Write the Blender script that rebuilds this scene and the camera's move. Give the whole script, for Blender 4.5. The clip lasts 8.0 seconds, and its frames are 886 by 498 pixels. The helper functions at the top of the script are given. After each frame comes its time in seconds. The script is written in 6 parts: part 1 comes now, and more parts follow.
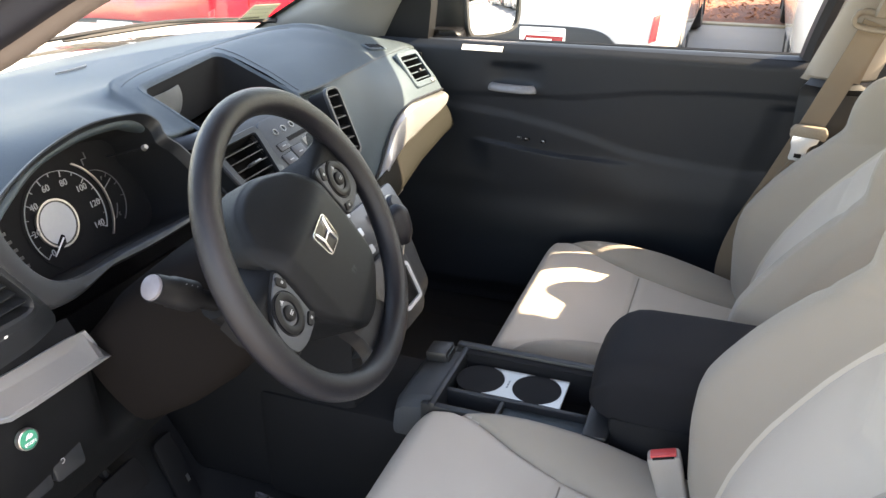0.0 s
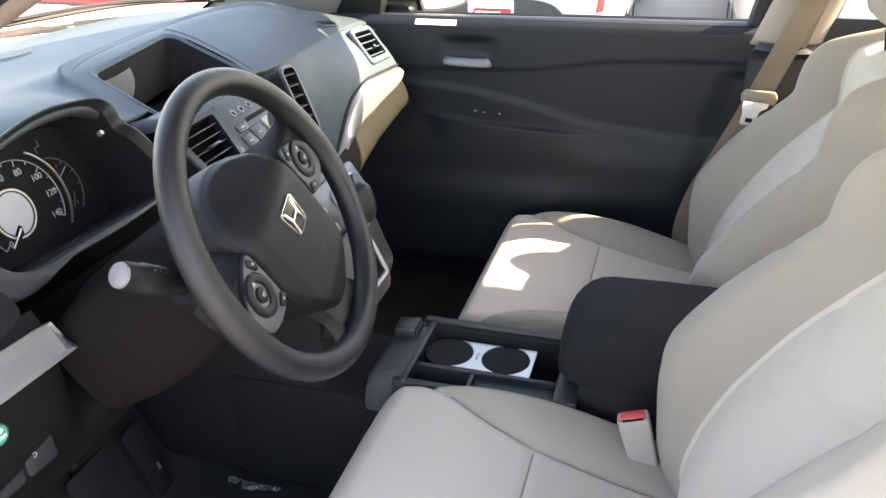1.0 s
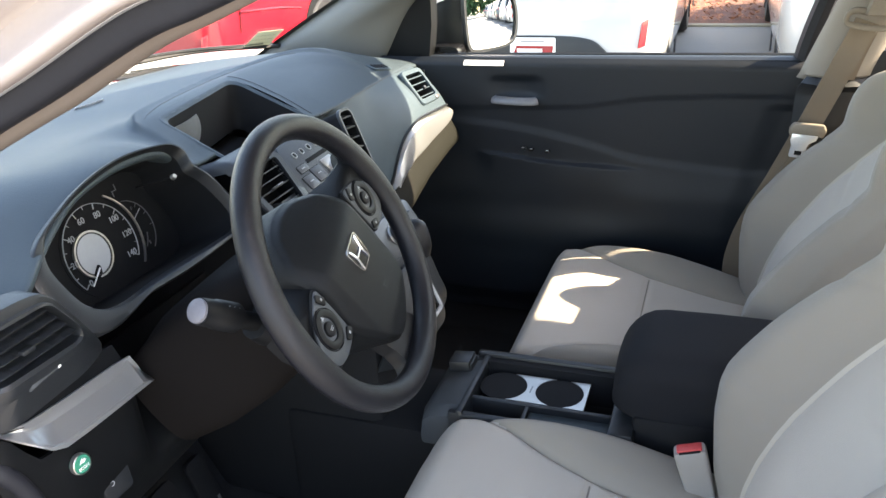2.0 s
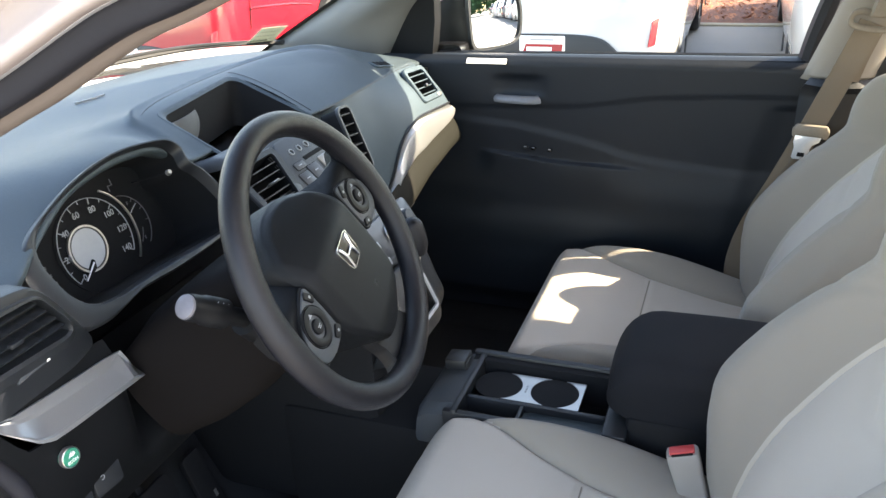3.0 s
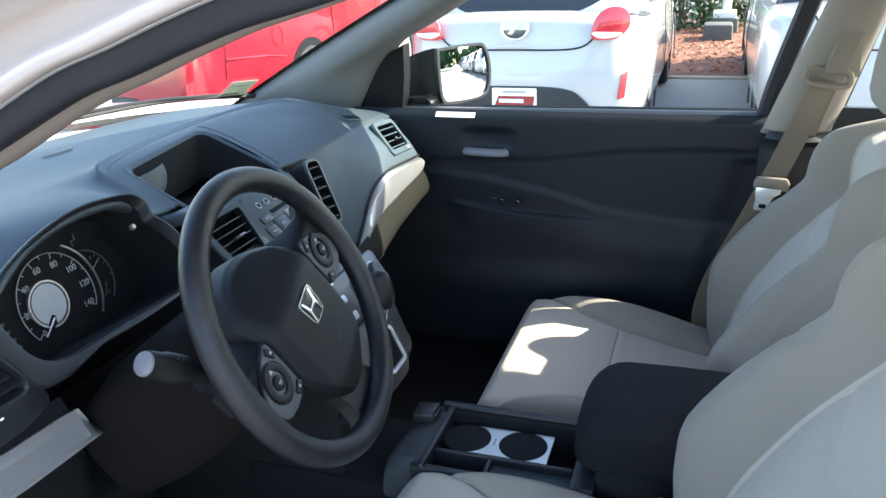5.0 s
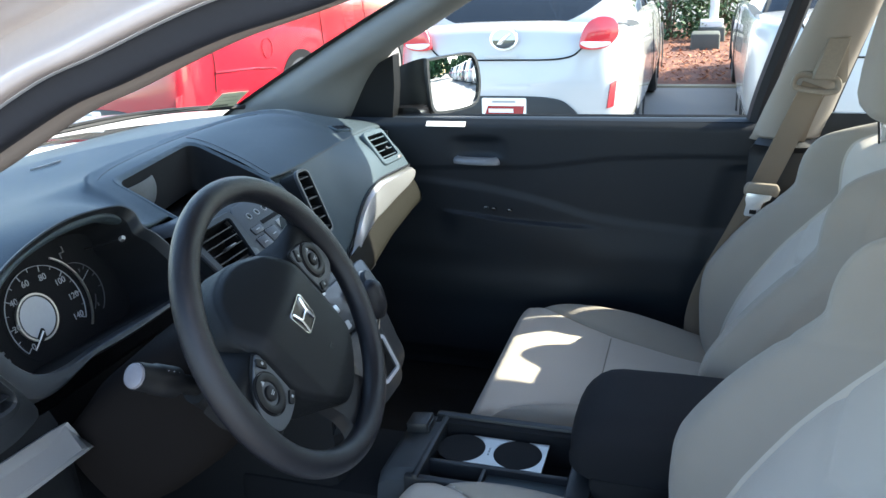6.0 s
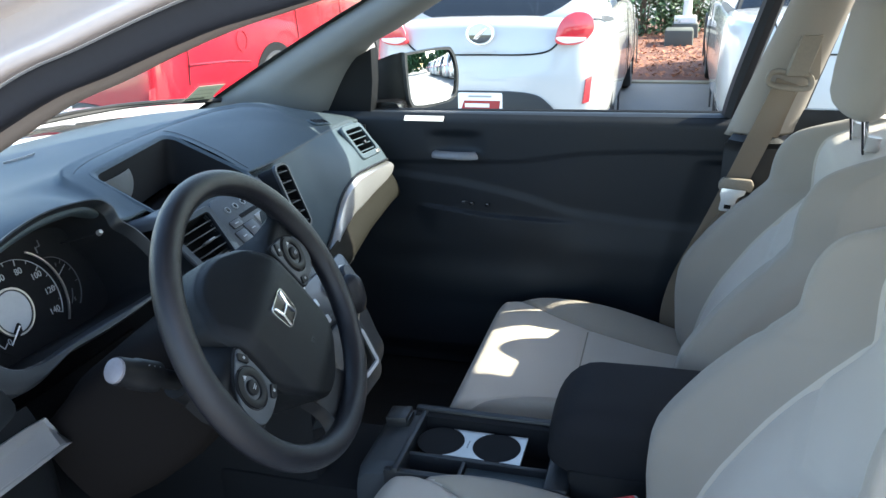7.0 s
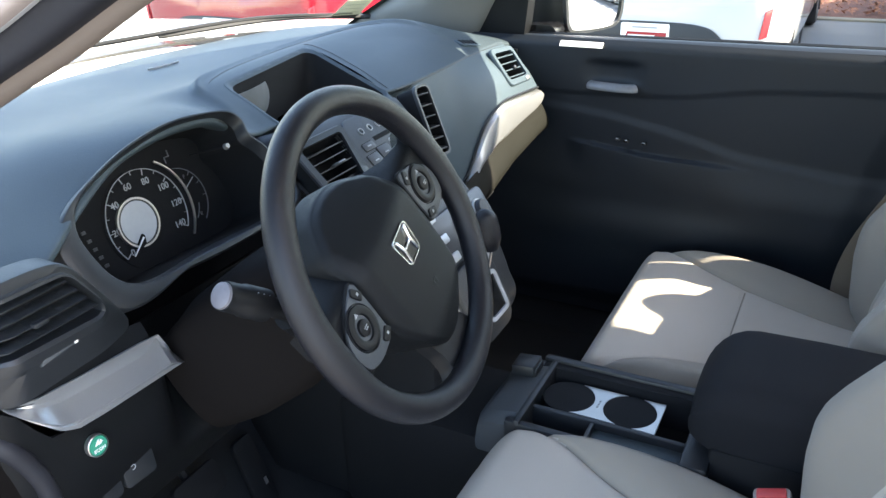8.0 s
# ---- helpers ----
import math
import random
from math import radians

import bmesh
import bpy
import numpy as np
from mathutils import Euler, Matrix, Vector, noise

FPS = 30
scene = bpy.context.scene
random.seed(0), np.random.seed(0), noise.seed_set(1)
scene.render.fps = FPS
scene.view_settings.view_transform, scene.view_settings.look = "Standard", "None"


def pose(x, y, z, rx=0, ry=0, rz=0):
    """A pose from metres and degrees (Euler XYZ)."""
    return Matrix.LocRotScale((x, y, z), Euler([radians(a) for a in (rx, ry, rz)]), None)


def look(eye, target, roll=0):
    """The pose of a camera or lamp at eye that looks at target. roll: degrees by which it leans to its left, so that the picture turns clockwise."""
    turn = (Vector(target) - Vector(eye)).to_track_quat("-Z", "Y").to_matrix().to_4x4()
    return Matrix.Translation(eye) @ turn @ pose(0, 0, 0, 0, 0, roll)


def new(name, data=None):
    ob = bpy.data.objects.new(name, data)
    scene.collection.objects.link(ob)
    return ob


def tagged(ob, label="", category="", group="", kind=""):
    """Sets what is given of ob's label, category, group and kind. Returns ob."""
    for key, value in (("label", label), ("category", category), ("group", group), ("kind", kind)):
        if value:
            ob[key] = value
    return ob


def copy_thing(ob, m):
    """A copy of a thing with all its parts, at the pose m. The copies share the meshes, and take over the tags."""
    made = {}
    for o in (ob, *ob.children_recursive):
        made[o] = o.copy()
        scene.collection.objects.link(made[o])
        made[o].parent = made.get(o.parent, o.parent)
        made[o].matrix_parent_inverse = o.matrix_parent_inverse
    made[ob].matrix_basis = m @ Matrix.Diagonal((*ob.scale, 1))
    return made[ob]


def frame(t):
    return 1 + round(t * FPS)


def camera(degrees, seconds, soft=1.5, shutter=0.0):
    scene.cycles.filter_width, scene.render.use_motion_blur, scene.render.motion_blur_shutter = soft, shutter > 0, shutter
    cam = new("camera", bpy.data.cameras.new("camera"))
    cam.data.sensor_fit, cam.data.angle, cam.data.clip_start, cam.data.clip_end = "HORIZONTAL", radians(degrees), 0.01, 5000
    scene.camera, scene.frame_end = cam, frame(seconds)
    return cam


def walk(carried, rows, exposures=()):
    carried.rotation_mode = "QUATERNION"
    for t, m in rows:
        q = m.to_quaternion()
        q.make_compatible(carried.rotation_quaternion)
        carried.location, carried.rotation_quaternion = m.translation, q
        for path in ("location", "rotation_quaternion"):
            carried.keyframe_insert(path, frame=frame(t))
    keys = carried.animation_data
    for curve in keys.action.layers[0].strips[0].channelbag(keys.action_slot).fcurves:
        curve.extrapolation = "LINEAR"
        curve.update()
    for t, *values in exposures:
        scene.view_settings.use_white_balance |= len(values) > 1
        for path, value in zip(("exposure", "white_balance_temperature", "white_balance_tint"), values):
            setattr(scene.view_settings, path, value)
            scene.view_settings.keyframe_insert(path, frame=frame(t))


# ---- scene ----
cam = camera(57.82, 8.0)
PATH = [
    (0, (0.448, -1.1275, 1.4697), (-0.188, 0.5662, 0.6172), -0.54),
    (0.5, (0.4572, -1.1143, 1.465), (-0.0613, 0.596, 0.5672), -0.85),
    (1, (0.4339, -1.1373, 1.47), (-0.0887, 0.5671, 0.5634), -1.34),
    (1.5, (0.4189, -1.1711, 1.4848), (-0.1525, 0.5388, 0.6189), -2.09),
    (2, (0.4241, -1.1714, 1.4857), (-0.2065, 0.5382, 0.6614), -3.27),
    (3.5, (0.4546, -1.1546, 1.4853), (-0.2042, 0.5414, 0.6551), -2.82),
    (4, (0.4594, -1.1508, 1.4852), (-0.1547, 0.5773, 0.6872), -1.41),
    (4.5, (0.4632, -1.1588, 1.4952), (-0.1564, 0.5886, 0.7448), -2.27),
    (6, (0.4615, -1.1565, 1.4891), (-0.131, 0.6221, 0.7923), -2.81),
    (6.5, (0.4584, -1.1559, 1.4912), (-0.0917, 0.6336, 0.7876), -2.51),
    (7, (0.4554, -1.1624, 1.4903), (-0.0768, 0.6292, 0.7783), -2.14),
    (7.5, (0.4545, -1.1287, 1.4727), (-0.154, 0.6169, 0.7096), -1.30),
    (8, (0.4261, -1.0604, 1.4543), (-0.4179, 0.5389, 0.5997), -1.97),
]
EXPOSURES = [(0.0, 3.58, 9000, 19), (0.5, 3.63, 9000, 19), (1.0, 3.78, 8900, 19), (1.5, 3.78, 8500, 17), (2.0, 3.33, 8100, 15), (3.5, 3.38, 8000, 14), (4.0, 3.34, 7500, 12), (4.5, 3.13, 7000, 10), (6.0, 2.86, 6550, 8), (7.0, 2.86, 6550, 8), (7.5, 2.68, 6650, 9), (8.0, 3.28, 7200, 12)]
walk(cam, [(t, look(eye, target, roll)) for t, eye, target, roll in PATH], EXPOSURES)
# ---- end of walk ----
# ---- light ----
TO_SUN = Vector((0.7617, 0.2402, 0.6018)).normalized()
world = bpy.data.worlds.new("sky")
scene.world = world
world.use_nodes = True
wn = world.node_tree.nodes
sky = wn.new("ShaderNodeTexSky")
sky.sky_type = "NISHITA"
sky.sun_disc = False
sky.sun_elevation = math.asin(TO_SUN.z)
sky.sun_rotation = math.atan2(TO_SUN.x, TO_SUN.y)
wn["Background"].inputs["Strength"].default_value = 0.15
world.node_tree.links.new(sky.outputs["Color"], wn["Background"].inputs["Color"])
sun = new("sun", bpy.data.lights.new("sun", "SUN"))
sun.data.energy, sun.data.angle, sun.data.color = 3.4, radians(0.5), (1.0, 0.92, 0.79)
sun.matrix_world = look(TO_SUN * 30, (0, 0, 0))


# ---- materials ----
def mat(name, base, rough=0.5, metal=0.0, bump=0.0, size=200.0, vary=0.12, patch=6.0, coat=0.0, sheen=0.0, emit=0.0, spec=0.5):
    """Two scales of colour variation, a fine relief and uneven gloss. size: grains a metre."""
    m = bpy.data.materials.new(name)
    m.use_nodes = True
    n, l = m.node_tree.nodes, m.node_tree.links
    b = n["Principled BSDF"]
    co = n.new("ShaderNodeTexCoord")
    fine, broad = n.new("ShaderNodeTexNoise"), n.new("ShaderNodeTexNoise")
    fine.inputs["Scale"].default_value, broad.inputs["Scale"].default_value = size, patch
    fine.inputs["Detail"].default_value, broad.inputs["Detail"].default_value = 4.0, 5.0
    for t in (fine, broad):
        l.new(co.outputs["Object"], t.inputs["Vector"])
    add = n.new("ShaderNodeMath")
    add.operation = "ADD"
    l.new(fine.outputs["Fac"], add.inputs[0])
    l.new(broad.outputs["Fac"], add.inputs[1])
    ramp = n.new("ShaderNodeMapRange")
    ramp.inputs["From Min"].default_value, ramp.inputs["From Max"].default_value = 0.6, 1.4
    l.new(add.outputs[0], ramp.inputs["Value"])
    mix = n.new("ShaderNodeMix")
    mix.data_type = "RGBA"
    mix.inputs["A"].default_value = (*[c * (1 - vary) for c in base], 1)
    mix.inputs["B"].default_value = (*[min(1, c * (1 + vary)) for c in base], 1)
    l.new(ramp.outputs[0], mix.inputs["Factor"])
    l.new(mix.outputs["Result"], b.inputs["Base Color"])
    gloss = n.new("ShaderNodeMapRange")
    gloss.inputs["To Min"].default_value, gloss.inputs["To Max"].default_value = max(0.02, rough * 0.85), min(1, rough * 1.15)
    l.new(broad.outputs["Fac"], gloss.inputs["Value"])
    l.new(gloss.outputs[0], b.inputs["Roughness"])
    b.inputs["Metallic"].default_value = metal
    b.inputs["Coat Weight"].default_value = coat
    b.inputs["Coat Roughness"].default_value = 0.05
    b.inputs["Sheen Weight"].default_value = sheen
    b.inputs["Specular IOR Level"].default_value = spec
    if emit:
        b.inputs["Emission Color"].default_value = (*base, 1)
        b.inputs["Emission Strength"].default_value = emit
    if bump:
        bp = n.new("ShaderNodeBump")
        bp.inputs["Strength"].default_value, bp.inputs["Distance"].default_value = bump, 0.0015
        l.new(fine.outputs["Fac"], bp.inputs["Height"])
        l.new(bp.outputs["Normal"], b.inputs["Normal"])
    return m


def glass(name, tint=(1, 1, 1), gloss=0.06):
    """A thin pane: mostly clear, with a weak mirror image that grows at a glancing angle."""
    m = bpy.data.materials.new(name)
    m.use_nodes = True
    n, l = m.node_tree.nodes, m.node_tree.links
    n.remove(n["Principled BSDF"])
    clear, shine, mix = n.new("ShaderNodeBsdfTransparent"), n.new("ShaderNodeBsdfGlossy"), n.new("ShaderNodeMixShader")
    facing, power, fres = n.new("ShaderNodeLayerWeight"), n.new("ShaderNodeMath"), n.new("ShaderNodeMath")
    facing.inputs["Blend"].default_value = 0.5
    power.operation, fres.operation = "POWER", "MULTIPLY_ADD"
    power.inputs[1].default_value = 5.0
    fres.inputs[1].default_value, fres.inputs[2].default_value = 0.5, gloss
    l.new(facing.outputs["Facing"], power.inputs[0])
    l.new(power.outputs[0], fres.inputs[0])
    clear.inputs["Color"].default_value = (*tint, 1)
    shine.inputs["Roughness"].default_value = 0.0
    l.new(fres.outputs[0], mix.inputs[0])
    l.new(clear.outputs[0], mix.inputs[1])
    l.new(shine.outputs[0], mix.inputs[2])
    l.new(mix.outputs[0], n["Material Output"].inputs["Surface"])
    return m


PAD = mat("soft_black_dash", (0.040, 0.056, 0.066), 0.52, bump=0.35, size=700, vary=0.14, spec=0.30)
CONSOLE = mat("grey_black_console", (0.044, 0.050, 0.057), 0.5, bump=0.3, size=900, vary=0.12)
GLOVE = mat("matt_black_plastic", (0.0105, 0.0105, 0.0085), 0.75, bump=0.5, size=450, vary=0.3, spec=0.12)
HARD = mat("hard_black_plastic", (0.0120, 0.0142, 0.0172), 0.42, bump=0.2, size=1100, vary=0.12)
DOORP = mat("black_door_trim", (0.0058, 0.0092, 0.0140), 0.52, bump=0.25, size=900, vary=0.12, spec=0.36)
HUBP = mat("black_hub_skin", (0.0044, 0.0054, 0.0068), 0.50, bump=0.35, size=1500, vary=0.1, spec=0.20)
SATIN = mat("satin_trim_paint", (0.46, 0.47, 0.485), 0.30, metal=0.78, bump=0.05, size=1500, vary=0.05)
LEATHER = mat("black_wheel_skin", (0.0076, 0.0081, 0.0112), 0.36, bump=0.35, size=1500, vary=0.1, spec=0.32)
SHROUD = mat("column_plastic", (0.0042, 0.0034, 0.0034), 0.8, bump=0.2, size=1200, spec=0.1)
GLOSSY = mat("piano_black", (0.007, 0.007, 0.008), 0.2, vary=0.05)
DARK = mat("dark_recess", (0.0072, 0.0078, 0.0092), 0.8, spec=0.2)
# Pale colour that stands in for a reflection inside the display well.
WELLSHINE = mat("painted_well_shine", (0.17, 0.185, 0.20), 0.40, metal=0.3, bump=0.1, size=1200, vary=0.3, patch=25)
KEYSILVER = mat("pale_key_paint", (0.52, 0.54, 0.57), 0.32, metal=0.25, bump=0.05, size=1500, vary=0.04)
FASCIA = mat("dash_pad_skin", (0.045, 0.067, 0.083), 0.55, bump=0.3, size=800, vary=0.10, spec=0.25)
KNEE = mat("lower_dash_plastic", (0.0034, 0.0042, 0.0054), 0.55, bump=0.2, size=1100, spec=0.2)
SILVER = mat("satin_silver", (0.41, 0.40, 0.385), 0.34, metal=0.85, bump=0.05, size=1500, vary=0.05)
GREYHANDLE = mat("grey_handle_paint", (0.16, 0.165, 0.175), 0.4, metal=0.3)
CHROME = mat("chrome", (0.85, 0.86, 0.88), 0.08, metal=1.0, vary=0.02)
FABRIC = mat("grey_seat_cloth", (0.432, 0.384, 0.328), 0.9, bump=0.5, size=1400, vary=0.06, sheen=0.15, spec=0.2)
FABRIC2 = mat("darker_grey_seat_cloth", (0.262, 0.230, 0.194), 0.9, bump=0.5, size=1400, vary=0.06, sheen=0.15, spec=0.2)
ARM = mat("black_armrest_cloth", (0.0105, 0.0112, 0.0138), 0.85, bump=0.4, size=1500, spec=0.2)
CARPET = mat("black_carpet", (0.0160, 0.0168, 0.0185), 0.95, bump=0.8, size=600, spec=0.2)
BEIGE = mat("grey_pillar_trim", (0.245, 0.216, 0.188), 0.7, bump=0.2, size=900, vary=0.06)
PILLAR = mat("grey_front_pillar_trim", (0.15, 0.155, 0.15), 0.7, bump=0.2, size=900, vary=0.06)
LINING = mat("roof_lining", (0.48, 0.46, 0.42), 0.95, bump=0.3, size=900)
WEB = mat("belt_webbing", (0.17, 0.135, 0.100), 0.8, bump=0.5, size=1200, vary=0.1)
LIP = mat("tan_lip_trim", (0.150, 0.124, 0.108), 0.7, bump=0.2, size=900, vary=0.06)
BELTP = mat("belt_plastic", (0.20, 0.17, 0.135), 0.5)
SHELLP = mat("black_mirror_shell", (0.005, 0.0055, 0.0065), 0.5, spec=0.25)
SEAM = mat("seam_thread", (0.20, 0.176, 0.150), 0.9, spec=0.2)
INK = mat("faded_print", (0.16, 0.17, 0.13), 0.8)
STEEL = mat("bright_steel", (0.70, 0.73, 0.76), 0.28, metal=0.55, vary=0.05)
BUCKLE = mat("grey_buckle_plastic", (0.30, 0.275, 0.255), 0.5, bump=0.15, size=1200)
REDBTN = mat("red_button", (0.55, 0.06, 0.06), 0.4)
GREEN = mat("green_button", (0.02, 0.22, 0.14), 0.3, coat=0.5)
WHITEMARK = mat("white_print", (0.75, 0.75, 0.75), 0.6, vary=0.02)
DIALMARK = mat("dial_print", (0.30, 0.31, 0.32), 0.6, vary=0.02)
GREYMARK = mat("grey_print", (0.30, 0.31, 0.32), 0.6, vary=0.02)
DIALFACE = mat("dial_grey", (0.34, 0.36, 0.39), 0.4, vary=0.04, patch=30)
RADIO = mat("grey_radio_plastic", (0.055, 0.058, 0.065), 0.35, bump=0.1, size=1200)
RADIOB = mat("grey_radio_key", (0.085, 0.09, 0.10), 0.4, vary=0.05)
RUBBER = mat("black_rubber", (0.018, 0.019, 0.022), 0.6, bump=0.3, size=500)
# The white body paint, darkened and tinted for shade on the driver's pillar.
SHADEWHITE = mat("shaded_white_paint", (0.42, 0.362, 0.342), 0.28, coat=0.8, vary=0.03, patch=3)
WHITEP = mat("white_paint", (0.45, 0.45, 0.45), 0.25, coat=0.8, vary=0.03, patch=3)
REDP = mat("red_paint", (0.27, 0.007, 0.016), 0.22, coat=0.9, vary=0.04)
SILVERP = mat("silver_paint", (0.45, 0.46, 0.48), 0.3, metal=0.5, coat=0.7, vary=0.03)
DARKP = mat("dark_paint", (0.03, 0.035, 0.045), 0.25, coat=0.8, vary=0.04)
TAIL = mat("red_lamp", (0.55, 0.03, 0.04), 0.12, coat=0.8, vary=0.1, patch=40)
TAILW = mat("clear_lamp", (0.75, 0.70, 0.70), 0.15, coat=0.8)
TINT = mat("tinted_glass", (0.010, 0.012, 0.014), 0.04, vary=0.03, coat=0.6)
PANE = glass("clear_glass", (0.76, 0.80, 0.785), 0.03)
WSGLASS = glass("windscreen_glass", (0.84, 0.87, 0.86), 0.02)
MIRROR = mat("mirror_glass", (0.9, 0.92, 0.93), 0.0, metal=1.0, vary=0.0)
PAPER = mat("paper_label", (0.72, 0.74, 0.60), 0.8, vary=0.04)
_n, _l = PAPER.node_tree.nodes, PAPER.node_tree.links
_thin, _both = _n.new("ShaderNodeBsdfTranslucent"), _n.new("ShaderNodeMixShader")
_thin.inputs["Color"].default_value = (0.42, 0.43, 0.35, 1)
_both.inputs[0].default_value = 0.6
_l.new(_n["Principled BSDF"].outputs[0], _both.inputs[1])
_l.new(_thin.outputs[0], _both.inputs[2])
_l.new(_both.outputs[0], _n["Material Output"].inputs["Surface"])
# White of the dealer plates; also painted sunlight on sill and cowl.
PLATE_SUN_WHITE = mat("plate_and_sun_white", (0.85, 0.84, 0.80), 0.6, vary=0.02)
ASPHALT = mat("asphalt", (0.215, 0.212, 0.205), 0.9, bump=0.8, size=120, vary=0.25, patch=0.7)
MULCH = mat("red_mulch", (0.17, 0.075, 0.05), 0.95, bump=1.0, size=60, vary=0.5, patch=9)
CHIP = mat("bark_chips", (0.38, 0.165, 0.095), 0.9, vary=0.45, patch=25)
KERB = mat("granite_kerb", (0.27, 0.25, 0.19), 0.85, bump=0.5, size=150, vary=0.15)
LEAF = mat("shrub_leaves", (0.035, 0.085, 0.03), 0.55, vary=0.4, patch=12)
BARK = mat("shrub_twigs", (0.10, 0.07, 0.05), 0.9)
# Concrete base darkened to carry the hedge's shade on the block.
CONCRETE = mat("shade_darkened_concrete", (0.085, 0.09, 0.078), 0.9, bump=0.5, size=90)
WHITEPOST = mat("white_post_paint", (0.75, 0.75, 0.73), 0.5)
PURPLE = mat("seal_rubber", (0.014, 0.015, 0.020), 0.6, spec=0.3)


# ---- mesh helpers ----
def spline(points, n, closed=False):
    """n points along a smooth curve through the given ones."""
    p = np.array(points, float)
    k = len(p)
    out = []
    steps = np.linspace(0, k if closed else k - 1, n, endpoint=not closed)
    for s in steps:
        i = min(int(s), k - 1 if closed else k - 2)
        f = s - i
        if closed:
            a, b, c, d = p[(i - 1) % k], p[i % k], p[(i + 1) % k], p[(i + 2) % k]
        else:
            b, c = p[i], p[i + 1]
            a = p[i - 1] if i else 2 * b - c
            d = p[i + 2] if i + 2 < k else 2 * c - b
        out.append(0.5 * (2 * b + (c - a) * f + (2 * a - 5 * b + 4 * c - d) * f * f + (3 * b - a - 3 * c + d) * f**3))
    return np.array(out)


def loft(rings, closed=True, caps=True):
    """A skin over rings of equally many points; caps close the first and last."""
    bm = bmesh.new()
    vs = [[bm.verts.new(tuple(map(float, p))) for p in r] for r in rings]
    n = len(vs[0])
    for a, b in zip(vs, vs[1:]):
        for i in range(n if closed else n - 1):
            j = (i + 1) % n
            bm.faces.new((a[i], a[j], b[j], b[i]))
    if closed and caps:
        bm.faces.new(vs[0][::-1])
        bm.faces.new(vs[-1])
    bmesh.ops.recalc_face_normals(bm, faces=bm.faces)
    return bm


def sheet(fn, nu, nv, thick=0.0):
    """A surface fn(u, v) over the unit square, with a thickness behind it."""
    bm = loft([[fn(u, v) for v in np.linspace(0, 1, nv)] for u in np.linspace(0, 1, nu)], closed=False)
    if thick:
        bmesh.ops.solidify(bm, geom=bm.faces[:], thickness=thick)
    return bm


def tube(points, r, n=10, closed=False, flat=1.0, caps=True):
    """A round bar along points; r: one radius or one for each point; flat squashes it."""
    p = [Vector(q) for q in points]
    rs = list(r) if hasattr(r, "__len__") else [r] * len(p)
    rings, up = [], None
    for i, q in enumerate(p):
        a = p[i - 1] if i or closed else p[i]
        b = p[(i + 1) % len(p)] if i + 1 < len(p) or closed else p[i]
        d = (b - a).normalized()
        if up is None:
            up = d.orthogonal().normalized()
        up = (up - d * up.dot(d)).normalized()
        side = d.cross(up)
        rings.append([q + rs[i] * (math.cos(t) * up + flat * math.sin(t) * side) for t in np.linspace(0, 2 * math.pi, n, endpoint=False)])
    if closed:
        rings.append(rings[0])
        bm = loft(rings, True, False)
        bmesh.ops.remove_doubles(bm, verts=bm.verts, dist=1e-6)
        return bm
    return loft(rings, True, caps)


def box(c, s, bevel=0.0, seg=2, turn=None):
    bm = bmesh.new()
    bmesh.ops.create_cube(bm, size=1)
    bmesh.ops.scale(bm, vec=s, verts=bm.verts)
    if bevel:
        bmesh.ops.bevel(bm, geom=bm.edges[:], offset=bevel, segments=seg, affect="EDGES", profile=0.5)
    if turn:
        bmesh.ops.transform(bm, matrix=pose(0, 0, 0, *turn), verts=bm.verts)
    bmesh.ops.translate(bm, vec=c, verts=bm.verts)
    return bm


def lathe(profile, n=32, m=None):
    """Turns a profile of (radius, height) round z; m lays it into the world."""
    rings = [[(max(r, 1e-5) * math.cos(a), max(r, 1e-5) * math.sin(a), z) for a in np.linspace(0, 2 * math.pi, n, endpoint=False)] for r, z in profile]
    bm = loft(rings, True, True)
    if m:
        bmesh.ops.transform(bm, matrix=m, verts=bm.verts)
    return bm


def prism(outline, depth, m=None, bevel=0.0, seg=2):
    """A flat outline in x, y made depth thick towards +z, its edges rounded."""
    bm = bmesh.new()
    f = bm.faces.new([bm.verts.new((float(x), float(y), 0)) for x, y in outline])
    top = bmesh.ops.extrude_face_region(bm, geom=[f])["geom"]
    bmesh.ops.translate(bm, vec=(0, 0, depth), verts=[v for v in top if isinstance(v, bmesh.types.BMVert)])
    bmesh.ops.recalc_face_normals(bm, faces=bm.faces)
    if bevel:
        bmesh.ops.bevel(bm, geom=[e for e in bm.edges if e.calc_face_angle(0) > 0.6], offset=bevel, segments=seg, affect="EDGES", profile=0.5)
    if m:
        bmesh.ops.transform(bm, matrix=m, verts=bm.verts)
    return bm


def frame_prism(outer, inner, depth, m=None, bevel=0.0):
    """A ring between two outlines of equally many points, depth thick."""
    rings = [[(x, y, z) for x, y in o] for o, z in ((inner, 0), (outer, 0), (outer, depth - bevel), ([(ox * 0.85 + ix * 0.15, oy * 0.85 + iy * 0.15) for (ox, oy), (ix, iy) in zip(outer, inner)], depth), (inner, depth), (inner, 0))]
    bm = loft(rings, True, False)
    bmesh.ops.remove_doubles(bm, verts=bm.verts, dist=1e-6)
    if m:
        bmesh.ops.transform(bm, matrix=m, verts=bm.verts)
    return bm


def joined(*parts):
    out = bmesh.new()
    for b in parts:
        me = bpy.data.meshes.new("t")
        b.to_mesh(me)
        b.free()
        out.from_mesh(me)
        bpy.data.meshes.remove(me)
    return out


def moved(bm, m):
    bmesh.ops.transform(bm, matrix=m, verts=bm.verts)
    return bm


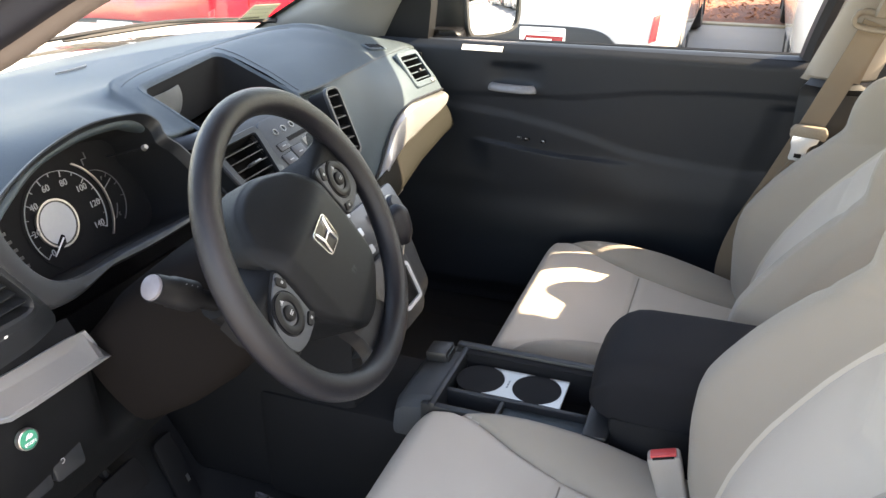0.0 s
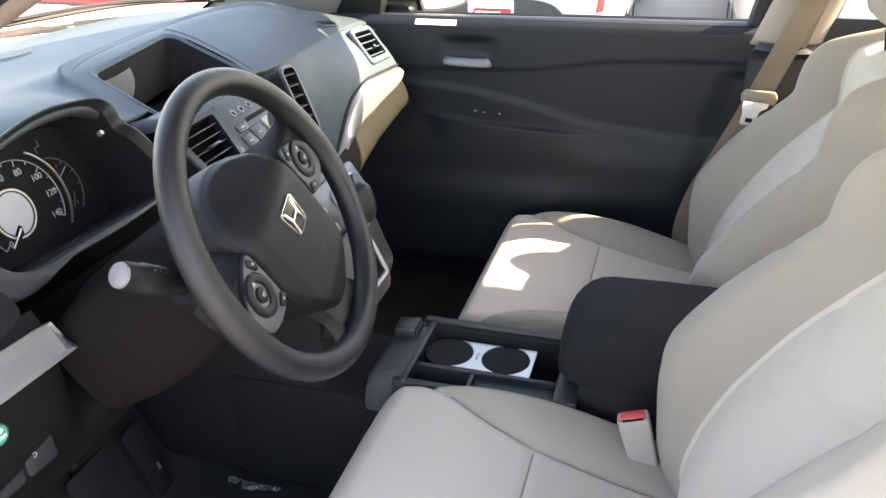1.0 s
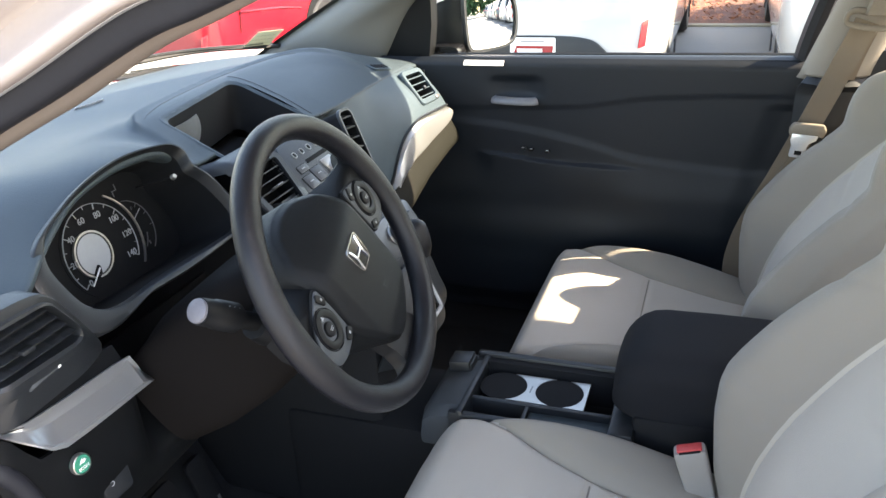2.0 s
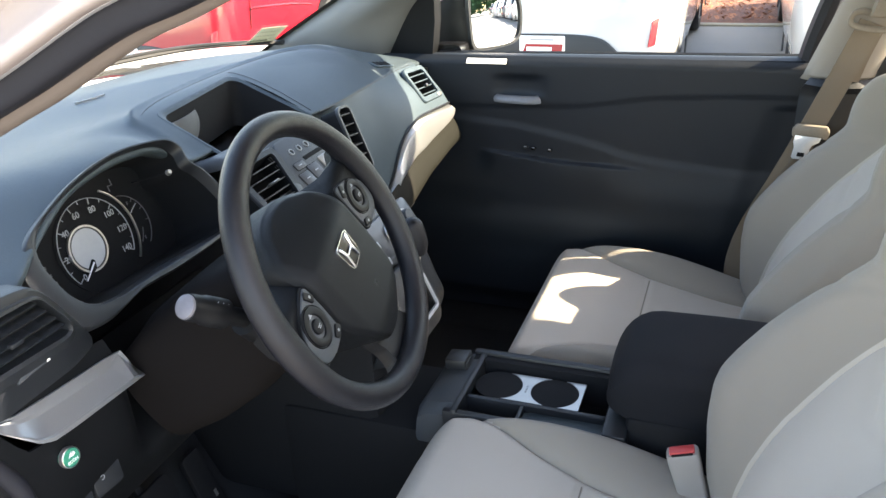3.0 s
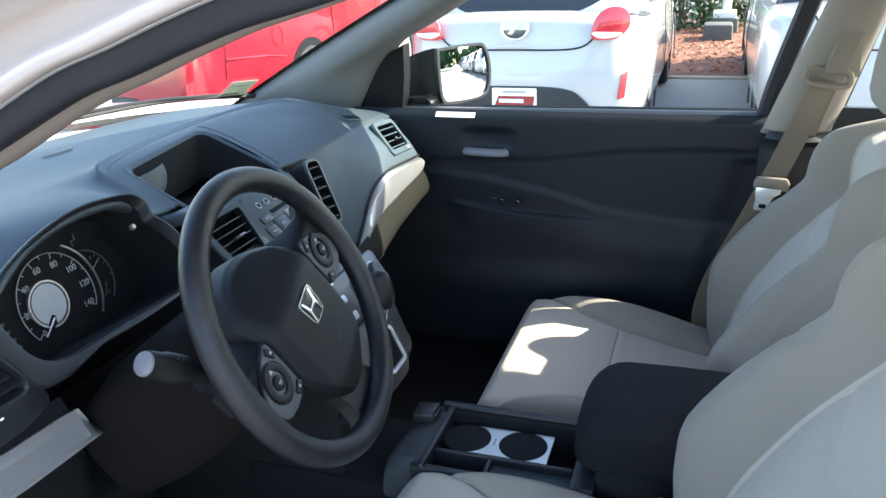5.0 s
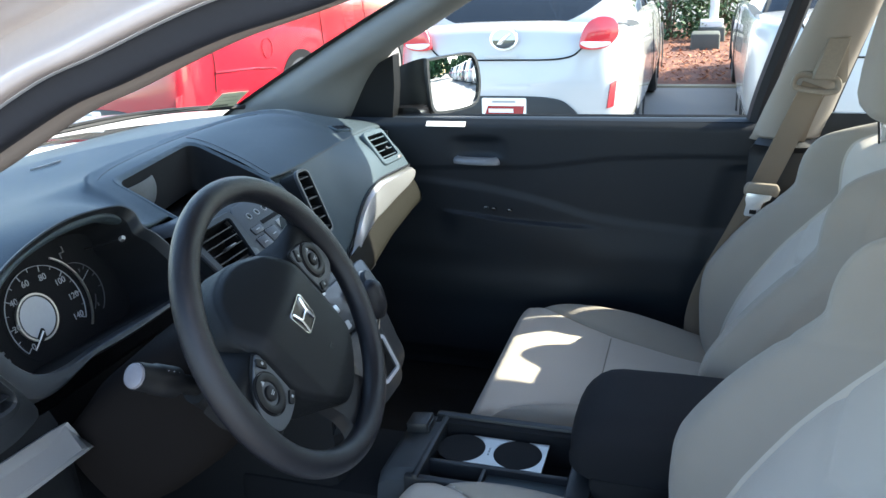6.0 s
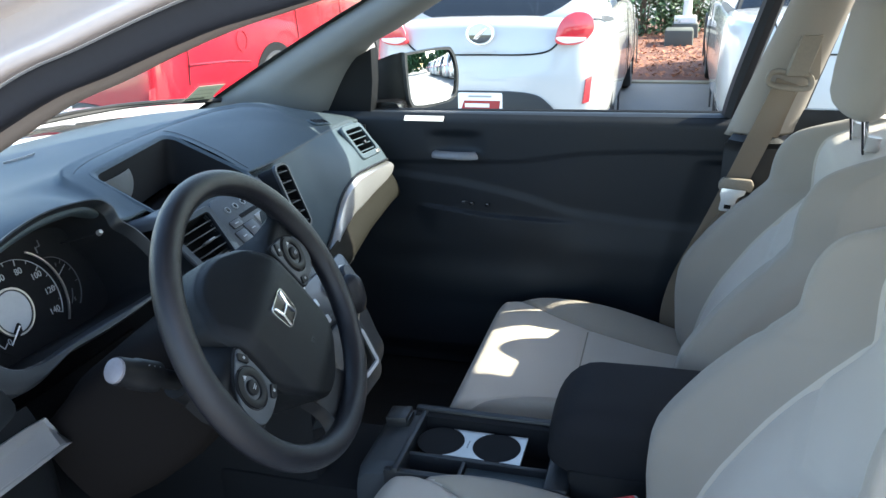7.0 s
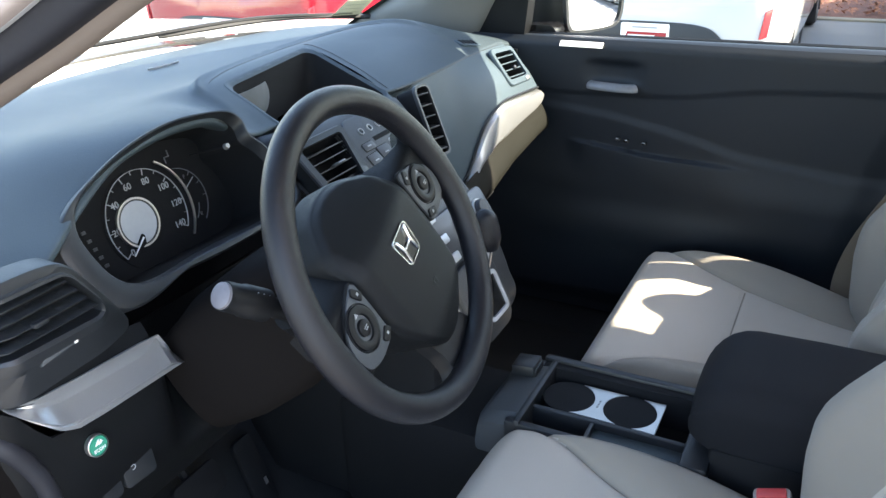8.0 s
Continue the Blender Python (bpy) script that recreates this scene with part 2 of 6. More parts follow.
def rounded(w, h, r, n=5):
    """The outline of a rectangle w x h with round corners, about its middle."""
    out = []
    for cx, cy, a in ((w / 2 - r, h / 2 - r, 0), (r - w / 2, h / 2 - r, 90), (r - w / 2, r - h / 2, 180), (w / 2 - r, r - h / 2, 270)):
        for k in range(n):
            t = radians(a + 90 * k / (n - 1))
            out.append((cx + r * math.cos(t), cy + r * math.sin(t)))
    return out


def poly(corners, r=0.01, n=5):
    """An outline through the corners, each rounded by about r."""
    out = []
    for i in range(len(corners)):
        a, b, c = (np.array(corners[k % len(corners)], float) for k in (i - 1, i, i + 1))
        ra, rc = min(r, np.linalg.norm(a - b) * 0.45), min(r, np.linalg.norm(c - b) * 0.45)
        p, q = b + (a - b) / np.linalg.norm(a - b) * ra, b + (c - b) / np.linalg.norm(c - b) * rc
        out += [tuple((1 - t) ** 2 * p + 2 * t * (1 - t) * b + t * t * q) for t in np.linspace(0, 1, n)]
    return out


def seen_from(outline, c, n=96):
    """The outline read off at n even angles about c, so that two of them can be joined point by point."""
    out, k = [], len(outline)
    for t in np.linspace(0, 2 * math.pi, n, endpoint=False):
        d, far = (math.cos(t), math.sin(t)), 0.0
        for i in range(k):
            (ax, ay), (bx, by) = outline[i], outline[(i + 1) % k]
            ex, ey = bx - ax, by - ay
            det = ex * d[1] - ey * d[0]
            if abs(det) > 1e-12:
                r = (ex * (ay - c[1]) - ey * (ax - c[0])) / det
                w = (d[0] * (ay - c[1]) - d[1] * (ax - c[0])) / det
                if -1e-9 <= w <= 1 + 1e-9 and r > far:
                    far = r
        out.append((c[0] + far * d[0], c[1] + far * d[1]))
    return out


def circle(r, n=24, cx=0.0, cy=0.0, sy=1.0):
    return [(cx + r * math.cos(t), cy + sy * r * math.sin(t)) for t in np.linspace(0, 2 * math.pi, n, endpoint=False)]


def basis(o, x, y):
    """The matrix that lays local x and y along the two given ways at o."""
    x = Vector(x).normalized()
    z = x.cross(Vector(y)).normalized()
    y = z.cross(x)
    return Matrix(((x.x, y.x, z.x, o[0]), (x.y, y.y, z.y, o[1]), (x.z, y.z, z.z, o[2]), (0, 0, 0, 1)))


BASE = {}


def thing(name, label, category, at=(0, 0, 0), group="", kind=""):
    ob = new(name)
    ob.empty_display_size = 0.05
    ob.location = at
    BASE[ob.name] = Vector(at)
    return tagged(ob, label, category, group, kind)


def mesh_of(name, bm, material, at, smooth=True, sharp=40):
    bmesh.ops.translate(bm, vec=-Vector(at), verts=bm.verts)
    me = bpy.data.meshes.new(name)
    bm.to_mesh(me)
    bm.free()
    me.materials.append(material)
    if smooth:
        me.polygons.foreach_set("use_smooth", [True] * len(me.polygons))
        me.set_sharp_from_angle(angle=radians(sharp))
    return me


def part(name, bm, material, parent, label="", smooth=True, sharp=40):
    """One mesh, given in world places, under a thing or a part."""
    at = BASE[parent.name]
    ob = new(name, mesh_of(name, bm, material, at, smooth, sharp))
    ob.parent = parent
    BASE[ob.name] = at
    return tagged(ob, label)


def solid(name, bm, material, label, category, kind="", group="", at=(0, 0, 0), smooth=True, sharp=40):
    """A thing that is one mesh, on which parts can be hung."""
    ob = new(name, mesh_of(name, bm, material, at, smooth, sharp))
    ob.location = at
    BASE[ob.name] = Vector(at)
    return tagged(ob, label, category, group, kind)


def words(text, size, m, depth=0.0004):
    """Raised lettering as a mesh, centred, in the plane of m."""
    cu = bpy.data.curves.new("t", "FONT")
    cu.body, cu.size, cu.align_x, cu.align_y, cu.extrude, cu.resolution_u = text, size, "CENTER", "CENTER", depth, 3
    ob = new("t", cu)
    me = ob.to_mesh()
    bm = bmesh.new()
    bm.from_mesh(me)
    ob.to_mesh_clear()
    bpy.data.objects.remove(ob)
    bpy.data.curves.remove(cu)
    return moved(bm, m)


def soft(t, xs, ys, w=0.03):
    """lerp with its corners rounded over w."""
    return float(np.mean(np.interp(np.linspace(t - w, t + w, 9), xs, ys)))


def lerp(t, xs, ys):
    return float(np.interp(t, xs, ys))


def ease(t):
    t = min(1.0, max(0.0, t))
    return t * t * (3 - 2 * t)



# ---- the car's shell ----
EDGE_A = spline([(-0.76, 0.715, 1.09), (-0.672, 0.695, 1.14), (-0.46, 0.665, 1.255), (-0.235, 0.635, 1.37), (0.08, 0.60, 1.52)], 41)
EDGE_B = spline([(-0.40, 0.765, 1.09), (-0.30, 0.735, 1.245), (-0.16, 0.705, 1.325), (0.02, 0.670, 1.425), (0.22, 0.640, 1.545)], 41)


def pillar_edge(t):
    """The windscreen's side edge: t 0 at its foot, 1 at the roof."""
    return EDGE_A[int(round(t * 40))]


def window_edge(t):
    """The front edge of the side window: t 0 at the sill, 1 at the roof."""
    return EDGE_B[int(round(t * 40))]


floor = solid("floor", joined(
    sheet(lambda u, v: (-0.62 + 2.0 * u, -0.76 + 1.54 * v, 0.37 + 0.02 * math.cos(9 * v) + 0.28 * ease((0.1 - u) / 0.1) + 0.12 * ease((v - 0.94) / 0.06)), 40, 30, -0.02)),
    CARPET, "black carpeted footwell floor of the car", "car floor", "structure")
firewall = solid("wall_front", sheet(lambda u, v: (-0.60 - 0.06 * v, -0.74 + 1.48 * u, 0.30 + 0.80 * v), 8, 8, 0.02), CARPET, "black padded bulkhead behind the pedals", "bulkhead", "structure")
back = solid("wall_rear", sheet(lambda u, v: (1.42, -0.72 + 1.44 * u, 0.36 + 0.72 * v), 6, 6, 0.03), FABRIC2, "plain grey panel closing the cabin behind the seats", "panel", "structure")
roof = solid("roof", sheet(lambda u, v: (0.02 - 0.28 * (1 - (2 * v - 1) ** 2) + (2.18 + 0.28 * (1 - (2 * v - 1) ** 2)) * u, -0.60 + 1.20 * v, 1.535 + 0.09 * ease(3 * u) + 0.04 * (1 - (2 * v - 1) ** 2) + 0.01 * math.sin(3.14 * u)), 24, 20, 0.03), WHITEP, "white painted roof of the car", "car roof", "structure")
lining = solid("ceiling", sheet(lambda u, v: (0.03 - 0.28 * (1 - (2 * v - 1) ** 2) + (2.17 + 0.28 * (1 - (2 * v - 1) ** 2)) * u, -0.58 + 1.16 * v, 1.515 + 0.09 * ease(3 * u) + 0.035 * (1 - (2 * v - 1) ** 2) + 0.01 * math.sin(3.14 * u)), 20, 16, 0.01), LINING, "light grey cloth roof lining", "ceiling", "structure")


def front_pillar(side, name):
    """Trim between the windscreen and the side window, wrapped round the pillar."""
    rings = []
    for t in np.linspace(0, 1, 41):
        a, b = Vector(pillar_edge(t)), Vector(window_edge(t))
        mid = (a + b) / 2
        inn = Vector((0.35, -0.75, -0.15)).normalized()
        w = (b - a).length * (1.0 if side > 0 else 0.15)
        ring = [a + 0.010 * inn, a + (b - a) * 0.15 + (0.022 + 0.05 * w) * inn, mid + (0.030 + 0.10 * w) * inn, a + (b - a) * 0.85 + (0.024 + 0.06 * w) * inn, b + 0.012 * inn, b - 0.012 * inn, mid - 0.02 * inn, a - 0.012 * inn]
        rings.append([(p.x, p.y * side, p.z) for p in spline(ring, 24, True).view() for p in [Vector(p)]])
    return solid(name, loft(rings), PILLAR, "moulded grey windscreen pillar trim", "pillar trim", "structure")


front_pillar(1, "trim_pillar_1")
front_pillar(-1, "trim_pillar_2")

# The driver's pillar from outside: white paint, the black door seal, a pale inner lip.
DRIVER_EDGE = spline([(-0.47, 1.09), (-0.36, 1.185), (-0.24, 1.258), (-0.12, 1.316), (-0.045, 1.350), (0.04, 1.391), (0.092, 1.409), (0.139, 1.426), (0.182, 1.440), (0.223, 1.450), (0.257, 1.459), (0.33, 1.482), (0.45, 1.525), (0.70, 1.56), (1.1, 1.57)], 90)


def along(offsets, outline):
    """A bar of the given y, z outline carried along the driver's door opening."""
    return loft([[(x + offsets[0], -0.70 + offsets[1] + dy, z + offsets[2] + dz) for dy, dz in outline] for x, z in DRIVER_EDGE])


def body_side():
    rings = []
    for x, z in DRIVER_EDGE:
        o = Vector((x, -0.70, z + 0.031))
        q = [o + Vector(d) for d in ((0.0, -0.010, 0.0), (-0.001, -0.040, -0.003), (-0.006, -0.046, 0.004), (-0.012, -0.038, 0.014), (-0.020, -0.036, 0.026), (-0.024, -0.058, 0.028), (-0.034, -0.078, 0.040), (-0.060, -0.090, 0.075), (-0.10, -0.080, 0.12), (-0.14, -0.02, 0.14), (-0.10, 0.0, 0.08), (-0.02, 0.0, 0.012))]
        rings.append(spline([tuple(v) for v in q], 44, True))
    return loft(rings)


shell = solid("car_body", body_side(), SHADEWHITE, "white painted windscreen pillar of the car", "car body", "structure")
part("door_seal", along((0, 0, 0), spline([(0.004, 0.010), (-0.010, 0.006), (-0.022, 0.008), (-0.026, 0.018), (-0.026, 0.030), (-0.010, 0.035), (0.004, 0.028)], 24, True)), PURPLE, shell, "black rubber door seal")
# Silver bar stands in for the sky's highlight above the seal.
part("edge_highlight", along((0, 0, 0), [(-0.0285 + 0.0035 * math.cos(t), 0.0300 + 0.0035 * math.sin(t)) for t in np.linspace(0, 6.2832, 9)[:-1]]), SILVERP, shell, "silver bar painted as the sky's highlight along the frame edge")
part("inner_lip", loft([[(x, -0.690 + r * math.cos(t) * 1.2, z + 0.010 + r * math.sin(t)) for t in np.linspace(0, 2 * math.pi, 10, endpoint=False)] for (x, z), r in zip(DRIVER_EDGE, np.interp(DRIVER_EDGE[:, 0], [-0.05, 0.05, 0.25], [0.013, 0.011, 0.005]))]), LIP, shell, "tan inner lip of the door opening")
sill = solid("door_sill", joined(box((0.45, -0.80, 0.40), (1.5, 0.16, 0.12), 0.02), box((0.45, -0.70, 0.425), (1.4, 0.05, 0.10), 0.015)), WHITEP, "white door sill below the open doorway", "sill", "structure")
part("seal_strip", tube([(-0.3, -0.745, 0.47), (0.3, -0.745, 0.465), (1.15, -0.745, 0.47)], 0.014, 8), PURPLE, sill, "black rubber seal")
kick = solid("wall_left", joined(
    sheet(lambda u, v: (-0.60 + 0.28 * u, -0.735 - 0.02 * math.sin(3 * u), 0.42 + 0.62 * v), 10, 10, 0.02)), HARD, "black kick panel beside the pedals", "trim panel", "structure")
part("seal_strip", tube(spline([(-0.44, -0.765, 1.07), (-0.335, -0.768, 0.98), (-0.30, -0.768, 0.86), (-0.285, -0.765, 0.66), (-0.24, -0.76, 0.50)], 30), 0.016, 8), PURPLE, kick, "black rubber door seal")

JAMB = spline([(-0.300, -0.748, 1.020), (-0.247, -0.716, 0.972), (-0.238, -0.697, 0.935), (-0.236, -0.686, 0.890), (-0.236, -0.684, 0.80), (-0.225, -0.690, 0.62), (-0.20, -0.70, 0.50)], 40)
part("seal_strip", tube([tuple(p) for p in JAMB], 0.011, 10), PURPLE, kick, "black rubber seal at the end of the dash")
part("jamb_trim", loft([[(p[0] + 0.010 * a - 0.004, p[1] - 0.012 - 0.075 * a, p[2] + 0.006 - 0.01 * a) for a in (0.0, 0.25, 0.6, 1.0)] for p in JAMB], closed=False), SHROUD, kick, "dark trim of the door opening")

# Windscreen, header rail and what lies before it.
def glass_point(u, v, lift=0.0):
    a = pillar_edge(v)
    x = a[0] - 0.26 * (1 - (2 * u - 1) ** 2)
    return (x, a[1] * (2 * u - 1), a[2] + 0.02 * (1 - (2 * u - 1) ** 2) + lift)


windscreen = solid("window_1", sheet(lambda u, v: glass_point(u, v), 24, 20), WSGLASS, "large clear laminated windscreen", "windscreen", "structure")
part("black_border", joined(
    sheet(lambda u, v: glass_point(u, 0.06 * v, 0.004), 24, 3),
    sheet(lambda u, v: glass_point(0.988 + 0.012 * u, v, 0.004), 3, 41),
    sheet(lambda u, v: glass_point(0.035 * u, v, 0.004), 3, 24)), RUBBER, windscreen, "black ceramic border")
label = part("inspection_label", sheet(lambda u, v: glass_point(0.935 + 0.042 * u - 0.012 * v, 0.25 + 0.10 * v, -0.004), 4, 5, 0.001), PAPER, windscreen, "pale paper inspection label with faded print")
for k in range(4):
    part("print_bar", sheet(lambda u, v: glass_point(0.936 + 0.032 * u - 0.003 * k, 0.275 + 0.025 * (k % 3), -0.0055 + 0.003 * v - 0.004 * (k // 3)), 3, 2, 0.0004), INK, label)
bonnet = solid("bonnet", sheet(lambda u, v: (-1.02 + 0.30 * (2 * v - 1) ** 2 - 1.15 * u, -0.82 + 1.64 * v, 1.150 - 0.05 * (2 * v - 1) ** 2 - 0.02 * u - 0.12 * u * u + 0.012 * math.exp(-((abs(2 * v - 1) - 0.62) / 0.07) ** 2) * ease(u * 3)), 30, 40, 0.02), WHITEP, "white painted bonnet of the car", "bonnet", "structure")
# The cowl's sunlit paleness is put into its white base colour.
cowl = solid("cowl", sheet(lambda u, v: (-1.03 + 0.30 * (2 * v - 1) ** 2 + 0.16 * u, -0.72 + 1.44 * v, 1.108 + 0.010 * math.sin(9 * u) - 0.05 * (2 * v - 1) ** 2), 8, 30, 0.01), PLATE_SUN_WHITE, "pale cowl panel below the windscreen, sunlight put into its white colour", "cowl", "structure")
wiper = thing("wiper", "black windscreen wiper resting above the cowl", "wiper", (-0.78, 0.35, 1.10))
part("arm", tube(spline([(-0.66, 0.72, 1.125), (-0.80, 0.50, 1.150), (-0.90, 0.20, 1.155)], 16), 0.006, 6), RUBBER, wiper)
part("blade", tube(spline([(-0.70, 0.68, 1.135), (-0.83, 0.42, 1.158), (-0.93, 0.05, 1.162)], 16), 0.007, 6, flat=0.6), RUBBER, wiper)

# ---- passenger's door ----
def door_skin(u, v):
    """Inner trim: u from the hinge to the latch, v from the foot to the sill; a leaf-shaped inset between a top band and a lower panel."""
    x = -0.45 + 1.06 * u
    z = 0.42 + 0.68 * v
    top = soft(x, [-0.45, -0.256, -0.008, 0.094, 0.159, 0.254, 0.423, 0.61], [0.963, 0.967, 0.974, 0.979, 0.989, 1.005, 1.015, 1.017])
    low = soft(x, [-0.45, -0.24, -0.06, 0.07, 0.163, 0.214, 0.28, 0.44, 0.61], [0.966, 0.962, 0.945, 0.921, 0.897, 0.880, 0.872, 0.857, 0.85])
    y = 0.712 - 0.0030 * ease((z - top) / 0.016) - 0.005 * ease((low - z) / 0.024)
    y -= 0.012 * ease((0.86 - z) / 0.10) * ease((z - 0.60) / 0.1)
    y -= 0.010 * ease((x + 0.17) / 0.06) * ease((0.27 - x) / 0.12) * (ease((soft(x, [-0.14, 0.03, 0.25], [0.872, 0.852, 0.845]) - z) / 0.008) - ease((soft(x, [-0.14, 0.03, 0.25], [0.872, 0.852, 0.845]) - z - 0.006) / 0.09))
    y += 0.012 * math.exp(-(((x + 0.058) / 0.058) ** 4) - ((z - 1.030) / 0.024) ** 4)
    y -= 0.018 * ease((0.74 - z) / 0.12) * ease((z - 0.44) / 0.05) * ease((0.36 - x) / 0.24)
    y += 0.006 * ease((x - 0.50 + 0.25 * (1.0 - z)) / 0.06) * ease((1.01 - z) / 0.02)
    y += 0.016 * ease((z - 1.075) / 0.03) ** 2
    return (x, y, z)


door_1 = solid("door_1", joined(sheet(door_skin, 200, 180, 0.03), box((0.08, 0.80, 0.72), (1.04, 0.10, 0.66), 0.02)), DOORP, "black moulded inner panel of the passenger door, closed", "car door", "structure")
part("sill_cap", sheet(lambda u, v: (-0.43 + 1.04 * u, 0.725 + 0.045 * v, 1.092 + 0.010 * u + 0.006 * math.sin(math.pi * min(1, v * 1.1))), 30, 8, 0.012), DOORP, door_1, "narrow black sill cap under the window")
part("outer_seal", tube([(-0.40, 0.772, 1.094), (0.1, 0.772, 1.100), (0.62, 0.770, 1.105)], 0.005, 6), HARD, door_1, "thin bright window seal")
part("door_handle", tube(spline([(-0.115, 0.700, 1.003), (-0.09, 0.690, 1.003), (-0.04, 0.688, 1.002), (-0.012, 0.692, 1.002), (-0.004, 0.700, 1.002)], 20), [0.007] + [0.0115] * 18 + [0.007], 10, flat=0.55), GREYHANDLE, door_1, "satin grey inner door handle")
for k, x in enumerate((-0.035, -0.015, 0.025)):
    part("window_switch", box((x, 0.690, 0.884 - 0.002 * k), (0.012, 0.012, 0.006), 0.002), GLOSSY if k else HARD, door_1)
    part("switch_mark", box((x, 0.6840, 0.8875 - 0.002 * k), (0.006, 0.003, 0.0012)), GREYMARK, door_1)
CAP = spline([(-0.404, 1.088), (-0.402, 1.112), (-0.393, 1.141), (-0.369, 1.181), (-0.345, 1.209), (-0.314, 1.231), (-0.264, 1.257)], 24)
part("corner_cap", loft([[(x, 0.757 - 0.16 * (z - 1.09) + d, z) for x, z in [tuple(p) for p in CAP] + [(-0.270, 1.177), (-0.284, 1.102), (-0.287, 1.088)]] for d in (-0.024, -0.020, 0.02)]), SHELLP, door_1, "black triangular mirror cap", sharp=20)
side_pane = part("side_glass", sheet(lambda u, v: (-0.40 + 1.06 * u + 0.08 * v, 0.775 - 0.11 * v - 0.03 * v * v, 1.09 + 0.51 * v), 12, 12), PANE, door_1, "clear side window, closed")
# White strip painted as the patch of sun on the sill.
sun_strip = part("sill_sun_patch", box((-0.136, 0.7050, 1.0895), (0.100, 0.015, 0.002), turn=(42, 0, 0)), PLATE_SUN_WHITE, door_1, "small white strip standing in for a sun patch on the sill")

# Centre pillar, rear door, roof rail.
def centre_pillar(u, v):
    z = 0.60 + 1.01 * v
    lean = 0.11 * ease((z - 1.06) / 0.45)
    x0 = 0.562 + 0.33 * max(0, z - 1.06)
    x1 = 0.715 + 0.24 * max(0, z - 1.10) - 0.02 * ease((1.1 - z) / 0.2)
    a = (2 * u - 1)
    return (x0 + (x1 - x0) * u, 0.712 - lean - 0.035 * max(0.0, 1 - a * a) ** 0.7 - 0.02 * ease((z - 1.066) / 0.015), z)


pillar_b = solid("trim_pillar_3", sheet(lambda u, v: centre_pillar(u, 0.465 + 0.535 * v), 24, 40, 0.02), BEIGE, "warm grey moulded centre pillar trim", "pillar trim", "structure")
part("lower_trim", sheet(lambda u, v: centre_pillar(0.10 + 0.92 * u, 0.474 * v), 20, 24, 0.02), HARD, pillar_b, "black lower pillar trim")
part("height_slot", moved(prism(rounded(0.022, 0.26, 0.01), 0.006), basis((0.712, 0.604, 1.33), (1, 0, 0.1), (0.22, -0.22, 1))), FABRIC2, pillar_b, "grey slot of the belt height adjuster")
part("door_seal", tube(spline([(0.583, 0.735, 0.95), (0.578, 0.745, 1.10), (0.63, 0.705, 1.32), (0.69, 0.650, 1.54)], 24), 0.021, 8), PURPLE, pillar_b, "black rubber door seal")
door_2 = solid("door_2", joined(sheet(lambda u, v: (0.66 + 0.74 * u, 0.712 - 0.02 * math.sin(3.1 * v), 0.42 + 0.71 * v), 12, 20, 0.03), box((1.05, 0.80, 0.72), (0.76, 0.10, 0.66), 0.02)), DOORP, "black inner panel of the rear door, closed", "car door", "structure")
rear_pane = part("side_glass", sheet(lambda u, v: (0.70 + 0.90 * u + 0.06 * v, 0.775 - 0.12 * v - 0.03 * v * v, 1.10 + 0.51 * v), 8, 8), PANE, door_2, "clear side window, closed")
part("seal_strip", tube(spline([(0.722, 0.735, 1.10), (0.752, 0.715, 1.22), (0.787, 0.68, 1.36), (0.827, 0.645, 1.49)], 20), 0.005, 8), PURPLE, door_2, "black window seal")
# Open door out of view, added to keep skylight off footwell and seat.
solid("door_3", joined(moved(box((0.52, 0, 0.74), (1.02, 0.09, 0.72), 0.02), pose(-0.44, -0.80, 0, 0, 0, 250)), tube([(-0.48, -0.90, 1.10), (-0.60, -1.25, 1.45), (-0.75, -1.65, 1.56), (-0.80, -1.80, 1.10)], 0.03, 8)), DOORP, "driver's door standing wide open, unseen and set to block skylight", "car door", "structure")
# Unseen rear door and tailgate, added to dim skylight on the centre pillar.
solid("wall_rear_left", joined(box((1.22, -0.76, 0.74), (0.80, 0.06, 0.72), 0.02), tube([(0.86, -0.74, 1.08), (0.92, -0.66, 1.34), (0.97, -0.60, 1.58)], 0.05, 10), tube([(1.64, -0.74, 1.08), (1.72, -0.66, 1.34), (1.78, -0.60, 1.58)], 0.07, 10)), DOORP, "closed rear door on the driver's side, unseen, added to cut skylight", "car door", "structure")
solid("wall_tail", joined(box((2.10, 0, 0.78), (0.06, 1.44, 0.80), 0.02), tube([(2.10, -0.70, 1.15), (2.14, -0.58, 1.58)], 0.07, 8), tube([(2.10, 0.70, 1.15), (2.14, 0.58, 1.58)], 0.07, 8)), DOORP, "inner panel of the closed tailgate, unseen, added to cut skylight", "tailgate", "structure")
rail = solid("roof_rail", joined(
    tube(spline([(0.02, 0.672, 1.445), (0.16, 0.655, 1.51), (0.35, 0.63, 1.575), (0.8, 0.608, 1.618), (1.5, 0.605, 1.61), (2.2, 0.62, 1.56)], 40), 0.022, 12),
    tube(spline([(1.60, 0.76, 1.10), (1.68, 0.70, 1.32), (1.76, 0.63, 1.58)], 16), 0.045, 10)), BEIGE, "grey trimmed roof rail over the doors", "roof rail", "structure")

# ---- dashboard ----
dash = thing("dashboard", "black moulded dashboard with silver trim strips", "dashboard", (-0.4, 0, 0.6))
BROW_Y = [-0.74, -0.62, -0.54, -0.45, -0.36, -0.27, -0.215, -0.15, 0.13, 0.20, 0.45, 0.60, 0.70]
BROW_X = [-0.26, -0.245, -0.295, -0.322, -0.325, -0.322, -0.325, -0.325, -0.295, -0.286, -0.290, -0.290, -0.315]
